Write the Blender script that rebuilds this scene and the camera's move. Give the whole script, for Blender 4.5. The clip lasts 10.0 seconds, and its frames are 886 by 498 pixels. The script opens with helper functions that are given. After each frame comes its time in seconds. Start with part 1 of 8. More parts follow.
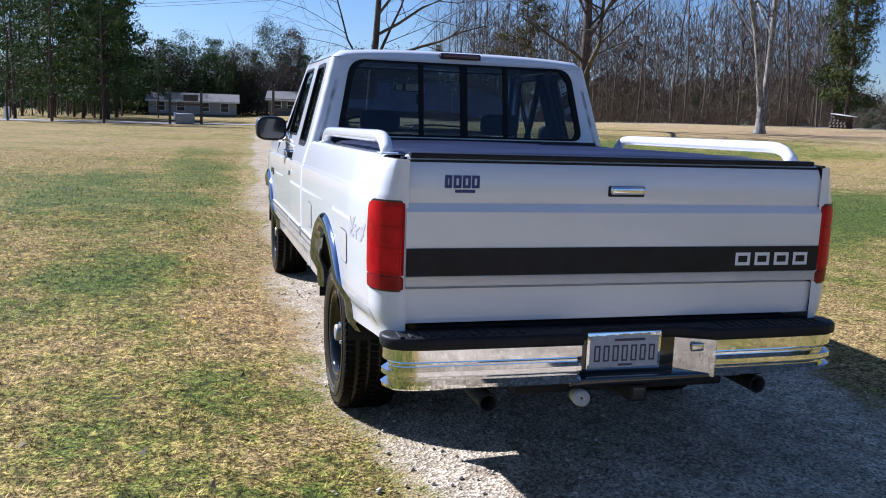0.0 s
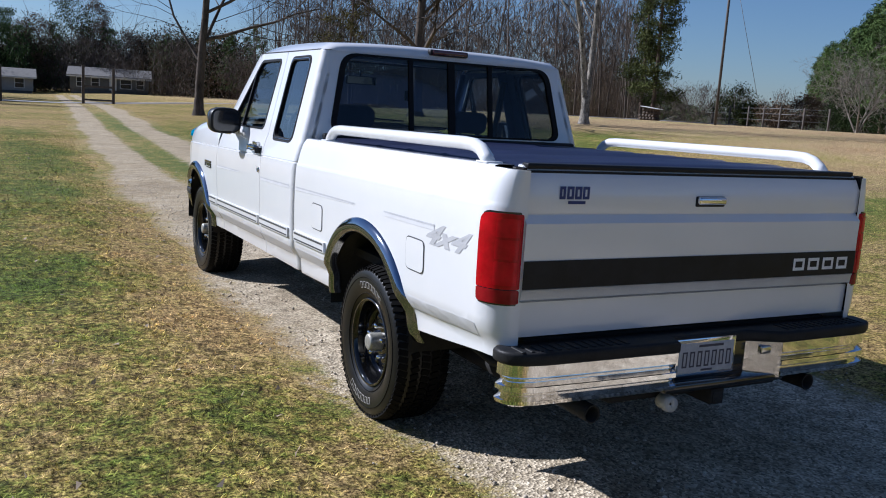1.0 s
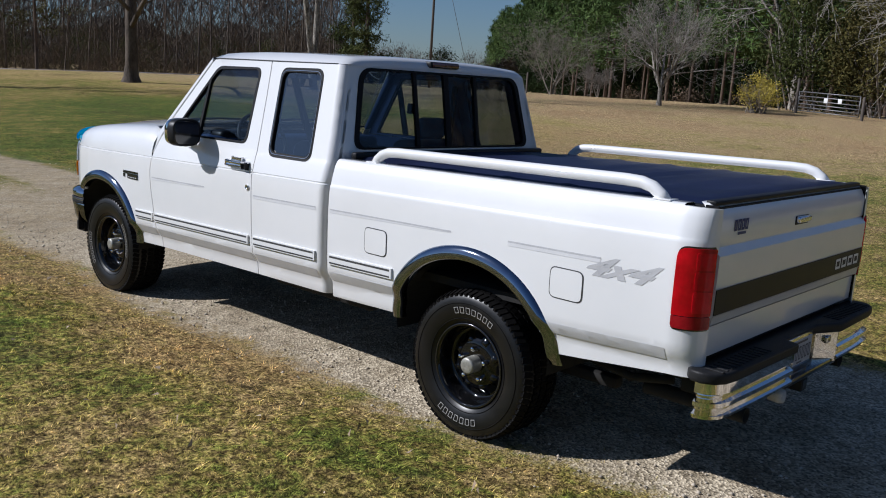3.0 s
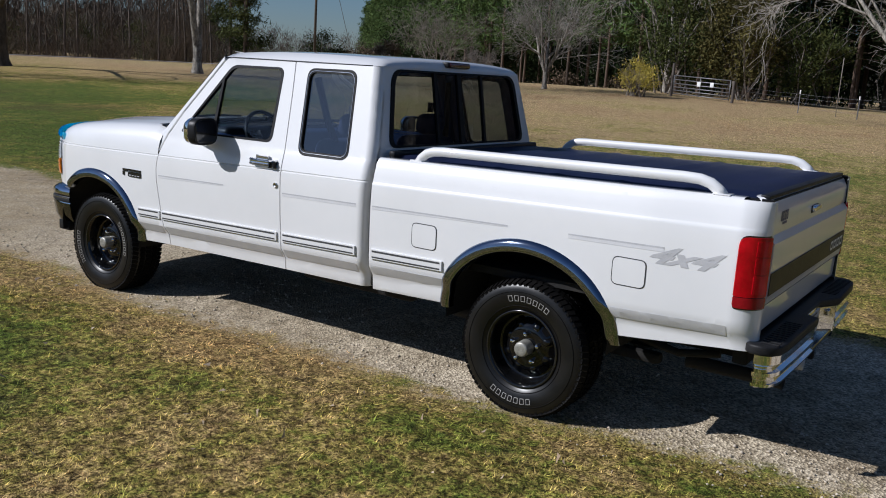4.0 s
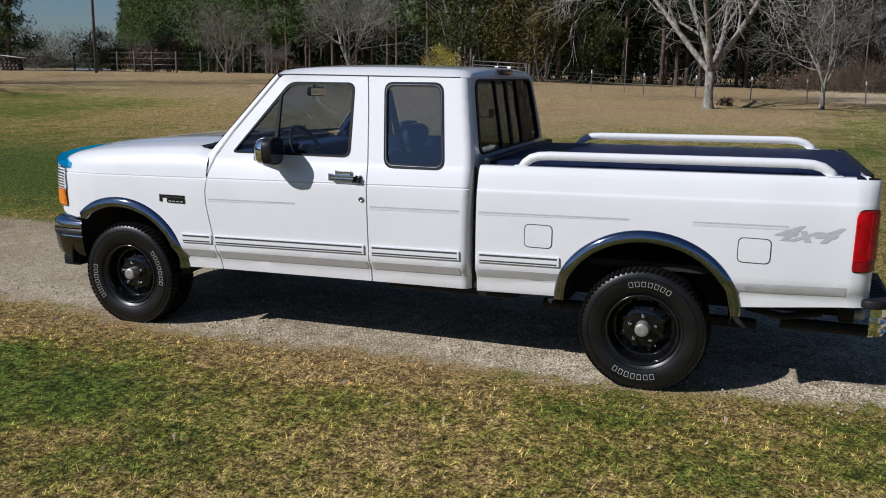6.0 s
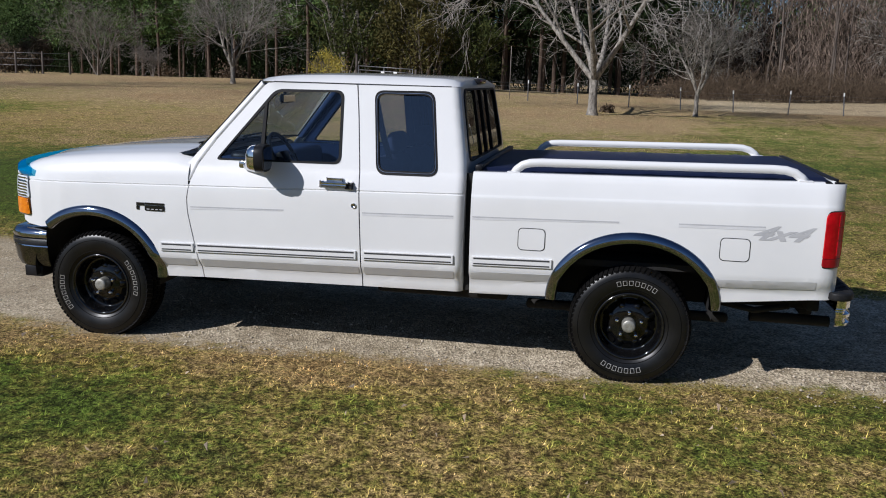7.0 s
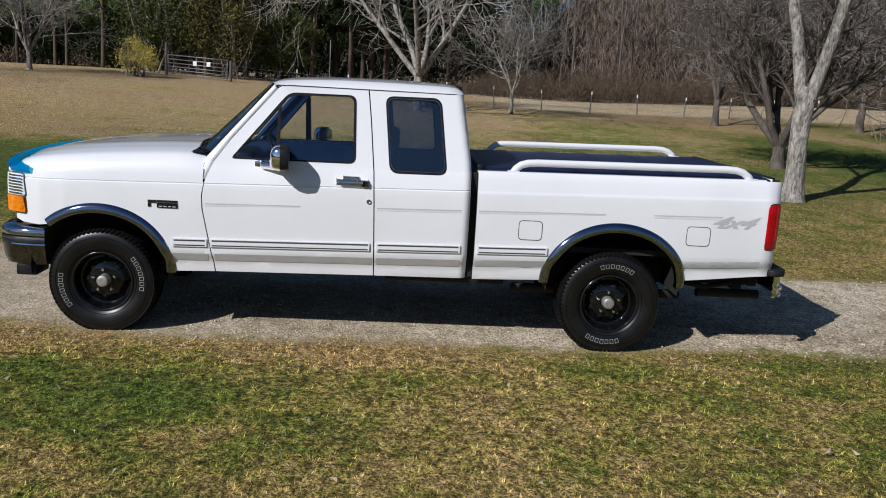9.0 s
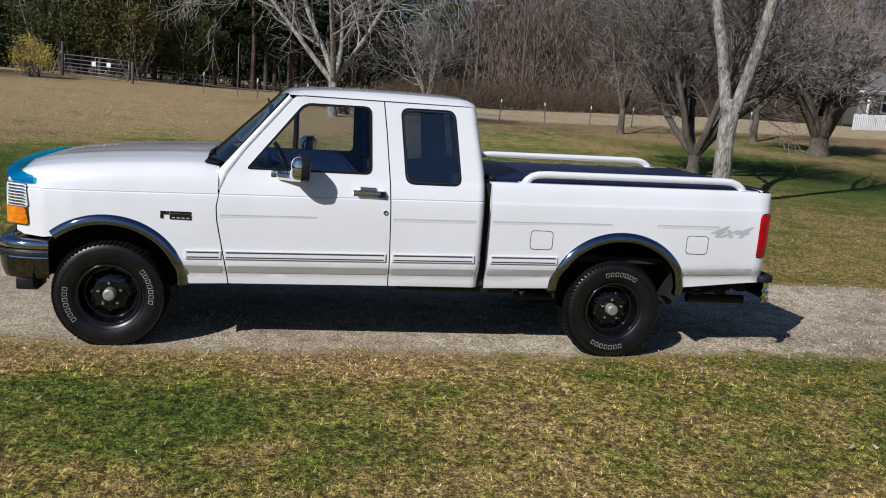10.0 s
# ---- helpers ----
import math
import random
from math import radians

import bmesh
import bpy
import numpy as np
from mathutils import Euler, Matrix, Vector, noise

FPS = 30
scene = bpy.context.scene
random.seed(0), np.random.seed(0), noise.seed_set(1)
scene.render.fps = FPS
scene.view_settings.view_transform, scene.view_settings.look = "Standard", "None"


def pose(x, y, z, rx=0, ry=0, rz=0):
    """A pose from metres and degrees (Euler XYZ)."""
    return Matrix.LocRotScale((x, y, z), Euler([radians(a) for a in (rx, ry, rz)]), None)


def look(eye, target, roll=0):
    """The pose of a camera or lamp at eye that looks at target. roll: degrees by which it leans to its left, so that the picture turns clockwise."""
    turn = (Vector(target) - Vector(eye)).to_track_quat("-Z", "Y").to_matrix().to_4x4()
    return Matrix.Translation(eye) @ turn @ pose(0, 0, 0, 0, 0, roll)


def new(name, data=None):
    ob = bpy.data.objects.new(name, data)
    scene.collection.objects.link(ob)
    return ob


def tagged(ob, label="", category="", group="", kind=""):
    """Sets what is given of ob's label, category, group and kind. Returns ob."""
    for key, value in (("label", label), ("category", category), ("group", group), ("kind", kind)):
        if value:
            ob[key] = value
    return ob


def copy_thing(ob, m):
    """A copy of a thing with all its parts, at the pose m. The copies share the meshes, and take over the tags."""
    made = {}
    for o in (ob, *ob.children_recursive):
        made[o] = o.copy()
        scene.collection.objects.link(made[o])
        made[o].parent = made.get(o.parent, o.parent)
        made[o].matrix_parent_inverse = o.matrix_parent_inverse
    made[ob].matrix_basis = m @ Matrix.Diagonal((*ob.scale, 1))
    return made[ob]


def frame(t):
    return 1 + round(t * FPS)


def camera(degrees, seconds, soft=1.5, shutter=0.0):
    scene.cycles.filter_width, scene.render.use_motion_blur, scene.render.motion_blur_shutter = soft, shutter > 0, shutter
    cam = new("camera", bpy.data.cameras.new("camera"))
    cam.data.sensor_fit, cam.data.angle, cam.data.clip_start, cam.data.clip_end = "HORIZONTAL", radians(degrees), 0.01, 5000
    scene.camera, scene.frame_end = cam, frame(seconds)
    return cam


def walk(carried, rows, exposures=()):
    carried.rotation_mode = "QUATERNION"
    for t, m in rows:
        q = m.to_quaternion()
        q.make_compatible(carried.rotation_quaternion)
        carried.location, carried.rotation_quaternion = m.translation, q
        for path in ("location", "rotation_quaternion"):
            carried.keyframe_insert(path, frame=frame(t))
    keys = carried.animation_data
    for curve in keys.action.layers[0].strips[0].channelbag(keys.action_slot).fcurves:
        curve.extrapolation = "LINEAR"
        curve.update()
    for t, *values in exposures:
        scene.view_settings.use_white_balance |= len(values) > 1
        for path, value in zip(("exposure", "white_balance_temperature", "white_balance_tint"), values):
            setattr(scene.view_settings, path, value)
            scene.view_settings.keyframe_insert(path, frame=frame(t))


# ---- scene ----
cam = camera(53.8, 10.0, soft=1.0)
PATH = [
    (0, (-1.578, -4.166, 1.448), (-1.041, -2.264, 1.137), 2.1),
    (0.5, (-2.076, -3.945, 1.429), (-1.27, -2.143, 1.111), 3.2),
    (1, (-2.532, -3.676, 1.482), (-1.602, -1.936, 1.156), 3.6),
    (1.5, (-2.961, -3.43, 1.55), (-1.842, -1.804, 1.225), 3.0),
    (2, (-3.288, -3.108, 1.585), (-1.993, -1.619, 1.258), 2.6),
    (2.5, (-3.666, -2.829, 1.63), (-2.285, -1.425, 1.282), 2.7),
    (2.7, (-3.812, -2.729, 1.668), (-2.398, -1.36, 1.313), 2.9),
    (3.8, (-4.639, -2.141, 1.705), (-3.041, -1.01, 1.295), 4.3),
    (4, (-4.798, -2.035, 1.741), (-3.163, -0.953, 1.344), 3.6),
    (4.5, (-5.12, -1.657, 1.744), (-3.421, -0.681, 1.341), 2.3),
    (5, (-5.475, -1.284, 1.754), (-3.717, -0.42, 1.351), 1.7),
    (5.5, (-5.672, -0.887, 1.75), (-3.863, -0.134, 1.353), 1.1),
    (5.7, (-5.736, -0.722, 1.777), (-3.911, -0.01, 1.375), 1.0),
    (6.8, (-6.099, 0.046, 1.803), (-4.181, 0.465, 1.419), 1.5),
    (7, (-6.169, 0.166, 1.804), (-4.241, 0.532, 1.419), 1.7),
    (7.5, (-6.429, 0.467, 1.833), (-4.482, 0.714, 1.446), 1.9),
    (8, (-6.567, 0.784, 1.829), (-4.61, 0.915, 1.438), 2.3),
    (8.5, (-6.767, 1.142, 1.845), (-4.805, 1.154, 1.458), 3.0),
    (9, (-6.871, 1.519, 1.848), (-4.91, 1.413, 1.467), 3.3),
    (9.5, (-6.861, 1.935, 1.849), (-4.908, 1.715, 1.477), 3.6),
    (10, (-6.859, 2.352, 1.847), (-4.921, 2.007, 1.492), 4.2),
]
walk(cam, [(t, look(eye, target, roll)) for t, eye, target, roll in PATH],
     [(0.0, 0.98, 5450, 18), (0.5, 0.68, 5500, 16), (1.0, 0.48, 5600, 14), (2.0, 0.16, 5750, 12.5), (3.0, 0.0, 5850, 12), (5.0, -0.13, 5950, 12), (10.0, -0.09, 6000, 12.5)])


# ---- light ----
SUN_DIR = Vector((-1.0, 1.0, 1.02)).normalized()      # towards the sun: ahead and to the driver's side
wor = bpy.data.worlds.new("sky")
scene.world = wor
wor.use_nodes = True
_n = wor.node_tree.nodes
_sky = _n.new("ShaderNodeTexSky")
_sky.sky_type, _sky.sun_disc = "NISHITA", False
_sky.sun_elevation = math.asin(SUN_DIR.z)
_sky.sun_rotation = math.atan2(SUN_DIR.x, SUN_DIR.y)
_sky.altitude, _sky.air_density, _sky.dust_density, _sky.ozone_density = 300, 1.0, 0.5, 6.0
wor.node_tree.links.new(_sky.outputs[0], _n["Background"].inputs[0])
_n["Background"].inputs[1].default_value = 0.055
sun = new("sun", bpy.data.lights.new("sun", "SUN"))
sun.data.energy, sun.data.angle, sun.data.color = 5.0, radians(0.53), (1.0, 0.96, 0.91)
sun.matrix_world = look(SUN_DIR * 50, (0, 0, 0))


# ---- materials ----
def nodes_of(name):
    m = bpy.data.materials.new(name)
    m.use_nodes = True
    return m, m.node_tree.nodes, m.node_tree.links, m.node_tree.nodes["Principled BSDF"]


def noise_node(nt, links, scale, detail=4.0, rough=0.55, vec=None, stretch=None):
    t = nt.new("ShaderNodeTexNoise")
    t.inputs["Scale"].default_value, t.inputs["Detail"].default_value, t.inputs["Roughness"].default_value = scale, detail, rough
    if vec is None:
        vec = nt.new("ShaderNodeNewGeometry").outputs["Position"]
    if stretch:
        mp = nt.new("ShaderNodeMapping")
        mp.inputs["Scale"].default_value = stretch
        links.new(vec, mp.inputs["Vector"])
        vec = mp.outputs["Vector"]
    links.new(vec, t.inputs["Vector"])
    return t.outputs["Fac"]


def ramp_node(nt, links, fac, stops):
    r = nt.new("ShaderNodeValToRGB")
    e = r.color_ramp.elements
    while len(e) < len(stops):
        e.new(0.5)
    for el, (p, c) in zip(e, stops):
        el.position = p
        el.color = (*c, 1) if len(c) == 3 else c
    links.new(fac, r.inputs["Fac"])
    return r.outputs["Color"]


def mix_node(nt, links, fac, a, b, blend="MIX"):
    m = nt.new("ShaderNodeMix")
    m.data_type, m.blend_type = "RGBA", blend
    for sock, v in ((m.inputs["Factor"], fac), (m.inputs["A"], a), (m.inputs["B"], b)):
        if isinstance(v, bpy.types.NodeSocket):
            links.new(v, sock)
        elif isinstance(v, (int, float)):
            sock.default_value = v
        else:
            sock.default_value = (*v, 1)
    return m.outputs["Result"]


def math_node(nt, links, op, a, b=0.0, clamp=False):
    m = nt.new("ShaderNodeMath")
    m.operation, m.use_clamp = op, clamp
    for sock, v in zip(m.inputs, (a, b)):
        if isinstance(v, bpy.types.NodeSocket):
            links.new(v, sock)
        else:
            sock.default_value = v
    return m.outputs[0]


def bump_node(nt, links, bsdf, height, strength, dist=0.01):
    b = nt.new("ShaderNodeBump")
    b.inputs["Strength"].default_value, b.inputs["Distance"].default_value = strength, dist
    links.new(height, b.inputs["Height"])
    links.new(b.outputs["Normal"], bsdf.inputs["Normal"])


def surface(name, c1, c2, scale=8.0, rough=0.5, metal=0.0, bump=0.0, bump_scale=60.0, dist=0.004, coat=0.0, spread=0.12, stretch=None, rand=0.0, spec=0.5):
    """A surface in two tones: broad patches and fine grain, with uneven gloss and a fine relief."""
    m, nt, links, b = nodes_of(name)
    vec = nt.new("ShaderNodeTexCoord").outputs["Object"]
    broad = noise_node(nt, links, scale, 5, 0.6, vec, stretch)
    fine = noise_node(nt, links, bump_scale, 3, 0.6, vec, stretch)
    both = math_node(nt, links, "ADD", math_node(nt, links, "MULTIPLY", broad, 0.65), math_node(nt, links, "MULTIPLY", fine, 0.35))
    col = ramp_node(nt, links, both, [(0.36, c1), (0.64, c2)])
    if rand:
        r = nt.new("ShaderNodeNewGeometry").outputs["Random Per Island"]
        col = mix_node(nt, links, 1.0, col, ramp_node(nt, links, r, [(0, (1 - rand,) * 3), (1, (1 + rand,) * 3)]), "MULTIPLY")
    links.new(col, b.inputs["Base Color"])
    links.new(math_node(nt, links, "ADD", math_node(nt, links, "MULTIPLY", math_node(nt, links, "SUBTRACT", both, 0.5), spread * 2), rough, True), b.inputs["Roughness"])
    b.inputs["Metallic"].default_value = metal
    b.inputs["Specular IOR Level"].default_value = spec
    b.inputs["Coat Weight"].default_value = coat
    b.inputs["Coat Roughness"].default_value = 0.04
    if bump:
        bump_node(nt, links, b, fine, bump, dist)
    return m


BARK_GREY = surface("bark_grey", (0.13, 0.11, 0.095), (0.30, 0.27, 0.235), 3, 0.9, bump=0.9, bump_scale=22, dist=0.03, stretch=(1, 1, 0.35), spec=0.15)
BARK_PALE = surface("bark_pale", (0.055, 0.046, 0.038), (0.46, 0.425, 0.37), 9, 0.92, bump=1.0, bump_scale=30, dist=0.05, stretch=(1, 1, 0.4), spec=0.15)
TWIG_PALE = surface("pale_twigs", (0.30, 0.275, 0.245), (0.52, 0.485, 0.44), 3, 0.9, bump_scale=22, spec=0.1)
TWIG_GREY = surface("grey_twigs", (0.21, 0.185, 0.165), (0.40, 0.36, 0.325), 3, 0.9, bump_scale=22, spec=0.1)
BARK_DARK = surface("bark_dark", (0.04, 0.033, 0.027), (0.15, 0.122, 0.10), 3, 0.92, bump=0.9, bump_scale=22, dist=0.03, stretch=(1, 1, 0.35), spec=0.15)
BARK_BROWN = surface("bark_brown", (0.058, 0.046, 0.038), (0.175, 0.146, 0.122), 3, 0.92, bump=0.9, bump_scale=22, dist=0.03, stretch=(1, 1, 0.35), spec=0.15)
BARK_PINE = surface("bark_pine", (0.05, 0.038, 0.03), (0.14, 0.10, 0.075), 3, 0.92, bump=0.9, bump_scale=18, dist=0.03, stretch=(1, 1, 0.35), spec=0.15)
NEEDLES = surface("pine_needles", (0.036, 0.070, 0.019), (0.102, 0.150, 0.042), 0.6, 0.75, bump_scale=6, rand=0.55, spec=0.15)
# evergreen foliage with the shade of the woods put into its colour
SHADED_EVERGREEN = surface("shaded_evergreen", (0.010, 0.018, 0.008), (0.028, 0.040, 0.015), 0.6, 0.9, bump_scale=6, rand=0.35, spec=0.03)
CEDAR = surface("cedar_foliage", (0.025, 0.040, 0.012), (0.085, 0.090, 0.026), 0.8, 0.8, bump_scale=5, rand=0.4, spec=0.1)
OLIVE = surface("olive_foliage", (0.035, 0.036, 0.013), (0.125, 0.105, 0.032), 0.8, 0.8, bump_scale=5, rand=0.4, spec=0.1)
RUSSET = surface("russet_foliage", (0.075, 0.052, 0.036), (0.18, 0.12, 0.078), 0.8, 0.85, bump_scale=5, rand=0.3, spec=0.1)
YELLOW = surface("yellow_blossom", (0.36, 0.29, 0.05), (0.66, 0.55, 0.12), 2, 0.8, bump_scale=12, rand=0.35, spec=0.1)
# brown twigs darkened in colour to stand for shade inside the wood
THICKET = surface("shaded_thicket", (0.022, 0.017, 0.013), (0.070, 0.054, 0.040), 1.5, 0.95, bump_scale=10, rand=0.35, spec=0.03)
SAPLING = surface("sapling_twigs", (0.115, 0.086, 0.066), (0.29, 0.225, 0.18), 1.5, 0.9, bump_scale=10, rand=0.35, spec=0.08)
BRUSH = surface("dry_brush", (0.050, 0.037, 0.026), (0.15, 0.110, 0.075), 1.5, 0.9, bump_scale=10, rand=0.35, spec=0.08)


# ---- terrain ----
def smooth01(v):
    v = np.clip(v, 0, 1)
    return v * v * (3 - 2 * v)


def land(x, y):
    """Height of the lawn and the fields."""
    x, y = np.asarray(x, float), np.asarray(y, float)
    z = 0.017 * 60 * np.tanh(np.maximum(x - 2, 0) / 60)
    for cx, cy, s, a in ((42, 15, 11, 0.45), (44, 42, 24, 0.55), (46, -33, 14, 0.8), (21, 44, 14, 0.4)):
        z = z + a * np.exp(-((x - cx) ** 2 + (y - cy) ** 2) / (2 * s * s))
    z = z - 0.004 * np.clip(y - 10, 0, 120) * smooth01((14 - x) / 12)
    bank = 0.045 * smooth01((-1.15 - x) / 0.5) * smooth01((y + 14) / 6)
    tilt = -0.022 * np.exp(-((np.abs(x) - 0.86) / 0.26) ** 2) - 0.004
    near = np.exp(-(x * x + (y - 1) ** 2) / 200.0)
    return z + (bank + tilt) * near + 0.012 * np.sin(x * 0.9 + 1) * np.sin(y * 0.7) * smooth01((np.abs(x) - 2.0) / 3)


def drive_x(y):
    return 0.38 + np.interp(y, (6, 12, 25, 45, 70, 110), (0.0, 0.15, 0.85, 2.2, 3.8, 6.0))


def obj(name, verts, faces, m, parent=None, smooth=False):
    me = bpy.data.meshes.new(name)
    me.from_pydata([tuple(v) for v in verts], [], [tuple(f) for f in faces])
    if smooth:
        me.shade_smooth()
    for k in (m if isinstance(m, (list, tuple)) else [m]):
        me.materials.append(k)
    ob = new(name, me)
    if parent:
        ob.parent = parent
    return ob


def fast_mesh(name, verts, tris, m, smooth=False):
    """A large mesh straight from arrays of corners and triangles."""
    me = bpy.data.meshes.new(name)
    verts, tris = np.asarray(verts, np.float32), np.asarray(tris, np.int32)
    me.vertices.add(len(verts))
    me.vertices.foreach_set("co", verts.ravel())
    k = tris.shape[1]
    me.loops.add(tris.size)
    me.loops.foreach_set("vertex_index", tris.ravel())
    me.polygons.add(len(tris))
    me.polygons.foreach_set("loop_start", np.arange(0, tris.size, k, dtype=np.int32))
    me.update(calc_edges=True)
    me.validate()
    if smooth:
        me.shade_smooth()
    me.materials.append(m)
    return new(name, me)


GREEN_SPOTS = ((-2.1, 3.1, 0.8, 1.4, 0.17), (-1.45, 0.15, 0.5, 0.6, 0.12), (-1.25, 1.6, 0.5, 1.3, -0.07), (-3.1, 1.6, 1.3, 1.8, -0.05), (6.5, 8.0, 5.0, 5.0, 0.10), (-2.2, 7.5, 0.9, 5.0, 0.11), (0.7, 15.0, 0.8, 8.0, 0.08), (1.8, 30.0, 1.0, 13.0, 0.10), (11.0, -9.5, 9.0, 7.5, 0.05), (18.0, -12.0, 8.0, 3.5, 0.20), (26.0, -18.0, 12.0, 4.0, 0.20),
               (5.5, 12.0, 5.5, 8.0, 0.20), (15.0, 22.0, 15.0, 6.5, 0.16), (9.0, 6.0, 9.0, 4.0, 0.08), (19.0, -4.0, 9.0, 3.0, 0.12), (-2.9, -1.8, 2.2, 2.8, 0.15), (4.0, 3.0, 3.0, 3.0, 0.06), (13.0, 1.0, 11.0, 10.0, 0.07), (-3.6, 0.6, 1.2, 2.0, -0.03), (-1.6, 16.0, 0.9, 12.0, 0.14), (-3.2, 11.0, 1.1, 5.0, 0.14), (-7.0, 12.0, 3.0, 7.0, 0.05), (18.5, -11.5, 7.0, 4.0, 0.14), (13.0, -10.5, 7.0, 5.0, 0.14), (23.0, -7.5, 10.0, 5.5, 0.10), (7.0, 20.0, 9.0, 15.0, 0.08), (11.0, 36.0, 12.0, 14.0, 0.04), (-2.7, 2.3, 0.9, 1.7, 0.06), (-4.5, 10.0, 4.0, 11.0, 0.08))


def green_spots(nt, links, x, y):
    """Places where the turf is still green."""
    total = 0.0
    for cx, cy, sx, sy, a in GREEN_SPOTS:
        dx = math_node(nt, links, "MULTIPLY", math_node(nt, links, "SUBTRACT", x, cx), 1 / sx)
        dy = math_node(nt, links, "MULTIPLY", math_node(nt, links, "SUBTRACT", y, cy), 1 / sy)
        d = math_node(nt, links, "ADD", math_node(nt, links, "MULTIPLY", dx, dx), math_node(nt, links, "MULTIPLY", dy, dy))
        total = math_node(nt, links, "ADD", math_node(nt, links, "MULTIPLY", math_node(nt, links, "SUBTRACT", 1.0, d, True), a), total)
    return total


def grass_colour(nt, links):
    """Dry and green turf in patches."""
    wide = noise_node(nt, links, 0.30, 3, 0.5)
    patch = noise_node(nt, links, 2.3, 6, 0.72)
    fine = noise_node(nt, links, 16.0, 4, 0.7)
    sep = nt.new("ShaderNodeSeparateXYZ")
    links.new(nt.new("ShaderNodeNewGeometry").outputs["Position"], sep.inputs[0])
    m = math_node(nt, links, "ADD", math_node(nt, links, "MULTIPLY", wide, 0.34), math_node(nt, links, "MULTIPLY", patch, 0.70))
    m = math_node(nt, links, "ADD", m, math_node(nt, links, "MULTIPLY", math_node(nt, links, "SUBTRACT", noise_node(nt, links, 0.11, 4, 0.6), 0.5), 0.45))
    m = math_node(nt, links, "ADD", m, green_spots(nt, links, sep.outputs[0], sep.outputs[1]))
    east = math_node(nt, links, "MULTIPLY", math_node(nt, links, "SUBTRACT", sep.outputs[0], 8.0), 0.006, False)
    east = math_node(nt, links, "MINIMUM", math_node(nt, links, "MAXIMUM", east, 0.0), 0.10)
    m = math_node(nt, links, "SUBTRACT", m, east)
    m = math_node(nt, links, "ADD", m, math_node(nt, links, "MULTIPLY", math_node(nt, links, "SUBTRACT", fine, 0.5), 0.50))
    col = ramp_node(nt, links, m, [(0.30, (0.46, 0.318, 0.175)), (0.40, (0.53, 0.390, 0.222)), (0.48, (0.52, 0.405, 0.215)), (0.565, (0.40, 0.338, 0.126)), (0.65, (0.235, 0.262, 0.066)), (0.77, (0.125, 0.190, 0.038))])
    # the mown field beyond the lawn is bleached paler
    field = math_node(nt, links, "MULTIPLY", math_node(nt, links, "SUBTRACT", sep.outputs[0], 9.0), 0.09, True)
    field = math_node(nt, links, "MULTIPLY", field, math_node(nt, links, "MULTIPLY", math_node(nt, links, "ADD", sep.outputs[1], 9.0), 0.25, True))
    # pale stubble beyond the field fence
    stubble = math_node(nt, links, "MULTIPLY", math_node(nt, links, "MULTIPLY", math_node(nt, links, "SUBTRACT", sep.outputs[0], 33.6), 0.9, True), math_node(nt, links, "MULTIPLY", math_node(nt, links, "SUBTRACT", -2.0, sep.outputs[1]), 0.3, True))
    col = mix_node(nt, links, stubble, col, (0.74, 0.615, 0.415))
    # the lawn round the drive is a warmer olive
    near = math_node(nt, links, "SUBTRACT", 1.0, math_node(nt, links, "MULTIPLY", math_node(nt, links, "SUBTRACT", sep.outputs[0], 3.0), 0.14, True))
    ahead = math_node(nt, links, "MULTIPLY", math_node(nt, links, "MULTIPLY", math_node(nt, links, "SUBTRACT", sep.outputs[1], 8.0), 0.15, True), math_node(nt, links, "MULTIPLY", math_node(nt, links, "SUBTRACT", 24.0, sep.outputs[0]), 0.12, True))
    near = math_node(nt, links, "MAXIMUM", near, ahead)
    col = mix_node(nt, links, near, col, mix_node(nt, links, 1.0, col, (0.98, 0.955, 0.76), "MULTIPLY"))
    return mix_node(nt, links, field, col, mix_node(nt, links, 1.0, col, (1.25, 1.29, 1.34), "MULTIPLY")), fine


def lawn_material():
    m, nt, links, b = nodes_of("lawn")
    col, fine = grass_colour(nt, links)
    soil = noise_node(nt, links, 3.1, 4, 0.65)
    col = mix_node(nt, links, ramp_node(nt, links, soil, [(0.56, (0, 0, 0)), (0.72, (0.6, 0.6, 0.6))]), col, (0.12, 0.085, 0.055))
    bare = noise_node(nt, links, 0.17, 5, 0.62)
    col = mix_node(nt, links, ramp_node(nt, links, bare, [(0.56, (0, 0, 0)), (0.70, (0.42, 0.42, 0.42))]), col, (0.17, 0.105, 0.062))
    # dark specks: brown thatch, with the shade between blades painted into the colour
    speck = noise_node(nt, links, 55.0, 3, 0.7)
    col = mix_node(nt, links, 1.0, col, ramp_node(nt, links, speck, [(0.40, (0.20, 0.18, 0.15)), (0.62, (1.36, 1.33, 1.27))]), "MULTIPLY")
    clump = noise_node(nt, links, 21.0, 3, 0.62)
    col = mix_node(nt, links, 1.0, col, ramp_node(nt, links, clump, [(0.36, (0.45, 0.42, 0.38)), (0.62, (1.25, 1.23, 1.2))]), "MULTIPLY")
    links.new(col, b.inputs["Base Color"])
    b.inputs["Roughness"].default_value = 0.95
    b.inputs["Specular IOR Level"].default_value = 0.15
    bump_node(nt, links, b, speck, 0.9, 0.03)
    return m


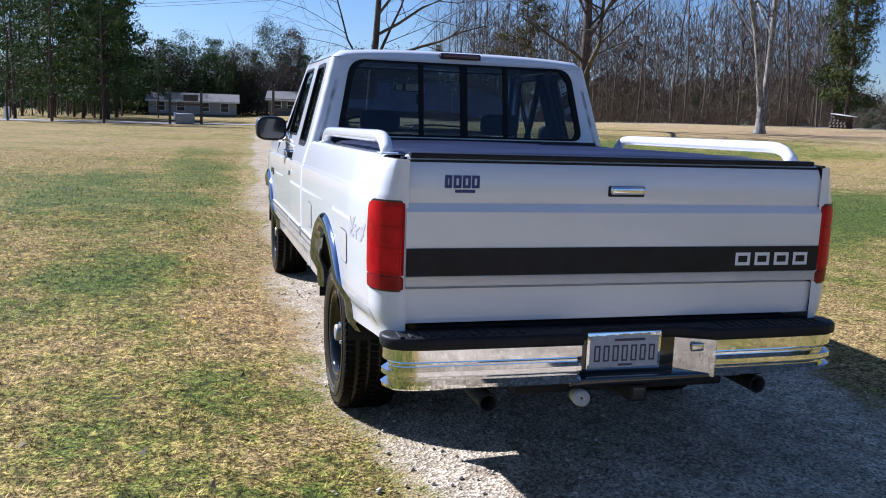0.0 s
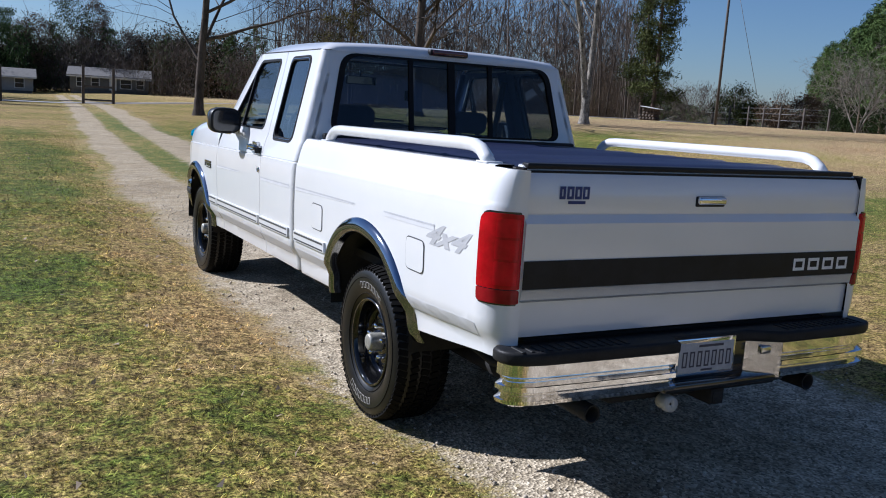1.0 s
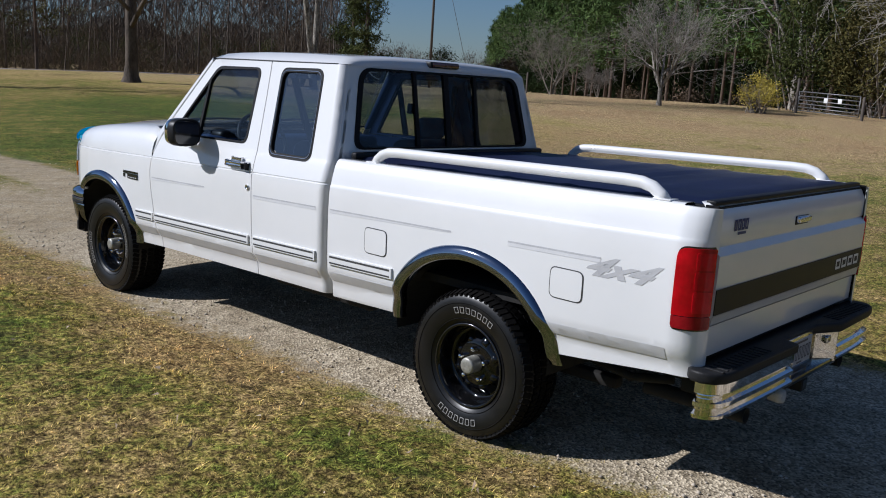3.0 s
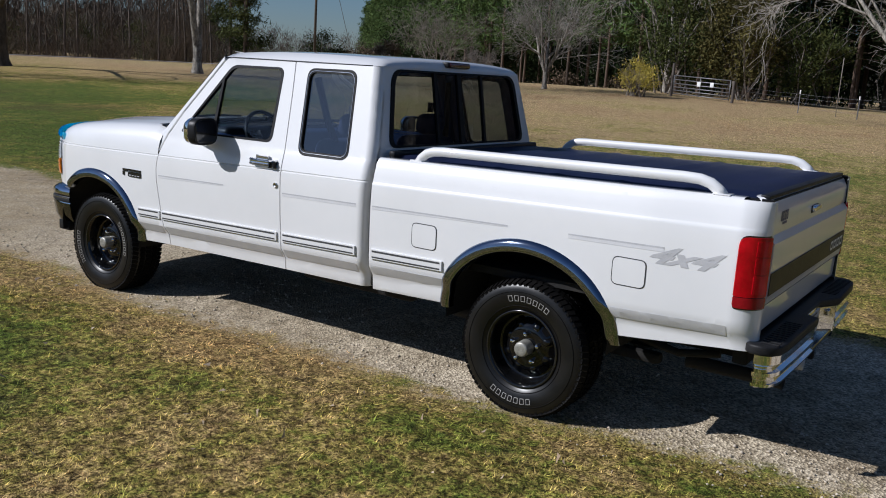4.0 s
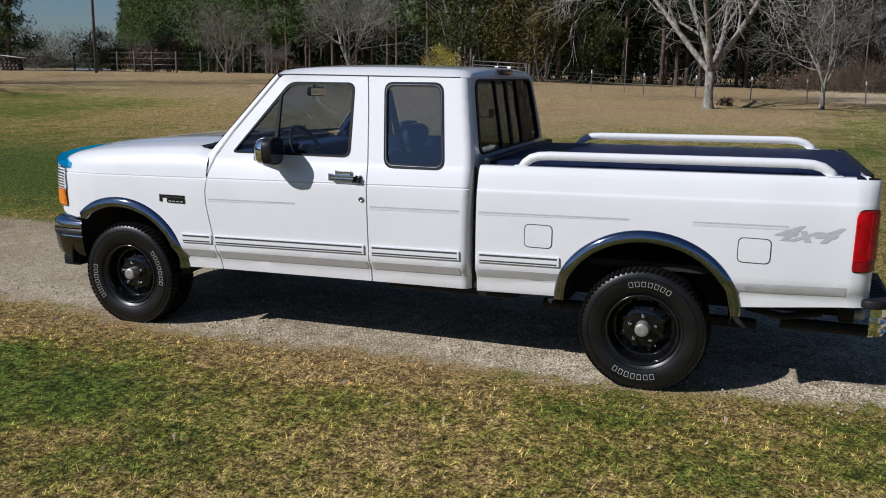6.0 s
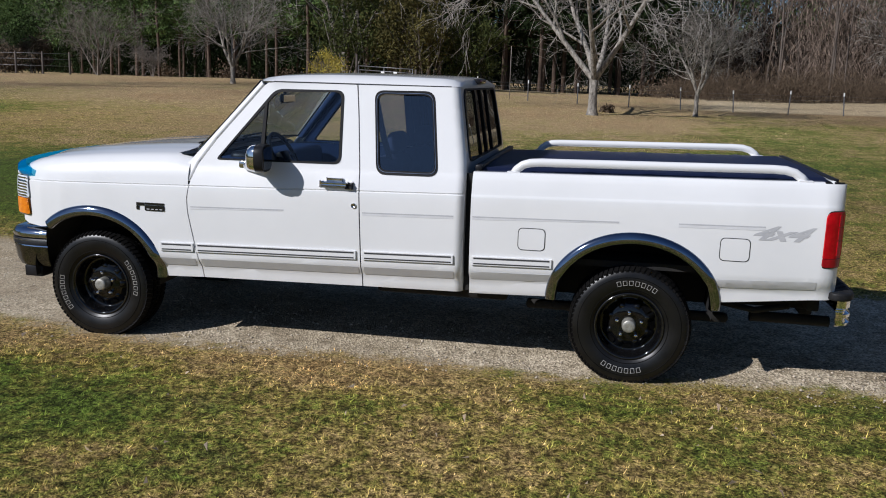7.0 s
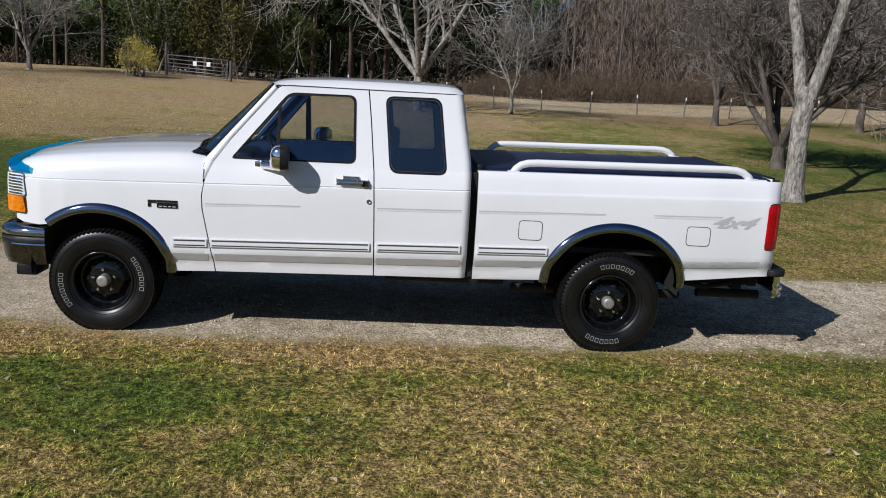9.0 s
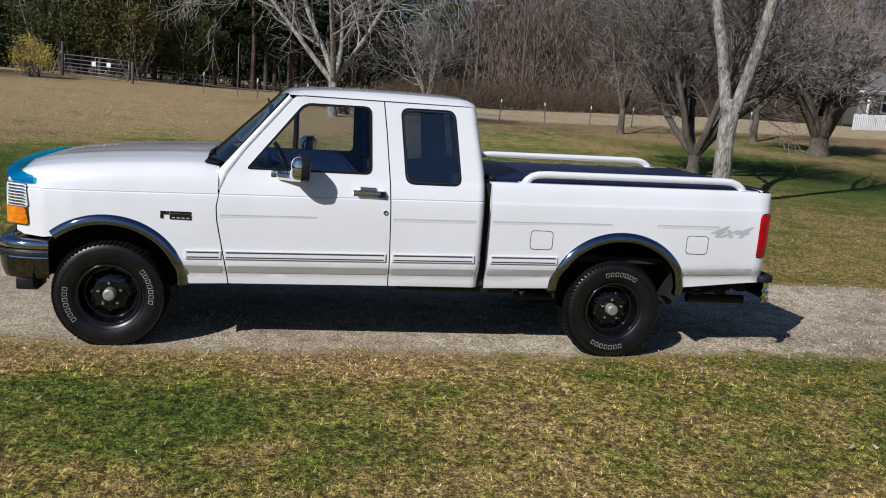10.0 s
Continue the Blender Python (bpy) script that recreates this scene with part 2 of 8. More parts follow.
def blade_material(name="grass_blades", low=(0.30, 0.28, 0.25), high=(1.75, 1.70, 1.62)):
    m, nt, links, b = nodes_of(name)
    col, fine = grass_colour(nt, links)
    clump = noise_node(nt, links, 21.0, 3, 0.62)
    col = mix_node(nt, links, 1.0, col, ramp_node(nt, links, clump, [(0.40, (0.24, 0.22, 0.20)), (0.50, (0.85, 0.83, 0.80)), (0.60, (1.85, 1.82, 1.76))]), "MULTIPLY")
    r = nt.new("ShaderNodeNewGeometry").outputs["Random Per Island"]
    col = mix_node(nt, links, 1.0, col, ramp_node(nt, links, r, [(0, low), (0.5, (0.85, 0.83, 0.77)), (1, high)]), "MULTIPLY")
    links.new(col, b.inputs["Base Color"])
    b.inputs["Roughness"].default_value = 0.75
    b.inputs["Specular IOR Level"].default_value = 0.2
    # thin blades let sunlight through, yellower and greener
    thin, mx = nt.new("ShaderNodeBsdfTranslucent"), nt.new("ShaderNodeMixShader")
    links.new(mix_node(nt, links, 1.0, col, (1.0, 1.05, 0.70), "MULTIPLY"), thin.inputs[0])
    mx.inputs[0].default_value = 0.20
    links.new(b.outputs[0], mx.inputs[1])
    links.new(thin.outputs[0], mx.inputs[2])
    links.new(mx.outputs[0], nt["Material Output"].inputs[0])
    return m


def gravel_material():
    m, nt, links, b = nodes_of("gravel")
    v = nt.new("ShaderNodeTexVoronoi")
    v.inputs["Scale"].default_value = 85
    links.new(nt.new("ShaderNodeNewGeometry").outputs["Position"], v.inputs["Vector"])
    bw = nt.new("ShaderNodeRGBToBW")
    links.new(v.outputs["Color"], bw.inputs[0])
    stone = ramp_node(nt, links, bw.outputs[0], [(0.1, (0.17, 0.143, 0.104)), (0.5, (0.44, 0.377, 0.283)), (0.9, (0.78, 0.69, 0.54))])
    broad = noise_node(nt, links, 0.9, 5, 0.6)
    stone = mix_node(nt, links, 1.0, stone, ramp_node(nt, links, broad, [(0.32, (0.62, 0.57, 0.50)), (0.5, (1.0, 0.98, 0.94)), (0.68, (1.16, 1.15, 1.14))]), "MULTIPLY")
    patch = noise_node(nt, links, 6.5, 5, 0.7)
    stone = mix_node(nt, links, 1.0, stone, ramp_node(nt, links, patch, [(0.34, (0.66, 0.63, 0.58)), (0.62, (1.10, 1.09, 1.07))]), "MULTIPLY")
    sep = nt.new("ShaderNodeSeparateXYZ")
    links.new(nt.new("ShaderNodeTexCoord").outputs["UV"], sep.inputs[0])
    worn = math_node(nt, links, "MULTIPLY", math_node(nt, links, "ADD", sep.outputs[1], 1.0), 0.14, True)
    stone = mix_node(nt, links, math_node(nt, links, "MULTIPLY", worn, math_node(nt, links, "ADD", patch, 0.35, True)), stone, mix_node(nt, links, 0.55, stone, (0.37, 0.312, 0.225)))
    soil = math_node(nt, links, "MULTIPLY", math_node(nt, links, "SUBTRACT", sep.outputs[1], 4.2), 0.45, True)
    soil = math_node(nt, links, "MULTIPLY", soil, ramp_node(nt, links, noise_node(nt, links, 3.2, 6, 0.75), [(0.36, (0.25, 0.25, 0.25)), (0.60, (0.95, 0.95, 0.95))]))
    stone = mix_node(nt, links, soil, stone, mix_node(nt, links, 1.0, stone, (0.80, 0.75, 0.64), "MULTIPLY"))
    # dry grass creeps in along the middle and the edges, ahead of the truck
    off = math_node(nt, links, "ABSOLUTE", math_node(nt, links, "SUBTRACT", math_node(nt, links, "MULTIPLY", math_node(nt, links, "ABSOLUTE", sep.outputs[0], 0), 1.0), 0.52))
    ahead = math_node(nt, links, "MULTIPLY", math_node(nt, links, "SUBTRACT", sep.outputs[1], 7.0), 0.25, True)
    edge = math_node(nt, links, "MULTIPLY", math_node(nt, links, "SUBTRACT", sep.outputs[0], 0.72), 3.4, True)
    edge2 = math_node(nt, links, "MULTIPLY", math_node(nt, links, "SUBTRACT", math_node(nt, links, "MULTIPLY", sep.outputs[0], -1.0), 0.72), 3.4, True)
    mid = math_node(nt, links, "MULTIPLY", math_node(nt, links, "MULTIPLY", math_node(nt, links, "SUBTRACT", off, 0.17), 5.0, True), ahead)
    w = math_node(nt, links, "ADD", math_node(nt, links, "MAXIMUM", math_node(nt, links, "MAXIMUM", edge, edge2), mid), math_node(nt, links, "MULTIPLY", math_node(nt, links, "SUBTRACT", noise_node(nt, links, 4.5, 7, 0.85), 0.5), 2.4))
    turf, fine = grass_colour(nt, links)
    turf = mix_node(nt, links, 1.0, turf, ramp_node(nt, links, noise_node(nt, links, 55.0, 3, 0.7), [(0.38, (0.18, 0.165, 0.15)), (0.64, (0.98, 0.95, 0.92))]), "MULTIPLY")
    col = mix_node(nt, links, ramp_node(nt, links, w, [(0.30, (0, 0, 0)), (0.74, (1, 1, 1))]), stone, turf)
    links.new(col, b.inputs["Base Color"])
    b.inputs["Roughness"].default_value = 0.93
    b.inputs["Specular IOR Level"].default_value = 0.2
    bump_node(nt, links, b, v.outputs["Distance"], 0.6, 0.010)
    return m


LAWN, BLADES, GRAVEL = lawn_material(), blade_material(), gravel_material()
FIELD_BLADES = blade_material("field_grass", (0.80, 0.78, 0.73), (1.12, 1.10, 1.06))


def ground_sheet():
    def axis(c, n, reach):
        u = np.linspace(-1, 1, n)
        return c + np.sinh(u * 6.2) / np.sinh(6.2) * reach
    xs, ys = axis(-2, 191, 900), axis(2, 191, 900)
    gx, gy = np.meshgrid(xs, ys)
    gz = land(gx, gy)
    verts = np.stack([gx, gy, gz], -1).reshape(-1, 3)
    n = len(xs)
    a = (np.arange(len(ys) - 1)[:, None] * n + np.arange(n - 1)[None]).ravel()
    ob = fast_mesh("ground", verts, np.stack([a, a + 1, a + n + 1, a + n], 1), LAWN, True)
    tagged(ob, "sparse lawn and dry field of tan and green winter grass", "ground", kind="structure")


def driveway():
    ys = np.concatenate([np.arange(-30, 14, 0.25), np.arange(14, 110, 1.0)])
    cols = np.linspace(-1, 1, 21)
    verts, uv = [], []
    for y in ys:
        wl = 1.42 + 0.10 * math.sin(y * 0.8) + 0.06 * math.sin(y * 2.3 + 1)
        wr = 1.55 + 0.12 * math.sin(y * 0.6 + 2) + 0.06 * math.sin(y * 2.9)
        for c in cols:
            x = float(drive_x(y)) + (c * wl if c < 0 else c * wr)
            crown = 0.014 * (1 - c * c) - 0.004 - 0.02 * max(0, abs(c) - 0.9) * 10 * 0.3
            verts.append((x, y, float(land(x, y)) + 0.006 + crown * 0.6))
            uv.append((c, y))
    n = len(cols)
    faces = [(r * n + k, r * n + k + 1, (r + 1) * n + k + 1, (r + 1) * n + k) for r in range(len(ys) - 1) for k in range(n - 1)]
    ob = obj("road_drive", verts, faces, GRAVEL, smooth=True)
    lay = ob.data.uv_layers.new(name="uv")
    for lp in ob.data.loops:
        lay.data[lp.index].uv = uv[lp.vertex_index]
    tagged(ob, "pale grey gravel driveway with a grassy middle strip", "driveway", kind="structure")


ground_sheet()
driveway()


# ---- trees ----
class Wood:
    """Collects tapered limbs as tubes."""

    def __init__(self, rng):
        self.v, self.f, self.rng, self.tips = [], [], rng, []

    def tube(self, pts, radii, sides):
        base = len(self.v)
        for i, (p, r) in enumerate(zip(pts, radii)):
            d = (pts[min(i + 1, len(pts) - 1)] - pts[max(i - 1, 0)]).normalized()
            u = d.orthogonal().normalized()
            w = d.cross(u)
            for k in range(sides):
                a = 2 * math.pi * k / sides
                self.v.append(p + (u * math.cos(a) + w * math.sin(a)) * r)
        for i in range(len(pts) - 1):
            for k in range(sides):
                k2 = (k + 1) % sides
                self.f.append((base + i * sides + k, base + i * sides + k2, base + (i + 1) * sides + k2, base + (i + 1) * sides + k))

    def limb(self, p, d, length, r, level, spec):
        rng = self.rng
        segs = spec["segs"][level]
        pts, radii, q, dd = [p.copy()], [r], p.copy(), d.normalized()
        for i in range(segs):
            wob = spec["wobble"][level]
            dd = (dd + Vector((rng.uniform(-wob, wob), rng.uniform(-wob, wob), rng.uniform(-wob, wob) + spec["lift"][level]))).normalized()
            q = q + dd * (length / segs)
            pts.append(q.copy())
            radii.append(r * (1 - (1 - spec["taper"][level]) * (i + 1) / segs))
        self.tube(pts, radii, spec["sides"][level])
        if level + 1 >= len(spec["segs"]):
            self.tips.append((pts[-1], dd))
            return
        n = spec["kids"][level]
        for j in range(n):
            t = spec["from"][level] + (1 - spec["from"][level]) * (j + rng.random()) / n
            x = t * segs
            i = min(int(x), segs - 1)
            at = pts[i].lerp(pts[i + 1], x - i)
            axis = (pts[i + 1] - pts[i]).normalized()
            side = axis.orthogonal().normalized()
            side.rotate(Matrix.Rotation(rng.uniform(0, 2 * math.pi), 3, axis))
            ang = radians(rng.uniform(*spec["angle"][level]))
            go = axis * math.cos(ang) + side * math.sin(ang)
            rr = max(radii[i] * rng.uniform(*spec["thin"][level]), 0.0065)
            self.limb(at, go, length * rng.uniform(*spec["len"][level]) * (1.15 - 0.45 * t), rr, level + 1, spec)


BARE = dict(segs=(6, 5, 4, 3, 2), sides=(8, 6, 4, 3, 3), wobble=(0.10, 0.22, 0.28, 0.3, 0.3), lift=(0.04, 0.05, 0.03, 0.0, 0.0), taper=(0.45, 0.35, 0.35, 0.4, 0.4),
            kids=(7, 6, 5, 4), angle=((28, 60), (25, 60), (25, 60), (20, 60)), thin=((0.4, 0.62), (0.4, 0.6), (0.4, 0.6), (0.5, 0.7)), len=((0.55, 0.9), (0.45, 0.75), (0.4, 0.7), (0.4, 0.7)))
BARE["from"] = (0.35, 0.25, 0.2, 0.2)


def spec_of(**over):
    s = dict(BARE)
    for k, v in over.items():
        s["from" if k == "start" else k] = v
    return s


def bare_tree(name, x, y, height, r, spec, bark, label, seed, trunks=1, lean=0.0, fork=None, twigs=None):
    """A leafless tree: trunk with its limbs in one mesh, fine twigs as its crown."""
    rng = random.Random(seed)
    z = float(land(x, y))
    root = tagged(new(name), label, "tree")
    root.location = (x, y, z)
    wd = Wood(rng)
    z0 = fork or -0.1
    for k in range(trunks):
        a = 2 * math.pi * k / trunks + rng.random()
        d = Vector((math.cos(a) * (lean if trunks > 1 else lean * 0.5), math.sin(a) * (lean if trunks > 1 else lean * 0.5), 1))
        wd.limb(Vector((math.cos(a) * r * 0.5 * (trunks > 1), math.sin(a) * r * 0.5 * (trunks > 1), z0)), d, (height - z0) * rng.uniform(0.85, 1.0), r * (1.0 if trunks == 1 else 0.72), 0, spec)
    # root flare
    wd.tube([Vector((0, 0, -0.15)), Vector((0, 0, 0.03)), Vector((0, 0, 0.28)), Vector((0, 0, 0.7))], [r * 1.75, r * 1.45, r * 1.1, r * 0.98], 10)
    if fork:
        wd.tube([Vector((0, 0, 0.3)), Vector((0.02, 0.01, fork * 0.6)), Vector((0, 0, fork)), Vector((0, 0, fork + r * 1.2))], [r * 1.08, r * 0.98, r * 1.08, r * 0.6], 10)
    thick = [f for f in wd.f if (wd.v[f[0]] - wd.v[f[1]]).length > r * 0.085]
    thin = [f for f in wd.f if (wd.v[f[0]] - wd.v[f[1]]).length <= r * 0.085]
    for nm, fs in (("trunk", thick), ("crown", thin)):
        used = sorted({i for f in fs for i in f})
        idx = {i: k for k, i in enumerate(used)}
        obj(nm, [wd.v[i] for i in used], [[idx[i] for i in f] for f in fs], twigs or bark if nm == "crown" else bark, root, True)
    return root


def leaf_cloud(rng, centres, per, spread, size, flat=0.75, slim=0.45, rise=0.0):
    """Small leaf clumps or twigs, one triangle each, scattered round centres: arrays of corners and triangles."""
    c = np.repeat(np.asarray(centres, float), per, 0)
    n = len(c)
    p = c + rng.normal(0, 1, (n, 3)) * np.array([spread, spread, spread * flat])
    s = size * rng.uniform(0.6, 1.4, (n, 1))
    a = rng.normal(0, 1, (n, 3))
    a[:, 2] += rise * np.sign(a[:, 2])
    a /= np.linalg.norm(a, axis=1, keepdims=True)
    b = np.cross(a, rng.normal(0, 1, (n, 3)))
    b /= np.linalg.norm(b, axis=1, keepdims=True)
    v = np.stack([p - a * s - b * s * slim, p - a * s * 0.6 + b * s * slim, p + a * s], 1).reshape(-1, 3)
    return v, np.arange(3 * n).reshape(-1, 3)


def pine_parts(rng, height, bare_to=0.45, width=0.2, dense=1.0):
    """Trunk and needle clumps of a pine, standing at the origin."""
    pr = random.Random(int(rng.integers(1 << 30)))
    wd = Wood(pr)
    r = height * 0.009
    pts = [Vector((pr.uniform(-0.05, 0.05) * i, pr.uniform(-0.05, 0.05) * i, height * i / 6 - 0.1)) for i in range(7)]
    wd.tube(pts, [r * (1 - 0.13 * i) for i in range(7)], 6)
    centres = []
    n = int(height * 3.2)
    for i in range(n):
        t = bare_to + (1 - bare_to) * (i + pr.random()) / n
        z = t * height
        reach = height * width * (1.08 - t) / (1.0 - bare_to * 0.5) * pr.uniform(0.55, 1.15) + 0.35
        a = pr.uniform(0, 2 * math.pi)
        tip = Vector((math.cos(a) * reach, math.sin(a) * reach, z + reach * pr.uniform(-0.05, 0.35)))
        wd.tube([Vector((0, 0, z)), tip], [r * 0.22, r * 0.06], 3)
        for q in (0.45, 0.75, 1.0):
            centres.append(tuple(Vector((0, 0, z)).lerp(tip, q)))
    v, t = leaf_cloud(rng, centres, int(52 * dense), height * 0.017, height * 0.0105 / max(dense, 0.25) ** 0.5, slim=0.22)
    return wd, v, t


def pine_tree(x, y, height, seed, bare_to=0.35, width=0.22, label="tall dark green pine at the edge of the woods", foliage=None, dense=1.0):
    rng = np.random.default_rng(seed)
    wd, v, t = pine_parts(rng, height, bare_to, width, dense)
    root = tagged(new("pine_tree"), label, "tree")
    root.location = (x, y, float(land(x, y)))
    obj("trunk", wd.v, wd.f, BARK_PINE, root, True)
    fast_mesh("crown", v, t, foliage or NEEDLES).parent = root
    return root


def scatter(name, templates, places, m, label, category, smooth=False):
    """One object of many far plants, from a few templates set down at (x, y, turn, scale, lift)."""
    vs, ts, base = [], [], 0
    for i, (x, y, turn, sc) in enumerate(places):
        v, t = templates[i % len(templates)]
        c, s = math.cos(turn), math.sin(turn)
        w = np.stack([(v[:, 0] * c - v[:, 1] * s) * sc + x, (v[:, 0] * s + v[:, 1] * c) * sc + y, v[:, 2] * sc + float(land(x, y))], 1)
        vs.append(w)
        ts.append(t + base)
        base += len(v)
    return tagged(fast_mesh(name, np.concatenate(vs), np.concatenate(ts), m, smooth), label, category, kind="stuff")


def to_tris(wd):
    v = np.array([tuple(p) for p in wd.v])
    q = np.array(wd.f)
    return v, np.concatenate([q[:, (0, 1, 2)], q[:, (0, 2, 3)]])


def belt(rng, line, count, depth, jitter=0.8):
    """Places strewn along a line of (x, y) corners, up to so many metres behind it."""
    line = np.array(line, float)
    seg = np.linalg.norm(np.diff(line, axis=0), axis=1)
    acc = np.concatenate([[0], np.cumsum(seg)])
    out = []
    for i in range(count):
        s = (i + rng.uniform(-jitter, jitter)) / count * acc[-1]
        s = min(max(s, 0), acc[-1] - 1e-6)
        k = int(np.searchsorted(acc, s, side="right") - 1)
        p = line[k] + (line[k + 1] - line[k]) * (s - acc[k]) / seg[k]
        out_dir = p / np.linalg.norm(p)
        p = p + out_dir * rng.uniform(0, 1) ** 1.3 * depth
        out.append((p[0], p[1], rng.uniform(0, 6.28), rng.uniform(0.75, 1.2)))
    return out


def polar(az, dist):
    """A place by its bearing from the truck (0 ahead, 90 to the passenger's side) and distance."""
    return (math.sin(radians(az)) * dist, math.cos(radians(az)) * dist)


SLIM = spec_of(segs=(6, 3, 3, 2), sides=(5, 3, 3, 3), wobble=(0.055, 0.22, 0.28, 0.3), lift=(0.05, 0.12, 0.06, 0.0), taper=(0.3, 0.3, 0.4, 0.4), kids=(11, 4, 2), angle=((25, 62), (20, 55), (20, 60)), len=((0.18, 0.38), (0.4, 0.7), (0.4, 0.8)), start=(0.3, 0.2, 0.2), thin=((0.3, 0.5), (0.4, 0.6), (0.5, 0.7)))


def slim_templates(n, height, r, seed, spec=SLIM):
    out = []
    for k in range(n):
        wd = Wood(random.Random(seed + k))
        wd.limb(Vector((0, 0, -0.2)), Vector((random.Random(seed + k).uniform(-0.025, 0.025), 0, 1)), height, r, 0, spec)
        out.append(to_tris(wd))
    return out


def pine_templates(n, height, seed, bare_to, width, dense):
    trunks, crowns = [], []
    for k in range(n):
        wd, v, t = pine_parts(np.random.default_rng(seed + k), height, bare_to, width, dense)
        trunks.append(to_tris(wd))
        crowns.append((v, t))
    return trunks, crowns


def woods():
    rng = np.random.default_rng(5)
    slim, slim_s = slim_templates(7, 15, 0.082, 40), slim_templates(6, 11, 0.060, 60)
    # leafless wood beyond the road, ahead on the passenger's side
    ahead = [polar(14.5, 84), polar(19, 74), polar(27, 68), polar(36, 66), polar(40, 72)]
    scatter("bare_woods", slim, belt(rng, ahead, 92, 40), BARK_BROWN, "leafless grey-brown hardwood trees beyond the road", "trees")
    # leafless wood behind the fence, beside and behind the truck
    side = [polar(93, 52), polar(100, 50), polar(108, 54), polar(116, 62), polar(124, 74), polar(134, 88)]
    scatter("bare_woods", slim_s + slim, belt(rng, side, 64, 24), BARK_BROWN, "leafless brown wood behind the field fence", "trees")
    # pine plantation along the field
    tr, cr = pine_templates(5, 17, 80, 0.22, 0.19, 0.45)
    line = [polar(50.5, 250), polar(52.5, 170), polar(55, 112), polar(58.5, 82), polar(63, 66), polar(69, 57), polar(77, 53), polar(86, 52), polar(94, 54)]
    places = belt(rng, line, 68, 9)
    scatter("pine_trunks", tr, places, BARK_PINE, "straight brown trunks of a pine plantation", "trees")
    # crowns behind the gate take the darker copy, which paints in their shade
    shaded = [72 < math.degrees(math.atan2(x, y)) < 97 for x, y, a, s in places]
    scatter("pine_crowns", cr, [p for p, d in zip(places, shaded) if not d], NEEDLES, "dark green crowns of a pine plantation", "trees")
    scatter("pine_crowns", cr, [p for p, d in zip(places, shaded) if d], SHADED_EVERGREEN, "crowns of the plantation behind the gate, coloured dark for shade", "trees")
    # the edge that faces the gate, with boughs that shade the ground beneath
    tr, cr = pine_templates(4, 15, 88, 0.20, 0.24, 0.6)
    places = belt(rng, [polar(72, 58), polar(80, 55.5), polar(87, 54.5), polar(94, 57)], 30, 9)
    scatter("pine_trunks", tr, places, BARK_PINE, "dark trunks of pines behind the farm gate", "trees")
    scatter("pine_crowns", cr, places, SHADED_EVERGREEN, "drooping boughs of pines behind the farm gate, coloured dark for shade", "trees")
    tr, cr = pine_templates(4, 17, 95, 0.30, 0.21, 0.15)
    places = [(x * 1.16, y * 1.16, a, s) for x, y, a, s in belt(rng, line, 90, 24)]
    scatter("pine_trunks", tr, places, BARK_PINE, "pine trunks deep in the plantation", "trees")
    scatter("pine_crowns", cr, places, NEEDLES, "pine crowns deep in the plantation", "trees")
    places = belt(rng, [polar(97, 66), polar(108, 70), polar(118, 80), polar(128, 95)], 22, 25)
    scatter("pine_trunks", tr, places, BARK_PINE, "pine trunks among leafless trees", "trees")
    scatter("pine_crowns", cr, places, NEEDLES, "pine crowns among leafless trees", "trees")
    # pines and hardwoods behind the far houses
    tr2, cr2 = pine_templates(4, 14, 120, 0.12, 0.25, 0.27)
    places = belt(rng, [polar(-12.5, 66), polar(-9, 70), polar(-5.5, 84)], 20, 22) + [(x, y, a, s * 0.62) for x, y, a, s in belt(rng, [polar(-5, 122), polar(2, 128), polar(9, 128), polar(16, 112)], 30, 25)]
    scatter("pine_trunks", tr2, places, BARK_PINE, "trunks of pines behind the far houses", "trees")
    scatter("pine_crowns", cr2, places, NEEDLES, "dark pines behind the far houses", "trees")
    scatter("bare_woods", slim, belt(rng, [polar(-12, 84), polar(-7, 95)], 14, 25) + [(x, y, a, s * 0.55) for x, y, a, s in belt(rng, [polar(2, 135), polar(14, 110)], 26, 25)], BARK_DARK, "leafless trees among the far pines", "trees")
    # unseen woods added far across the lawn on the driver's side, for reflections
    back = [polar(-34, 80), polar(-60, 110), polar(-100, 125), polar(-140, 125), polar(-180, 125), polar(-212, 110)]
    tr2, cr2 = pine_templates(3, 14, 140, 0.15, 0.26, 0.12)
    places = [(x, y, a, s * 0.55) for x, y, a, s in belt(rng, back, 44, 18)]
    scatter("pine_trunks", tr2, places, BARK_PINE, "unseen pine trunks added across the lawn for reflections", "trees")
    scatter("pine_crowns", cr2, places, NEEDLES, "unseen pine crowns added across the lawn for reflections", "trees")
    # brush at the foot of the woods
    br = []
    for k in range(5):
        wd = Wood(random.Random(900 + k))
        for j in range(9):
            a = wd.rng.uniform(0, 6.28)
            wd.limb(Vector((wd.rng.uniform(-1, 1), wd.rng.uniform(-1, 1), -0.05)), Vector((math.cos(a) * 0.5, math.sin(a) * 0.5, 1)), wd.rng.uniform(0.9, 2.4), 0.018, 0,
                    spec_of(segs=(3, 2, 2), sides=(3, 3, 3), kids=(5, 3), wobble=(0.25, 0.3, 0.3), start=(0.2, 0.2), len=((0.35, 0.6), (0.4, 0.7))))
        br.append(to_tris(wd))
    places = belt(rng, [polar(94, 49), polar(100, 47), polar(108, 51), polar(116, 59), polar(126, 74)], 34, 7) + belt(rng, ahead, 18, 8)
    scatter("underbrush", br, places, BRUSH, "dry brown brush at the foot of the woods", "brush")
    dark = []
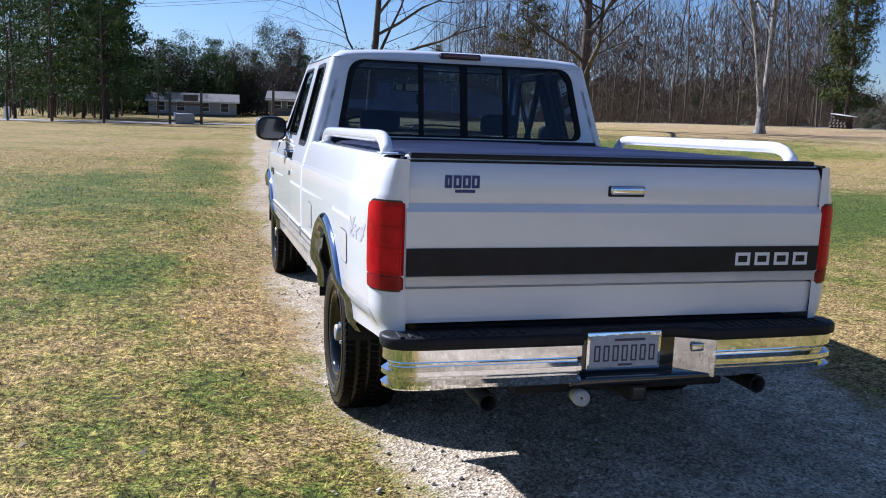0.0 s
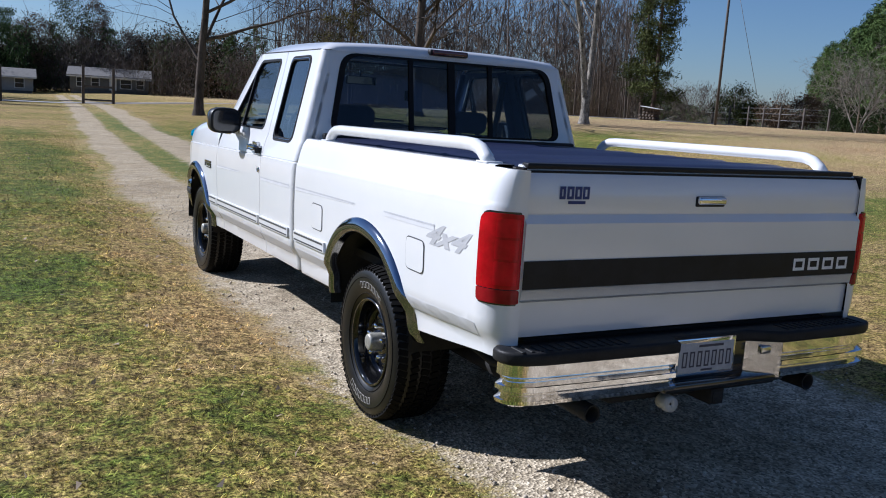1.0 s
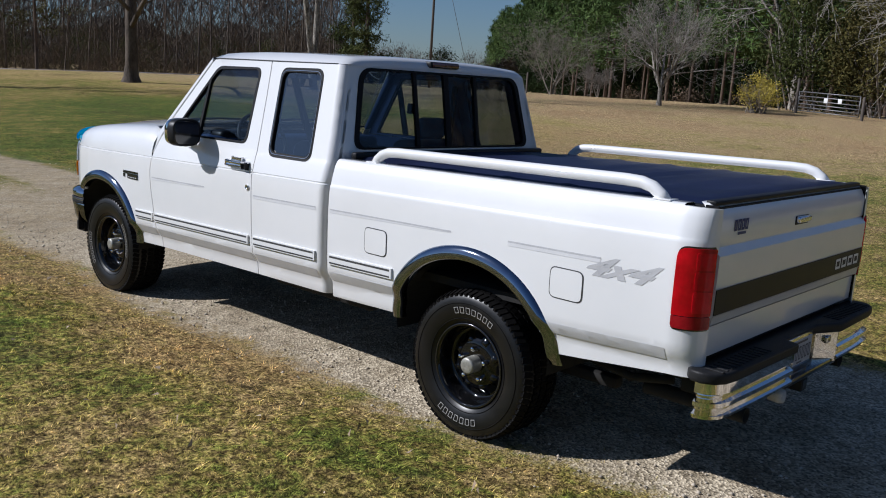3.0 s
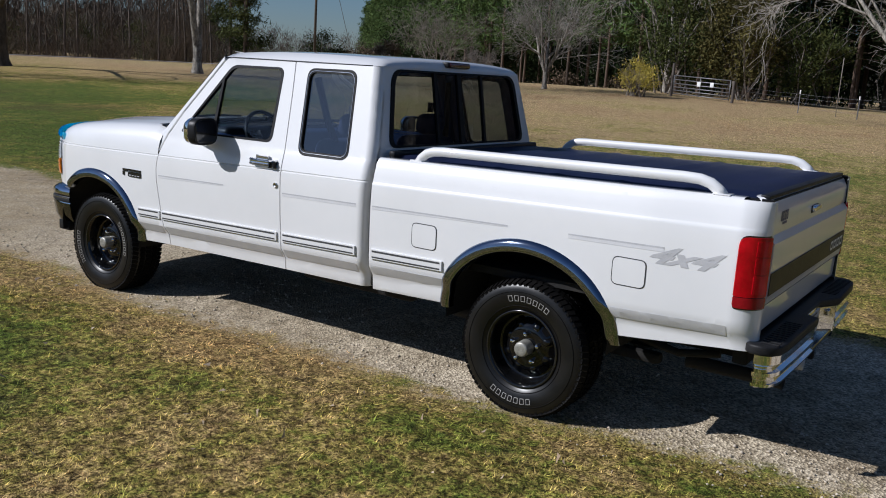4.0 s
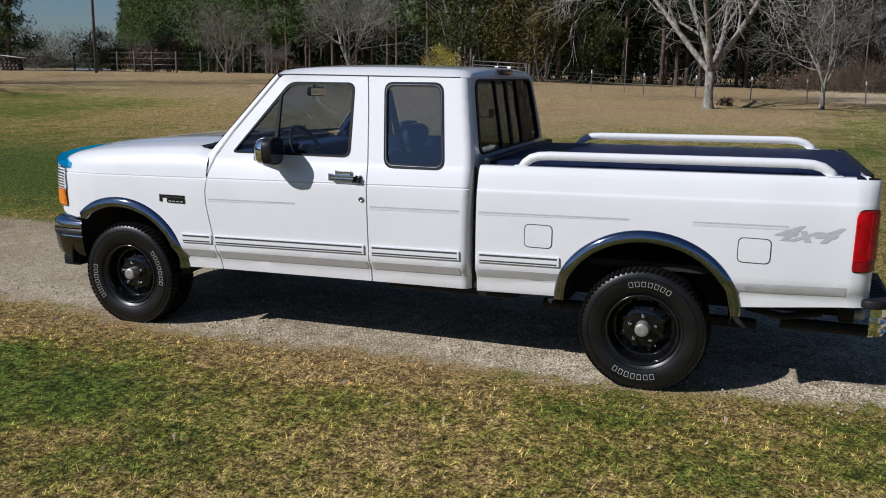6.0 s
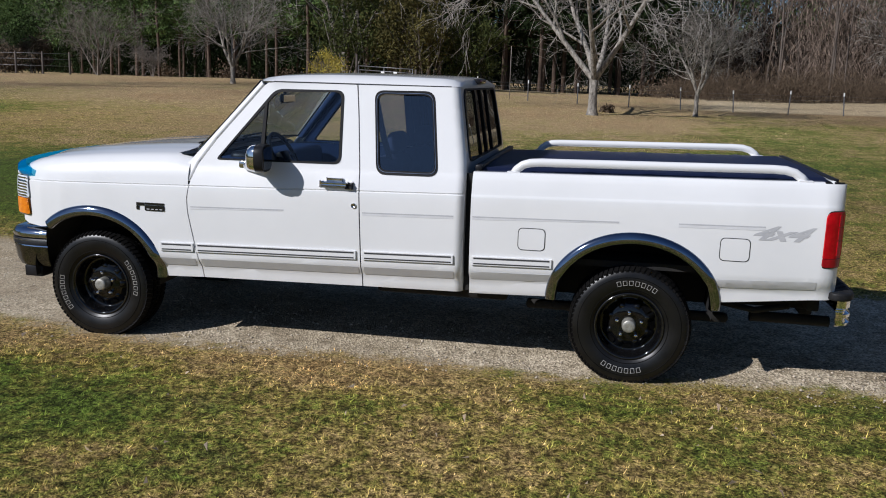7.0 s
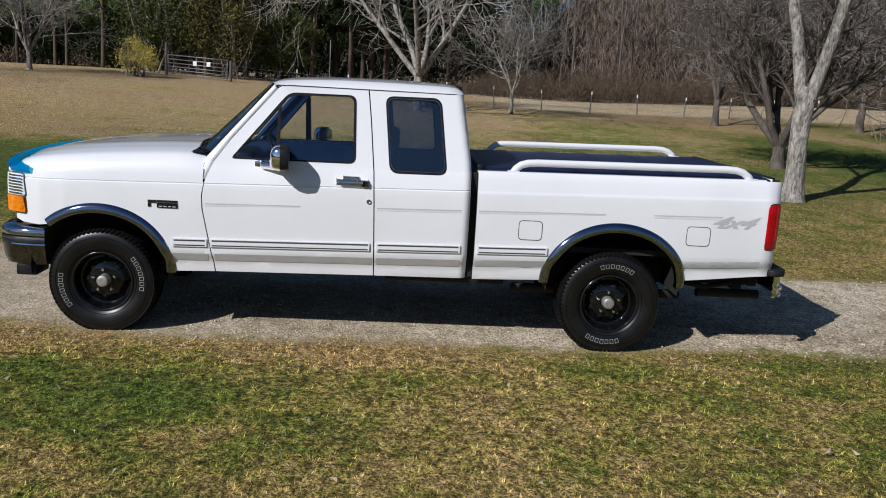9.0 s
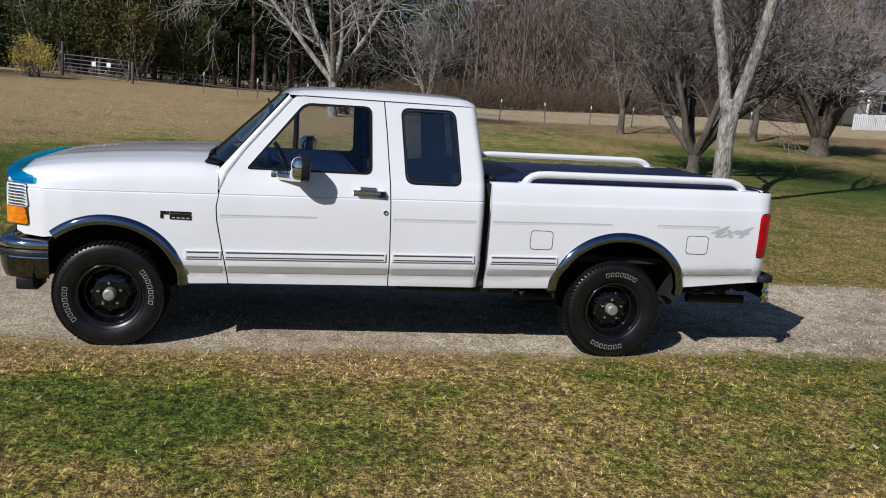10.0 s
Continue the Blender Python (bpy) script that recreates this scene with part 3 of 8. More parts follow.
    for k in range(3):
        r2 = np.random.default_rng(750 + k)
        cs = np.stack([r2.uniform(-2.5, 2.5, 34), r2.uniform(-2.5, 2.5, 34), r2.uniform(0.3, 6.5, 34)], 1)
        dark.append(leaf_cloud(r2, cs, 28, 0.8, 0.20, slim=0.3))
    places = belt(rng, [polar(52, 140), polar(57, 106), polar(64, 88), polar(74, 70), polar(85, 66), polar(95, 67)], 96, 14)
    scatter("evergreen_understorey", dark, places, SHADED_EVERGREEN, "evergreen thicket deep in the pine wood, coloured dark for shade", "thicket")
    crown = []
    for k in range(4):
        r2 = np.random.default_rng(820 + k)
        a, e, q = r2.uniform(0, 6.28, 44), r2.uniform(-0.9, 1.4, 44), r2.uniform(0.5, 1.0, 44)
        hi = (6.2, 4.6, 7.4, 5.4)[k]
        cs = np.stack([np.cos(a) * np.cos(e) * q * 2.6, np.sin(a) * np.cos(e) * q * 2.6, hi - 2.4 + np.sin(e) * q * 2.4], 1)
        low = np.stack([r2.uniform(-3, 3, 26), r2.uniform(-3, 3, 26), r2.uniform(0.2, hi - 3, 26)], 1)
        crown.append(leaf_cloud(r2, np.concatenate([cs, low]), 34, 0.55, 0.13, 0.9))
    places = [(x, y, a, s * 1.25) for x, y, a, s in belt(rng, [polar(-9, 120), polar(0, 136), polar(8, 138), polar(14.5, 118)], 60, 12)]
    scatter("far_thicket", crown, places[::2], SHADED_EVERGREEN, "dark evergreen thicket behind the far houses", "thicket")
    scatter("far_thicket", crown, places[1::2], RUSSET, "dark russet thicket behind the far houses", "thicket")
    scatter("evergreen_understorey", dark, belt(rng, [polar(96, 68), polar(108, 74), polar(120, 86), polar(132, 100)], 34, 20), THICKET, "thicket deep in the leafless wood, coloured dark for shade", "thicket")
    # dense far side of the woods, twigs and boughs that close the view
    haze = []
    for k in range(4):
        r2 = np.random.default_rng(780 + k)
        cs = np.stack([r2.uniform(-3.5, 3.5, 44), r2.uniform(-2.5, 2.5, 44), r2.uniform(0.5, 13, 44)], 1)
        haze.append(leaf_cloud(r2, cs, 22, 0.9, 0.55, 1.2, 0.10, 1.2))
    scatter("far_thicket", haze, belt(rng, [polar(94, 76), polar(108, 82), polar(120, 92), polar(136, 110)], 44, 16), THICKET, "dense twigs deep in the leafless wood, coloured dark for shade", "thicket")
    sprig = []
    for k in range(4):
        r2 = np.random.default_rng(790 + k)
        cs = np.stack([r2.uniform(-3.5, 3.5, 50), r2.uniform(-2.5, 2.5, 50), r2.uniform(0.5, 13, 50)], 1)
        sprig.append(leaf_cloud(r2, cs, 56, 0.8, 0.36, 1.2, 0.055, 1.3))
    scatter("far_thicket", sprig, [(x, y, a, s * 1.05) for x, y, a, s in belt(rng, [polar(100, 64), polar(108, 68), polar(118, 76), polar(130, 92)], 34, 12)], SAPLING, "brown twigs of saplings in the leafless wood", "thicket")
    low = [(x, y, a, s * 0.5) for x, y, a, s in belt(rng, [polar(2, 132), polar(9, 118), polar(18, 104)], 24, 16)]
    scatter("far_thicket", haze, low + [(x, y, a, s * 0.95) for x, y, a, s in belt(rng, [polar(18, 104), polar(28, 96), polar(36, 96), polar(40, 102)], 34, 22)], BARK_BROWN, "dense grey-brown twigs beyond the road", "thicket")
    scatter("far_thicket", haze, belt(rng, [polar(54, 150), polar(58, 108), polar(66, 88), polar(78, 80), polar(94, 78)], 60, 14), SHADED_EVERGREEN, "dense boughs deep in the pine wood, coloured dark for shade", "thicket")
    scatter("far_thicket", haze, [(x, y, a, s * 0.55) for x, y, a, s in belt(rng, [polar(-40, 74), polar(-24, 76), polar(-10, 90), polar(-4, 126), polar(8, 136)], 46, 14)], NEEDLES, "dense dark boughs behind the far houses", "thicket")
    corner = belt(rng, [polar(38, 118), polar(43, 128), polar(47, 135), polar(51.5, 140)], 34, 14)
    scatter("far_thicket", haze, [(x, y, a, s * 0.38) for x, y, a, s in corner], BARK_BROWN, "grey-brown twigs beyond the field corner", "thicket")
    scatter("far_thicket", crown, [(x * 1.04, y * 1.04, a, s * 0.6) for x, y, a, s in corner[::3]], NEEDLES, "low evergreens beyond the field corner", "thicket")
    scatter("far_thicket", sprig, [(x, y, a, s * 0.34) for x, y, a, s in belt(rng, ahead, 52, 18)], BRUSH, "grey-brown saplings among the leafless trees", "thicket")
    scatter("far_thicket", crown, [(x, y, a, s * 0.62) for x, y, a, s in belt(rng, [polar(15.5, 92), polar(27, 80), polar(38, 80)], 14, 16)], CEDAR, "low cedars among the leafless trees", "thicket")
    leaf = []
    for k in range(3):
        v, t = leaf_cloud(np.random.default_rng(700 + k), [(0, 0, 0.5), (0.7, 0.3, 0.4), (-0.6, -0.4, 0.6), (0.1, 0.7, 0.3)], 85, 0.45, 0.11)
        leaf.append((v, t))
    mound = []
    for k in range(4):
        r2 = np.random.default_rng(860 + k)
        a, q = r2.uniform(0, 6.28, 40), np.sqrt(r2.uniform(0, 1, 40)) * 1.7
        cs = np.stack([np.cos(a) * q, np.sin(a) * q, r2.uniform(0.1, 1.0, 40) * (2.5 - 0.55 * q * q)], 1)
        mound.append(leaf_cloud(r2, cs * np.array([1, 1, 0.85]), 62, 0.30, 0.125, 1.0, 0.08, 0.5))
    scatter("underbrush", mound, belt(rng, [polar(94, 50), polar(100, 48.5), polar(108, 52), polar(116, 60), polar(124, 72)], 40, 4) + [(x, y, a, s * 0.8) for x, y, a, s in belt(rng, ahead, 18, 6)], BRUSH, "soft brown brush in front of the leafless woods", "brush")
    scatter("underbrush", leaf, belt(rng, side, 44, 6) + belt(rng, line[3:], 8, 10), BRUSH, "tangled dead leaves and vines under the trees", "brush")


woods()


def tree_line():
    """The far edge of the woods all round, a ragged dark rise of trees behind everything else."""
    rng = np.random.default_rng(77)
    bm = bmesh.new()
    rows = []
    for k in range(0, 721):
        az = k / 2 - 180
        d = 165 + 12 * math.sin(k * 0.11)
        h = float(np.interp(az, (-180, -40, -12, -6, 18, 26, 40, 43, 45.5, 50, 54, 60, 180), (11, 10, 9, 4.5, 4.5, 9, 9, 3.5, 2.2, 3.5, 9, 13, 12)))
        h *= 1 + 0.10 * math.sin(k * 0.37) + 0.07 * math.sin(k * 1.13 + 1) + rng.uniform(-0.10, 0.10)
        x, y = polar(az, d)
        g = float(land(x, y))
        row = []
        for j, f in enumerate((0.0, 0.25, 0.5, 0.75, 0.92, 1.0)):
            o = d + rng.uniform(-1.5, 1.5) + 10 * f
            px, py = polar(az + rng.uniform(-0.15, 0.15), o)
            row.append(bm.verts.new((px, py, g - 0.5 + h * f)))
        rows.append(row)
    for r0, r1 in zip(rows, rows[1:]):
        for j in range(5):
            bm.faces.new((r0[j], r1[j], r1[j + 1], r0[j + 1]))
    me = bpy.data.meshes.new("backdrop")
    bm.to_mesh(me)
    bm.free()
    me.materials.append(surface("far_trees", (0.035, 0.034, 0.026), (0.085, 0.078, 0.058), 0.25, 0.95, bump=1.0, bump_scale=1.6, dist=0.8))
    tagged(new("backdrop", me), "far dark edge of the woods all round", "trees", kind="structure")


tree_line()

GREYWIDE = spec_of(kids=(7, 6, 5, 3), angle=((35, 65), (25, 60), (25, 60), (20, 60)), start=(0.22, 0.2, 0.2, 0.2), len=((0.7, 1.0), (0.45, 0.75), (0.4, 0.7), (0.4, 0.7)))
bare_tree("oak_tree", *polar(36.9, 38.3), 12, 0.21, spec_of(start=(0.24, 0.22, 0.2, 0.2), kids=(7, 6, 6, 4), angle=((22, 50), (25, 60), (25, 60), (20, 60)), thin=((0.35, 0.55), (0.35, 0.5), (0.38, 0.52), (0.45, 0.6))), BARK_PALE, "leafless oak with a pale forked trunk on the lawn", 3, trunks=2, lean=0.11, fork=1.3)
bare_tree("oak_tree", 16.4, 35.5, 10.0, 0.31, spec_of(wobble=(0.05, 0.2, 0.28, 0.3, 0.3), start=(0.26, 0.2, 0.2, 0.2), kids=(9, 7, 5, 3), angle=((38, 72), (25, 60), (25, 60), (20, 60)), len=((0.6, 0.85), (0.45, 0.75), (0.4, 0.7), (0.4, 0.7)), lift=(0.04, 0.03, -0.02, -0.03, 0.0), thin=((0.3, 0.5), (0.35, 0.5), (0.38, 0.52), (0.45, 0.6))), BARK_DARK, "leafless dark spreading oak on the lawn", 4)
bare_tree("oak_tree", 6.0, 36.0, 9.0, 0.21, spec_of(wobble=(0.04, 0.2, 0.28, 0.3, 0.3), start=(0.20, 0.2, 0.2, 0.2), kids=(9, 7, 5, 3), angle=((32, 66), (25, 60), (25, 60), (20, 60)), len=((0.6, 0.85), (0.45, 0.75), (0.4, 0.7), (0.4, 0.7)), lift=(0.04, 0.03, 0.0, -0.02, 0.0), thin=((0.3, 0.5), (0.35, 0.5), (0.38, 0.52), (0.45, 0.6))), BARK_DARK, "leafless dark oak beside the driveway", 5)
bare_tree("field_tree", 27.0, 1.0, 8.0, 0.155, spec_of(start=(0.2, 0.22, 0.2, 0.2), angle=((25, 60), (25, 60), (25, 60), (20, 60)), kids=(7, 7, 5, 4), thin=((0.35, 0.6), (0.32, 0.48), (0.34, 0.5), (0.45, 0.6)), taper=(0.3, 0.25, 0.3, 0.35, 0.4), lift=(-0.012, 0.01, 0.0, -0.03, -0.04)), BARK_PALE, "leafless grey tree with a forked trunk in the field", 8, trunks=5, lean=0.85, fork=1.35, twigs=TWIG_PALE)
bare_tree("field_tree", 29.3, -2.9, 3.4, 0.075, GREYWIDE, BARK_PALE, "small leafless grey tree by the fence", 9, trunks=4, lean=0.55, fork=0.9, twigs=TWIG_PALE)
bare_tree("field_tree", 34.66, 18.65, 3.7, 0.10, spec_of(kids=(7, 6, 5, 2), angle=((30, 60), (25, 60), (25, 60), (20, 60)), start=(0.18, 0.2, 0.2, 0.2), len=((0.7, 1.0), (0.5, 0.8), (0.45, 0.7), (0.4, 0.7)), thin=((0.45, 0.65), (0.42, 0.6), (0.45, 0.6), (0.5, 0.6))), BARK_PALE, "leafless spreading grey tree at the field's edge", 10, trunks=5, lean=0.62, fork=0.85, twigs=TWIG_PALE)
bare_tree("field_tree", 45.5, 16.4, 9.5, 0.16, spec_of(kids=(7, 6, 5, 3), start=(0.3, 0.2, 0.2, 0.2), angle=((30, 62), (25, 60), (25, 60), (20, 60))), BARK_PALE, "tall leafless pale tree above the evergreens by the gate", 14, trunks=3, lean=0.45, fork=1.8, twigs=TWIG_PALE)
bare_tree("field_tree", 29.15, -11.4, 5.0, 0.125, GREYWIDE, BARK_BROWN, "leafless tree beside the field fence", 11, trunks=3, lean=0.4, fork=1.1)
bare_tree("yard_tree", 13.4, -7.35, 4.6, 0.13, spec_of(kids=(9, 7, 6, 3), wobble=(0.2, 0.28, 0.3, 0.3, 0.3), start=(0.22, 0.2, 0.2, 0.2), angle=((25, 52), (25, 60), (25, 60), (20, 60)), len=((0.4, 0.62), (0.45, 0.7), (0.4, 0.7), (0.4, 0.7)), lift=(0.10, 0.10, 0.06, 0.03, 0.0)), BARK_BROWN, "low spreading leafless tree with dark twisted stems", 31, trunks=8, lean=0.85, fork=0.55, twigs=TWIG_GREY)
bare_tree("yard_tree", 7.8, -5.24, 8.6, 0.158, spec_of(start=(0.26, 0.25, 0.2, 0.2), kids=(6, 6, 5, 4), angle=((16, 40), (25, 60), (25, 60), (20, 60)), thin=((0.6, 0.85), (0.4, 0.6), (0.4, 0.6), (0.5, 0.7))), BARK_PALE, "leafless tree with pale lichen-spotted bark", 17, trunks=2, lean=0.24, fork=1.75)
bare_tree("yard_tree", 23.3, -17.0, 4.2, 0.32, spec_of(kids=(8, 6, 5, 3), wobble=(0.16, 0.25, 0.3, 0.3, 0.3), start=(0.2, 0.2, 0.2, 0.2), angle=((25, 55), (25, 60), (25, 60), (20, 60)), lift=(0.06, 0.06, 0.03, 0.02, 0.0)), BARK_DARK, "thick-trunked leafless yard tree", 34, trunks=8, lean=0.5, fork=0.8, twigs=TWIG_GREY)
bare_tree("yard_tree", 29.0, -17.45, 5.2, 0.16, GREYWIDE, BARK_BROWN, "leafless tree near the fence corner", 15)


# ---- the pickup's materials ----
def car_paint():
    m, nt, links, b = nodes_of("white_paint")
    vec = nt.new("ShaderNodeTexCoord").outputs["Object"]
    broad, fine = noise_node(nt, links, 1.7, 4, 0.6, vec), noise_node(nt, links, 45, 3, 0.6, vec)
    col = ramp_node(nt, links, broad, [(0.3, (0.715, 0.715, 0.71)), (0.7, (0.765, 0.765, 0.765))])
    sep = nt.new("ShaderNodeSeparateXYZ")
    links.new(vec, sep.inputs[0])
    # road dust thins out above the sills
    dust = math_node(nt, links, "MULTIPLY", math_node(nt, links, "MULTIPLY", math_node(nt, links, "SUBTRACT", 0.62, sep.outputs[2]), 4.0, True), noise_node(nt, links, 9, 5, 0.7, vec))
    col = mix_node(nt, links, math_node(nt, links, "MULTIPLY", dust, 0.5), col, (0.42, 0.36, 0.28))
    links.new(col, b.inputs["Base Color"])
    links.new(math_node(nt, links, "ADD", math_node(nt, links, "MULTIPLY", fine, 0.10), 0.30), b.inputs["Roughness"])
    b.inputs["Coat Weight"].default_value, b.inputs["Coat Roughness"].default_value = 1.0, 0.05
    b.inputs["Specular IOR Level"].default_value = 0.4
    return m


def glass(name, tint, rough=0.0, ior=1.5):
    m, nt, links, b = nodes_of(name)
    nt.remove(b)
    tr, gl, lw, mx = nt.new("ShaderNodeBsdfTransparent"), nt.new("ShaderNodeBsdfGlossy"), nt.new("ShaderNodeLayerWeight"), nt.new("ShaderNodeMixShader")
    tr.inputs[0].default_value = (*tint, 1)
    gl.inputs["Roughness"].default_value = rough
    lw.inputs["Blend"].default_value = 0.5
    f0 = ((ior - 1) / (ior + 1)) ** 2
    # gloss rises towards grazing angles
    rise = math_node(nt, links, "POWER", lw.outputs["Facing"], 5.0)
    links.new(math_node(nt, links, "ADD", math_node(nt, links, "MULTIPLY", rise, 1 - f0), 2 * f0, True), mx.inputs[0])
    links.new(tr.outputs[0], mx.inputs[1])
    links.new(gl.outputs[0], mx.inputs[2])
    links.new(mx.outputs[0], nt["Material Output"].inputs[0])
    return m


def lens_plastic(name, c1, c2, ribs=180.0):
    m, nt, links, b = nodes_of(name)
    vec = nt.new("ShaderNodeTexCoord").outputs["Object"]
    w = nt.new("ShaderNodeTexWave")
    w.wave_type, w.bands_direction = "BANDS", "DIAGONAL"
    w.inputs["Scale"].default_value, w.inputs["Distortion"].default_value = ribs / 6.0, 0.15
    links.new(vec, w.inputs["Vector"])
    broad = noise_node(nt, links, 14, 3, 0.6, vec)
    links.new(ramp_node(nt, links, broad, [(0.3, c1), (0.7, c2)]), b.inputs["Base Color"])
    b.inputs["Roughness"].default_value = 0.10
    b.inputs["Specular IOR Level"].default_value = 0.22
    b.inputs["Coat Weight"].default_value, b.inputs["Coat Roughness"].default_value = 0.12, 0.03
    bump_node(nt, links, b, w.outputs["Fac"], 0.12, 0.001)
    return m


PAINT = car_paint()
CHROME = surface("chrome", (0.78, 0.78, 0.79), (0.86, 0.86, 0.87), 4, 0.045, 1.0, 0.008, 200, 0.0006, spread=0.03)
# stainless steel, darkened and blued to paint in reflected sky and dark ground
CHROME_TINTED = surface("reflection_tinted_stainless", (0.23, 0.26, 0.32), (0.31, 0.35, 0.42), 5, 0.07, 1.0, 0.04, 200, 0.0008, spread=0.05)
CHROME_DULL = surface("worn_chrome", (0.50, 0.50, 0.50), (0.66, 0.66, 0.66), 9, 0.16, 1.0, 0.05, 200, 0.0008, spread=0.08)
BLACK_PLASTIC = surface("black_plastic", (0.008, 0.008, 0.009), (0.018, 0.018, 0.020), 12, 0.42, 0, 0.35, 400, 0.0008, spec=0.22)
BLACK_GLOSS = surface("black_gloss", (0.006, 0.006, 0.007), (0.012, 0.012, 0.013), 10, 0.16, 0, 0.05, 120, 0.0005, coat=0.6)
STEP_PAD = surface("step_pad", (0.010, 0.010, 0.011), (0.022, 0.022, 0.023), 14, 0.5, 0, 0.5, 160, 0.0015, spec=0.18)
RUBBER = surface("tyre_rubber", (0.0035, 0.0035, 0.0037), (0.0085, 0.008, 0.0078), 9, 0.55, 0, 0.5, 150, 0.0012, spec=0.06)
RIM_BLACK = surface("rim_black", (0.0025, 0.0025, 0.003), (0.006, 0.006, 0.0065), 10, 0.07, 0, 0.02, 120, 0.0004, coat=0.4, spec=0.4, spread=0.02)
SEAL = surface("window_seal", (0.006, 0.006, 0.007), (0.013, 0.013, 0.014), 20, 0.5, 0, 0.2, 200, 0.0006, spec=0.12)
UNDER = surface("underbody", (0.005, 0.0048, 0.0045), (0.016, 0.014, 0.012), 6, 0.85, 0, 0.6, 40, 0.004)
RUSTY = surface("dusty_metal", (0.018, 0.016, 0.014), (0.05, 0.042, 0.034), 10, 0.8, 0.2, 0.4, 60, 0.002)
VINYL = surface("vinyl_cover", (0.006, 0.009, 0.028), (0.013, 0.018, 0.052), 3, 0.48, 0, 0.35, 320, 0.0008, spread=0.1, spec=0.22)
RED_LENS = lens_plastic("red_lens", (0.30, 0.001, 0.004), (0.55, 0.003, 0.010))
CLEAR_LENS = lens_plastic("clear_lens", (0.46, 0.50, 0.53), (0.74, 0.77, 0.80), 260)
PINK_LENS = lens_plastic("reverse_lens", (0.20, 0.002, 0.006), (0.36, 0.010, 0.016), 220)
CELL_RED = lens_plastic("cell_red", (0.44, 0.0, 0.006), (0.70, 0.004, 0.016), 320)
AMBER_LENS = lens_plastic("amber_lens", (0.50, 0.12, 0.004), (0.80, 0.26, 0.010), 220)
SILVER = surface("silver_trim", (0.52, 0.52, 0.53), (0.62, 0.62, 0.63), 6, 0.35, 0.2, 0.05, 200, 0.0005)
GREY_TAPE = surface("grey_tape", (0.41, 0.41, 0.42), (0.51, 0.51, 0.52), 10, 0.4, 0, 0.05, 150, 0.0004)
# pale grey of the tape stripes, and of the shade painted along the sills
PALE_TAPE_AND_SHADE = surface("pale_tape_and_shade", (0.60, 0.60, 0.61), (0.67, 0.67, 0.68), 10, 0.4, 0, 0.05, 150, 0.0004)
DARK_LINE = surface("dark_line", (0.03, 0.03, 0.032), (0.06, 0.06, 0.062), 20, 0.6, 0, 0.1, 100, 0.0005)
SIDEWALL = surface("tyre_sidewall", (0.0035, 0.0035, 0.0037), (0.0085, 0.008, 0.0078), 9, 0.36, 0, 0.15, 150, 0.0006, spec=0.40)
TYRE_MARK = surface("tyre_mark", (0.20, 0.195, 0.185), (0.42, 0.41, 0.39), 40, 0.7, 0, 0.1, 100, 0.0004)
WHITE_MARK = surface("white_mark", (0.66, 0.65, 0.62), (0.82, 0.81, 0.78), 40, 0.6, 0, 0.1, 100, 0.0004)
NAVY_MARK = surface("navy_decal", (0.010, 0.022, 0.12), (0.020, 0.040, 0.18), 20, 0.4, 0, 0.05, 100, 0.0004)
PLATE = surface("plate_face", (0.34, 0.35, 0.38), (0.46, 0.47, 0.50), 22, 0.45, 0, 0.1, 120, 0.0005)
PLATE_INK = surface("plate_ink", (0.03, 0.03, 0.05), (0.07, 0.07, 0.10), 20, 0.5, 0, 0.1, 100, 0.0005)
CLOTH = surface("blue_cloth", (0.018, 0.030, 0.075), (0.036, 0.056, 0.125), 7, 0.9, 0, 0.5, 160, 0.002)
TRIM_BLUE = surface("blue_trim", (0.016, 0.036, 0.100), (0.030, 0.062, 0.155), 6, 0.6, 0, 0.3, 120, 0.001)
WINDOW = glass("clear_window", (0.88, 0.91, 0.92), 0.0, 1.4)
TINTED = glass("tinted_window", (0.47, 0.51, 0.56), 0.0, 1.95)
REAR_TINT = glass("rear_window_glass", (0.34, 0.40, 0.45), 0.0, 1.28)
SHIELD = glass("windshield_glass", (0.56, 0.68, 0.78), 0.0, 2.35)
MIRROR = surface("mirror_glass", (0.80, 0.81, 0.82), (0.86, 0.87, 0.88), 3, 0.03, 1.0, spread=0.01)


# ---- building helpers ----
def part(name, bm, m, parent, label="", angle=32.0, smooth=True):
    for e in bm.edges:
        e.smooth = len(e.link_faces) == 2 and e.calc_face_angle(0.0) < radians(angle)
    for f in bm.faces:
        f.smooth = smooth
    me = bpy.data.meshes.new(name)
    bm.to_mesh(me)
    bm.free()
    me.materials.append(m)
    ob = new(name, me)
    ob.parent = parent
    if label:
        ob["label"] = label
    return ob


def add_box(bm, x0, x1, y0, y1, z0, z1, bevel=0.0, seg=2, m=None):
    r = bmesh.ops.create_cube(bm, size=1.0)
    vs = r["verts"]
    for v in vs:
        v.co = Vector(((x0 + x1) / 2 + v.co.x * (x1 - x0), (y0 + y1) / 2 + v.co.y * (y1 - y0), (z0 + z1) / 2 + v.co.z * (z1 - z0)))
    if bevel:
        es = list({e for v in vs for e in v.link_edges})
        r2 = bmesh.ops.bevel(bm, geom=es, offset=bevel, segments=seg, profile=0.5, affect="EDGES")
        vs = list({v for f in r2["faces"] for v in f.verts} | {v for v in vs if v.is_valid})
    if m is not None:
        bmesh.ops.transform(bm, matrix=m, verts=vs)
    return vs


def boxed(x0, x1, y0, y1, z0, z1, bevel=0.0, seg=2, m=None):
    bm = bmesh.new()
    add_box(bm, x0, x1, y0, y1, z0, z1, bevel, seg, m)
    return bm


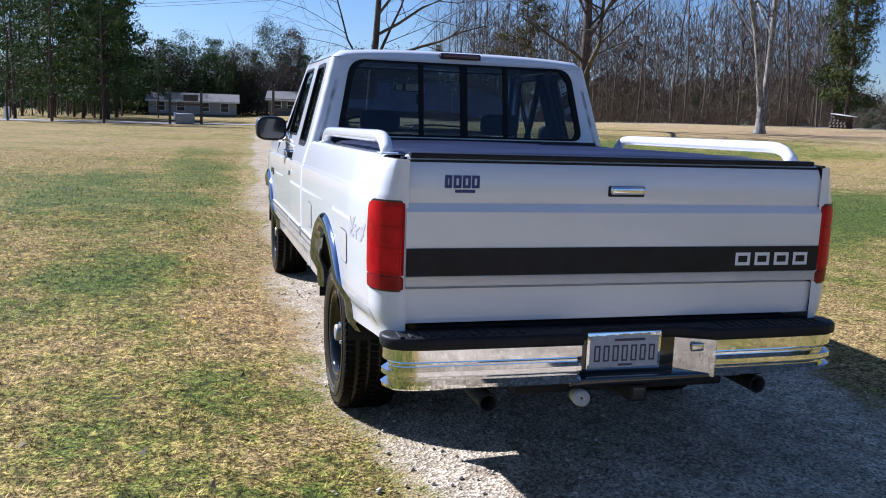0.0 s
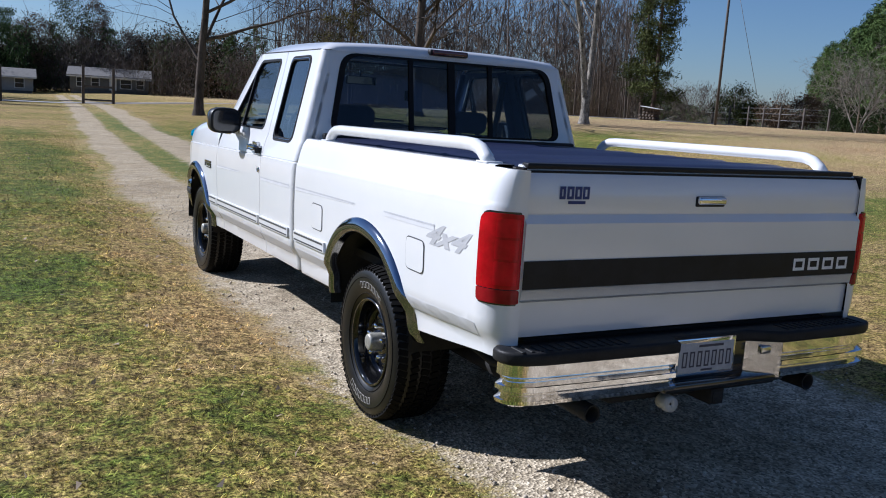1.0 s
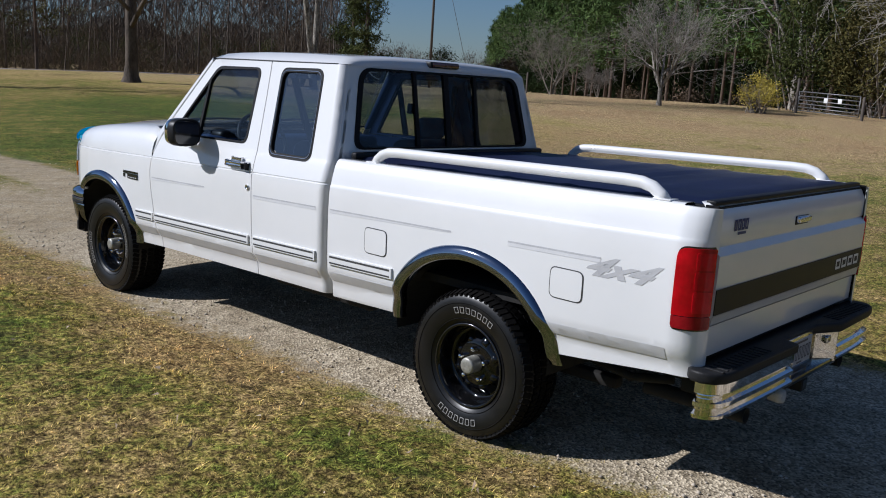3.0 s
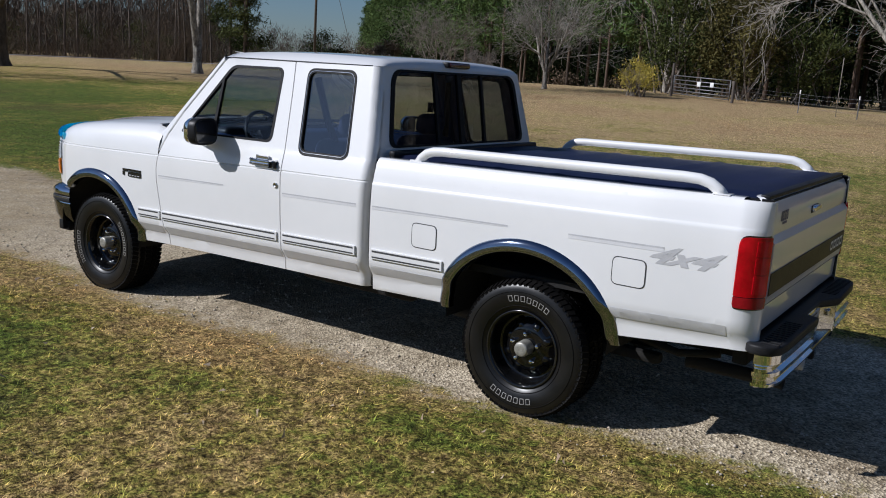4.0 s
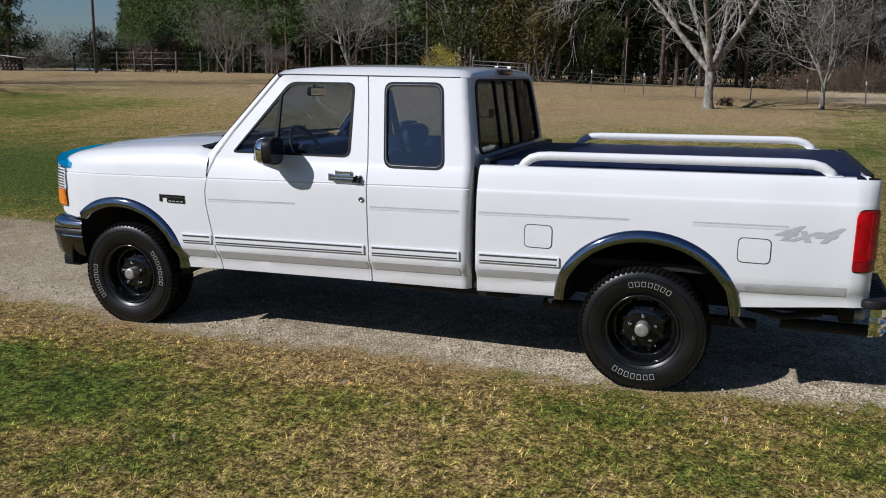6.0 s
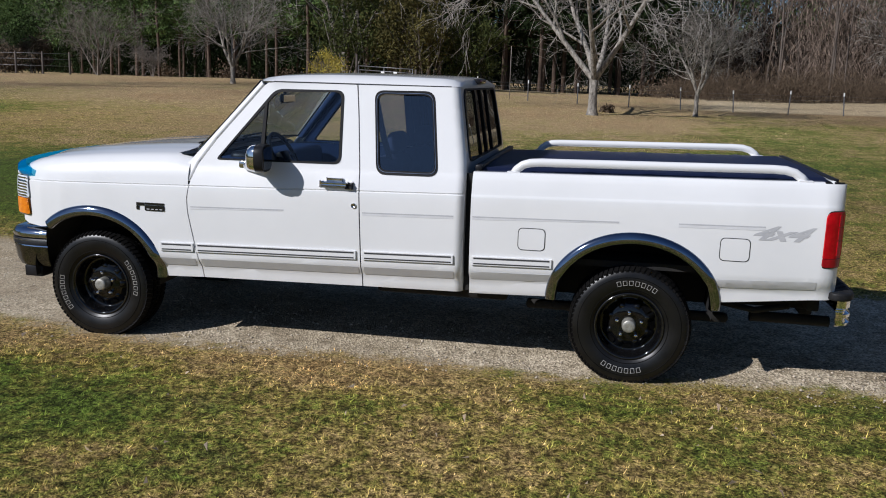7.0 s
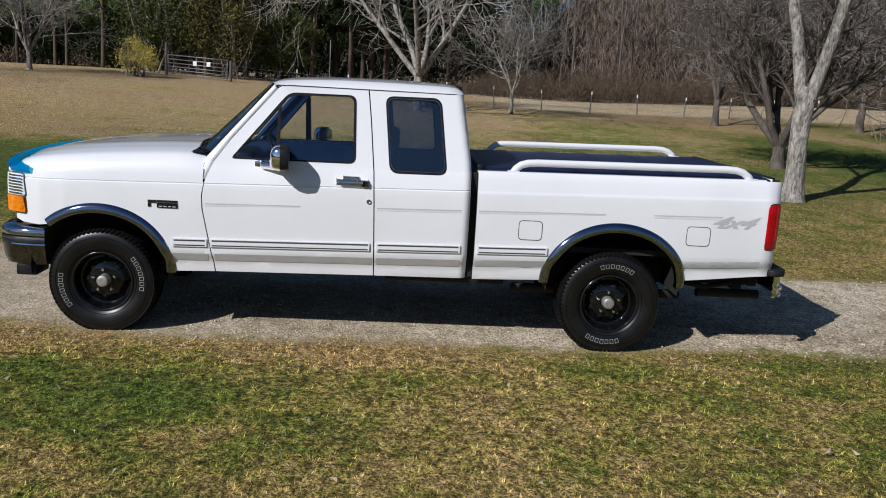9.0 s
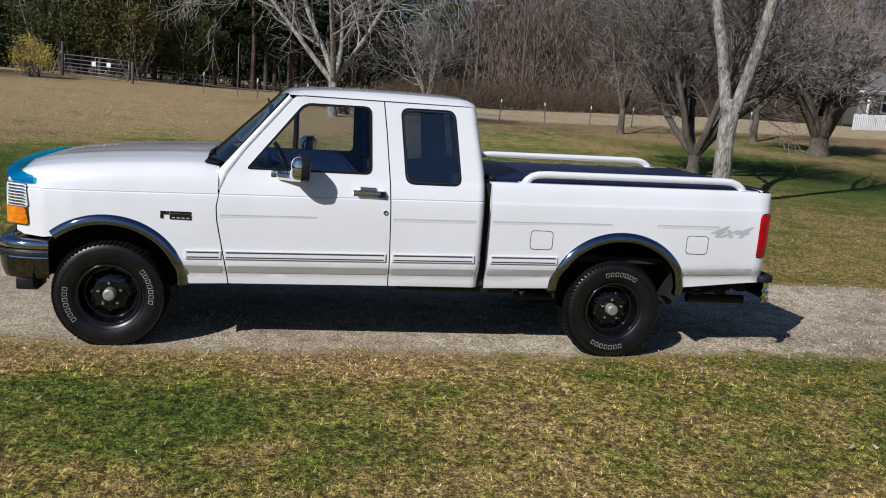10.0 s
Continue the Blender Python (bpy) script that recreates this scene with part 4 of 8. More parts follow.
def add_tube(bm, pts, r, sides=10, cap=True):
    pts = [Vector(p) for p in pts]
    rr = r if isinstance(r, (list, tuple)) else [r] * len(pts)
    rings, u = [], None
    for i, p in enumerate(pts):
        d = (pts[min(i + 1, len(pts) - 1)] - pts[max(i - 1, 0)]).normalized()
        u = d.orthogonal().normalized() if u is None else (u - d * u.dot(d)).normalized()
        w = d.cross(u)
        rings.append([bm.verts.new(p + (u * math.cos(2 * math.pi * k / sides) + w * math.sin(2 * math.pi * k / sides)) * rr[i]) for k in range(sides)])
    for a, b in zip(rings, rings[1:]):
        for k in range(sides):
            bm.faces.new((a[k], a[(k + 1) % sides], b[(k + 1) % sides], b[k]))
    if cap:
        bm.faces.new(rings[0][::-1])
        bm.faces.new(rings[-1])


def tubed(pts, r, sides=10):
    bm = bmesh.new()
    add_tube(bm, pts, r, sides)
    return bm


def add_lathe(bm, prof, n=48, axis="x", at=(0, 0, 0), closed=False):
    """Turns (offset along the axis, radius) pairs round the axis."""
    at = Vector(at)
    rings = []
    for o, r in prof:
        ring = []
        for k in range(n):
            a = 2 * math.pi * k / n
            c, s = r * math.cos(a), r * math.sin(a)
            ring.append(bm.verts.new(at + (Vector((o, c, s)) if axis == "x" else Vector((c, o, s)) if axis == "y" else Vector((c, s, o)))))
        rings.append(ring)
    pairs = list(zip(rings, rings[1:])) + ([(rings[-1], rings[0])] if closed else [])
    for a, b in pairs:
        for k in range(n):
            bm.faces.new((a[k], a[(k + 1) % n], b[(k + 1) % n], b[k]))
    return rings


def lathed(prof, n=48, axis="x", at=(0, 0, 0), closed=False, caps=False):
    bm = bmesh.new()
    rings = add_lathe(bm, prof, n, axis, at, closed)
    if caps:
        bm.faces.new(rings[0])
        bm.faces.new(rings[-1][::-1])
    return bm


def rounded(pts, r, seg=5):
    """A closed outline with its corners rounded; r may be one radius or one for each corner."""
    out, n = [], len(pts)
    for i, p in enumerate(pts):
        p, a, b = Vector(p), Vector(pts[i - 1]), Vector(pts[(i + 1) % n])
        rad = r[i] if isinstance(r, (list, tuple)) else r
        if rad <= 0:
            out.append(tuple(p))
            continue
        da, db = (a - p), (b - p)
        t = min(rad, da.length * 0.48, db.length * 0.48)
        p0, p1 = p + da.normalized() * t, p + db.normalized() * t
        for k in range(seg + 1):
            u = k / seg
            out.append(tuple((1 - u) ** 2 * p0 + 2 * u * (1 - u) * p + u * u * p1))
    return out


def flat_sheet(outer, holes=(), cu=(), cv=()):
    """A flat sheet in (u, v) with openings, cut along lines of constant u and v so that it can be bent."""
    bm = bmesh.new()
    for loop in (outer, *holes):
        vs = [bm.verts.new((p[0], p[1], 0)) for p in loop]
        for a, b in zip(vs, vs[1:] + vs[:1]):
            bm.edges.new((a, b))
    bmesh.ops.triangle_fill(bm, use_beauty=True, use_dissolve=False, edges=bm.edges[:])
    for vals, no in ((cu, (1, 0, 0)), (cv, (0, 1, 0))):
        for c in vals:
            bmesh.ops.bisect_plane(bm, geom=bm.verts[:] + bm.edges[:] + bm.faces[:], dist=1e-6, plane_co=Vector(no) * c, plane_no=no)
    bmesh.ops.dissolve_degenerate(bm, dist=1e-5, edges=bm.edges[:])
    return bm


def bend(bm, fn, flange=None):
    """Bends a flat sheet by fn(u, v); flange turns its edges in by that vector."""
    for v in bm.verts:
        v.co = fn(v.co.x, v.co.y)
    bm.normal_update()
    if flange is not None:
        es = [e for e in bm.edges if e.is_boundary]
        r = bmesh.ops.extrude_edge_only(bm, edges=es)
        vs = [g for g in r["geom"] if isinstance(g, bmesh.types.BMVert)]
        bmesh.ops.translate(bm, vec=flange, verts=vs)
    bmesh.ops.recalc_face_normals(bm, faces=bm.faces[:])
    return bm


def steps(a, b, s):
    n = max(1, int(round(abs(b - a) / s)))
    return [a + (b - a) * k / n for k in range(1, n)]


# ---- the shape of the pickup (its nose points along +y, rear axle at y = 0) ----
PROFILE_Q = (0.44, 0.47, 0.50, 0.575, 0.635, 0.70, 0.85, 0.98, 1.07, 1.106, 1.112, 1.119, 1.17, 1.215, 1.238, 1.76)
PROFILE_W = (0.900, 0.928, 0.940, 0.947, 0.986, 0.991, 0.996, 0.997, 0.994, 0.990, 0.981, 0.986, 0.972, 0.958, 0.949, 0.812)
BED_Q = PROFILE_Q[:-2] + (1.238, 1.30)
BED_W = PROFILE_W[:9] + (0.990, 0.986, 0.984, 0.972, 0.958, 0.944, 0.90)
AXLE, HUB_Z = 3.526, 0.355


def rake(y):
    return 0.022 * (1.0 - y)


def body_w(y, z):
    """Half width of the body at a place along it and a height."""
    q = z - rake(y)
    if y < 0.995:
        q -= 0.012 * (1.0 - y) * max(0.0, min(1.0, (0.86 - q) / 0.15))
        w = float(np.interp(q, BED_Q, BED_W)) - 0.014 * smooth01((-0.60 - y) / 0.43)
    else:
        w = float(np.interp(q, PROFILE_Q, PROFILE_W))
    return w - float(np.interp(y, (3.45, 3.75, 3.92, 4.04, 4.12, 4.18), (0, 0.008, 0.03, 0.075, 0.115, 0.165)))


CORNER, CORNER_LEN = -1.03, 0.19


def side_at(side, off=0.0):
    """The skin of one side: (y, z) to a place, off metres proud; past CORNER it turns round the rear edge."""
    def fn(u, z):
        if u >= CORNER:
            return Vector((side * (body_w(u, z) + off), u, z))
        w = body_w(CORNER, z)
        a = min(1.0, (CORNER - u) / CORNER_LEN) * math.pi / 2
        rx, ry = w - 0.880, 0.125
        return Vector((side * (0.880 + rx * math.cos(a) + off * math.cos(a)), CORNER - ry * math.sin(a) - off * math.sin(a), z))
    return fn


def cab_back(z):
    return float(np.interp(z, (0.4, 1.22, 1.30, 1.74, 1.80), (1.03, 1.03, 1.036, 1.108, 1.125)))


def quarter_at(side, off=0.0):
    def fn(u, z):
        s = u - cab_back(z)
        w = body_w(max(u, 1.0), z) + off
        if s >= 0.05:
            return Vector((side * w, u, z))
        a = min(1.0, (0.05 - s) / 0.0785) * math.pi / 2
        return Vector((side * (w - 0.05 + 0.05 * math.cos(a)), cab_back(z) + 0.05 - (0.05 + off) * math.sin(a), z))
    return fn


def arch(cy, cz, a, b, t0, t1, n=26):
    return [(cy + a * math.cos(t0 + (t1 - t0) * k / n), cz + b * math.sin(t0 + (t1 - t0) * k / n)) for k in range(n + 1)]


ZCUTS = (0.47, 0.50, 0.54, 0.575, 0.605, 0.635, 0.67, 0.70, 0.75, 0.80, 0.86, 0.92, 0.98, 1.03, 1.07, 1.095, 1.106, 1.112, 1.119, 1.145, 1.17, 1.195, 1.215, 1.238, 1.26)


def side_sheet(outer, fn, holes=(), du=0.06, zc=ZCUTS, side=-1, depth=0.02):
    """A body panel, cut along lines that follow the body's rake."""
    us = [p[0] for p in outer]
    y0, y1 = min(us), max(us)
    cu = steps(y0, y1, du)
    if y0 < CORNER:
        cu += steps(y0, CORNER, 0.02) + [CORNER]
    if y1 > 3.5:
        cu += steps(3.6, y1, 0.025)
    def level(loop):
        return [(u, v - rake(u)) for u, v in loop]
    return bend(flat_sheet(level(outer), [level(h) for h in holes], cu, zc), lambda u, q: fn(u, q + rake(u)), Vector((-side * depth, 0, 0)))


def zr(q, y):
    return q + rake(y)


R_ARCH, F_ARCH = (-0.004, 0.50, 0.462, 0.385), (AXLE + 0.005, 0.455, 0.452, 0.392)


def bed_side(root, side):
    fn = side_at(side)
    cy, cz, a, b = R_ARCH
    end = CORNER - CORNER_LEN
    out = [(0.985, 0.492), (0.985, 1.238)] + [(0.985 - k * 0.25, 1.238 + 0.0045 * k) for k in range(1, 8)] + [(-1.02, 1.278), (end, 1.276), (end, 0.608), (CORNER, 0.600), (-0.49, 0.548)]
    out += arch(cy, cz, a, b, math.pi - 0.02, 0.02)
    body = part("bedside", side_sheet(out, fn, side=side), PAINT, root)
    # top cap, turned in over the side
    bm = bmesh.new()
    rows = []
    for y in [0.985 - 0.0915 * k for k in range(23)]:
        zt = 1.238 + 0.018 * (0.985 - y)
        w = body_w(y, zt) - 0.001
        rows.append([bm.verts.new((side * x, y, z)) for x, z in ((w, zt), (w - 0.006, zt + 0.008), (w - 0.02, zt + 0.012), (w - 0.085, zt + 0.012), (w - 0.09, zt - 0.02))])
    for r0, r1 in zip(rows, rows[1:]):
        for k in range(4):
            bm.faces.new((r0[k], r0[k + 1], r1[k + 1], r1[k]))
    part("bed_rail_cap", bm, PAINT, root)
    # fuel filler doors, each a panel in a dark gap
    for y0, y1, z0, z1 in ((0.526, 0.692, 0.796, 0.934), (-0.648, -0.478, 0.810, 0.948)):
        o = rounded([(y0, z0), (y1, z0), (y1, z1), (y0, z1)], 0.032)
        i = rounded([(y0 + 0.005, z0 + 0.005), (y1 - 0.005, z0 + 0.005), (y1 - 0.005, z1 - 0.005), (y0 + 0.005, z1 - 0.005)], 0.028)
        fd = part("fuel_door", bend(flat_sheet(i, (), steps(y0, y1, 0.03), steps(z0, z1, 0.03)), side_at(side, 0.0035), Vector((-side * 0.003, 0, 0))), PAINT, root)
        part("gap", bend(flat_sheet(o, (i,), steps(y0, y1, 0.03), steps(z0, z1, 0.03)), side_at(side, 0.0015)), DARK_LINE, fd)
    return body


def flare(root, side, spec, t0, t1, name="wheel_arch_trim"):
    """Polished trim round a wheel opening."""
    cy, cz, a, b = spec
    bm = bmesh.new()
    rows, n = [], 40
    for k in range(n + 1):
        t = t0 + (t1 - t0) * k / n
        row = []
        for grow, out in ((0.058, 0.000), (0.052, 0.010), (0.036, 0.020), (0.014, 0.026), (-0.002, 0.022), (-0.008, 0.006), (-0.008, -0.03)):
            y, z = cy + (a + grow) * math.cos(t), cz + (b + grow * 1.05) * math.sin(t)
            row.append(bm.verts.new((side * (body_w(y, max(z, 0.50)) + out), y, z)))
        rows.append(row)
    for r0, r1 in zip(rows, rows[1:]):
        for k in range(6):
            bm.faces.new((r0[k], r0[k + 1], r1[k + 1], r1[k]))
    bmesh.ops.recalc_face_normals(bm, faces=bm.faces[:])
    part(name, bm, CHROME_TINTED, root, "polished stainless wheel arch trim", angle=60)


def wheel_well(root, side, spec):
    cy, cz, a, b = spec
    bm = bmesh.new()
    rows = []
    for k in range(25):
        t = -0.15 + (math.pi + 0.3) * k / 24
        rows.append([bm.verts.new((side * x, cy + (a + 0.01) * math.cos(t), cz + (b + 0.02) * math.sin(t))) for x in (0.955, 0.75, 0.52)])
    for r0, r1 in zip(rows, rows[1:]):
        for k in range(2):
            bm.faces.new((r0[k], r0[k + 1], r1[k + 1], r1[k]))
    bm.faces.new([r[2] for r in rows])
    part("wheel_well", bm, UNDER, root)


DOOR = [(1.760, 1.745), (2.30, 1.748), (2.345, 1.742), (2.372, 1.722), (2.664, 1.372), (2.775, 1.215), (2.822, 1.10), (2.838, 0.99), (2.832, 0.90), (2.800, 0.74), (2.772, 0.60), (2.752, 0.466), (1.676, 0.486), (1.680, 0.70), (1.690, 1.0), (1.700, 1.20), (1.735, 1.55)]
DOOR_WIN = rounded([(1.825, 1.256), (1.842, 1.705), (2.292, 1.700), (2.658, 1.248)], [0.05, 0.05, 0.05, 0.03])
QUARTER_WIN = rounded([(1.202, 1.212), (1.262, 1.716), (1.640, 1.712), (1.588, 1.208)], 0.06)
UPPER = (1.28, 1.33, 1.38, 1.44, 1.50, 1.56, 1.62, 1.68, 1.72)


def shrink(loop, d):
    c = sum((Vector(p) for p in loop), Vector((0, 0))) / len(loop)
    return [tuple(Vector(p) + (c - Vector(p)).normalized() * d) for p in loop]


def window_set(name, loop, parent, fn_of, side, pane_mat, seal=0.016, label=""):
    """A pane in its rubber seal, as one part with its seal below it."""
    us, vs = [p[0] for p in loop], [p[1] for p in loop]
    cu, cv = steps(min(us), max(us), 0.08), steps(min(vs), max(vs), 0.08)
    inner = shrink(loop, seal)
    pane = part(name, bend(flat_sheet(shrink(loop, seal * 0.5), (), cu, cv), fn_of(side, -0.010)), pane_mat, parent, label)
    part("seal", bend(flat_sheet(shrink(loop, -0.004), (inner,), cu, cv), fn_of(side, 0.003), Vector((-side * 0.02, 0, 0))), SEAL, pane)
    return pane


def cab_door(root, side):
    fn = side_at(side)
    door = part("door", side_sheet(DOOR, fn, (DOOR_WIN,), side=side, zc=ZCUTS + UPPER), PAINT, root)
    window_set("door_window", DOOR_WIN, door, side_at, side, WINDOW)
    # vent window bar
    wide = 0.0 if side < 0 else 0.022
    bar = [(2.338 - wide, 1.25), (2.364, 1.25), (2.360, 1.612), (2.342 - wide, 1.632)]
    part("vent_bar", bend(flat_sheet(bar, (), (), steps(1.25, 1.63, 0.08)), side_at(side, 0.004), Vector((-side * 0.02, 0, 0))), SEAL, door)
    # inner door card
    card = [(1.72, 0.52), (2.74, 0.52), (2.79, 1.0), (2.70, 1.235), (1.74, 1.240)]
    part("door_card", bend(flat_sheet(card, (), steps(1.7, 2.8, 0.2), steps(0.5, 1.24, 0.15)), side_at(side, -0.075)), TRIM_BLUE, door)
    frame_in = [(1.73, 1.24), (1.765, 1.73), (2.33, 1.73), (2.74, 1.24)]
    part("frame_trim", bend(flat_sheet(frame_in, (shrink(DOOR_WIN, 0.006),), (), steps(1.24, 1.73, 0.1)), side_at(side, -0.035)), TRIM_BLUE, door)
    # pull handle and lock
    bm = bmesh.new()
    f = side_at(side, 0.0)
    x = f(1.84, 1.14).x
    add_box(bm, x - 0.002, x + side * 0.012, 1.735, 1.945, 1.118, 1.150, 0.006)
    add_box(bm, x, x + side * 0.036, 1.765, 1.925, 1.126, 1.146, 0.008)
    hd = part("door_handle", bm, CHROME, door, "chrome pull handle")
    part("paddle_recess", boxed(x, x + side * 0.010, 1.80, 1.90, 1.150, 1.172, 0.004), CHROME_DULL, hd)
    part("button", boxed(x, x + side * 0.030, 1.732, 1.772, 1.112, 1.140, 0.005), BLACK_PLASTIC, hd)
    bm = lathed([(0.0, 0.016), (side * 0.008, 0.016), (side * 0.010, 0.012), (side * 0.006, 0.011), (side * 0.006, 0.001)], 20, "x", f(1.722, 1.008))
    part("lock", bm, CHROME_DULL, door)
    return door


def fender(root, side):
    fn = side_at(side)
    cy, cz, a, b = F_ARCH
    out = [(2.760, 0.466), (2.780, 0.60), (2.808, 0.74), (2.840, 0.90), (2.846, 0.99), (2.830, 1.082)]
    out += [(3.1, zr(1.121, 3.1)), (3.4, zr(1.121, 3.4)), (3.7, zr(1.121, 3.7)), (3.95, zr(1.121, 3.95)), (4.06, zr(1.126, 4.06)), (4.115, zr(1.13, 4.115)), (4.10, 0.765), (4.05, 0.745), (3.925, 0.738), (cy + a * math.cos(0.86), cz + b * math.sin(0.86))]
    out += arch(cy, cz, a, b, 0.86, math.pi - 0.02)[1:]
    out += [(3.05, 0.455)]
    part("fender", side_sheet(out, fn, side=side), PAINT, root)


def hood(root):
    """Hood and the fenders' shoulders in one lofted skin, seams cut as grooves."""
    ys = [2.835, 2.86, 2.90, 2.93, 3.0, 3.15, 3.3, 3.5, 3.7, 3.85, 3.95, 4.02, 4.08, 4.12, 4.15]
    hs = np.interp(ys, (2.80, 2.93, 3.15, 3.5, 3.8, 4.0, 4.08, 4.12, 4.15), (0.205, 0.235, 0.233, 0.216, 0.192, 0.160, 0.132, 0.100, 0.065))
    for side in (-1, 1):
        bm = bmesh.new()
        rows = []
        for y, h in zip(ys, hs):
            zc, w = zr(1.121, y), body_w(y, zr(1.121, y))
            pts = [(w, 0), (w - 0.006, 0.20 * h), (w - 0.018, 0.42 * h), (w - 0.040, 0.60 * h), (w - 0.075, 0.74 * h), (w - 0.115, 0.81 * h), (w - 0.150, 0.838 * h)]
            rows.append([bm.verts.new((side * x, y, zc + dz)) for x, dz in pts])
        for r0, r1 in zip(rows, rows[1:]):
            for k in range(6):
                bm.faces.new((r0[k], r0[k + 1], r1[k + 1], r1[k]))
        bmesh.ops.recalc_face_normals(bm, faces=bm.faces[:])
        part("fender_top", bm, PAINT, root)
    bm = bmesh.new()
    rows = []
    for y, h in zip(ys[3:], hs[3:]):
        zc, w = zr(1.121, y), body_w(y, zr(1.121, y)) - 0.156
        row = []
        for k in range(-10, 11):
            u = k / 10
            au = abs(u)
            dz = (0.838 + 0.162 * (1 - au ** 2.2)) * h + 0.010 * math.exp(-((au - 0.62) / 0.10) ** 2) * min(1, h / 0.15)
            if au > 0.98:
                dz -= 0.012
            row.append(bm.verts.new((u * w, y + 0.045 * (1 - u * u) * (y - 2.9) / 1.25, zc + dz)))
        rows.append(row)
    for r0, r1 in zip(rows, rows[1:]):
        for k in range(20):
            bm.faces.new((r0[k], r0[k + 1], r1[k + 1], r1[k]))
    bmesh.ops.recalc_face_normals(bm, faces=bm.faces[:])
    part("hood", bm, PAINT, root)
    # cowl under the wipers
    bm = bmesh.new()
    rows = []
    for k in range(-8, 9):
        x = 0.900 * k / 8
        bow = 0.16 * (1 - (k / 8) ** 2)
        rows.append([bm.verts.new(p) for p in ((x, 2.80 + bow * 0.5, 1.285), (x, 2.86 + bow * 0.5, 1.268), (x * 0.99, 2.935, 1.275 + 0.02 * (1 - (k / 8) ** 2)))])
    for r0, r1 in zip(rows, rows[1:]):
        for k in range(2):
            bm.faces.new((r0[k], r0[k + 1], r1[k + 1], r1[k]))
    part("cowl", bm, BLACK_PLASTIC, root)


def cab_shell(root):
    # rear quarters with their windows
    for side in (-1, 1):
        fn = quarter_at(side)
        back = [(cab_back(z) - 0.0284, z) for z in (1.748, 1.6, 1.45, 1.30, 1.22, 1.0, 0.7, 0.495)]
        out = [(1.668, 0.486), (1.672, 0.70), (1.682, 1.0), (1.692, 1.20), (1.727, 1.55), (1.752, 1.748)] + back
        bm = flat_sheet([(u, v - rake(u)) for u, v in out], ([(u, v - rake(u)) for u, v in QUARTER_WIN],), steps(1.0, 1.18, 0.012) + steps(1.18, 1.76, 0.07), ZCUTS + UPPER)
        q = part("cab_quarter", bend(bm, lambda u, w: fn(u, w + rake(u)), Vector((-side * 0.02, 0, 0))), PAINT, root)
        card = [(1.66, 0.54), (1.70, 1.20), (1.735, 1.72), (1.19, 1.72), (1.10, 1.22), (1.10, 0.54)]
        part("quarter_trim", bend(flat_sheet(card, (shrink(QUARTER_WIN, 0.004),), (), ()), quarter_at(side, -0.045)), TRIM_BLUE, q)
        # dark block added between cab and bed, standing for the gap's shade
        part("gap_shade_filler", boxed(*sorted((side * 0.87, side * 0.90)), 0.98, 1.045, 0.5, 1.235), UNDER, q)
        window_set("quarter_window", QUARTER_WIN, q, quarter_at, side, TINTED, 0.024)
        rim = shrink(QUARTER_WIN, 0.012)
        part("chrome_bead", bend(flat_sheet(rim, (shrink(QUARTER_WIN, 0.0155),), (), ()), quarter_at(side, 0.006)), CHROME_DULL, q)
        # windscreen pillar
        bm = bmesh.new()
        rows = []
        for y, z in ((2.372, 1.7245), (2.45, 1.632), (2.55, 1.513), (2.664, 1.376), (2.775, 1.220), (2.826, 1.10)):
            x = body_w(y, z)
            t = (1.7245 - z) / 0.5
            gy, gz, gx = 2.404 + 0.386 * t, 1.742 - 0.455 * t, 0.792 + 0.118 * t
            rows.append([bm.verts.new(p) for p in ((side * (x - 0.02), y - 0.004, z), (side * x, y + 0.006, z + 0.004), (side * (x - 0.006), y + 0.020, z + 0.012), (side * (gx + 0.010), gy - 0.008, gz + 0.010), (side * gx, gy - 0.004, gz + 0.002), (side * (gx - 0.010), gy - 0.016, gz - 0.006))])
        for r0, r1 in zip(rows, rows[1:]):
            for k in range(5):
                bm.faces.new((r0[k], r0[k + 1], r1[k + 1], r1[k]))
        part("pillar", bm, PAINT, root)
        # cloth-covered inside of the pillar
        bm = bmesh.new()
        rows = []
        for k in range(7):
            t = k / 6
            rows.append([bm.verts.new((side * x, y, z)) for x, y, z in ((0.800 + 0.125 * t, 2.330 + 0.400 * t, 1.716 - 0.440 * t), (0.760 + 0.115 * t, 2.345 + 0.400 * t, 1.720 - 0.450 * t), (0.752 + 0.118 * t, 2.366 + 0.386 * t, 1.730 - 0.455 * t), (0.768 + 0.118 * t, 2.394 + 0.386 * t, 1.738 - 0.458 * t))])
        for r0, r1 in zip(rows, rows[1:]):
            for k in range(3):
                bm.faces.new((r0[k], r0[k + 1], r1[k + 1], r1[k]))
        part("pillar_cover", bm, TRIM_BLUE, root)
    # back panel with the rear window
    zs = (0.495, 0.7, 1.0, 1.22, 1.30, 1.45, 1.6, 1.752)
    edge = [(body_w(1.06, z) - 0.0505, z) for z in zs]
    win = rounded([(-0.785, 1.292), (0.785, 1.292), (0.700, 1.738), (-0.700, 1.738)], [0.07, 0.07, 0.09, 0.09])
    out = [(-x, z) for x, z in edge] + [(x, z) for x, z in edge[::-1]]
    def back_at(off):
        return lambda u, v: Vector((u, cab_back(v) - off, v))
    panel = part("cab_back", bend(flat_sheet(out, (win,), steps(-0.9, 0.9, 0.1), zs[1:-1]), back_at(0.0), Vector((0, 0.02, 0))), PAINT, root)
    rw = part("rear_window", bend(flat_sheet(shrink(win, 0.012), (), steps(-0.8, 0.8, 0.2), steps(1.3, 1.73, 0.1)), back_at(-0.008)), REAR_TINT, panel, "tinted sliding rear window")
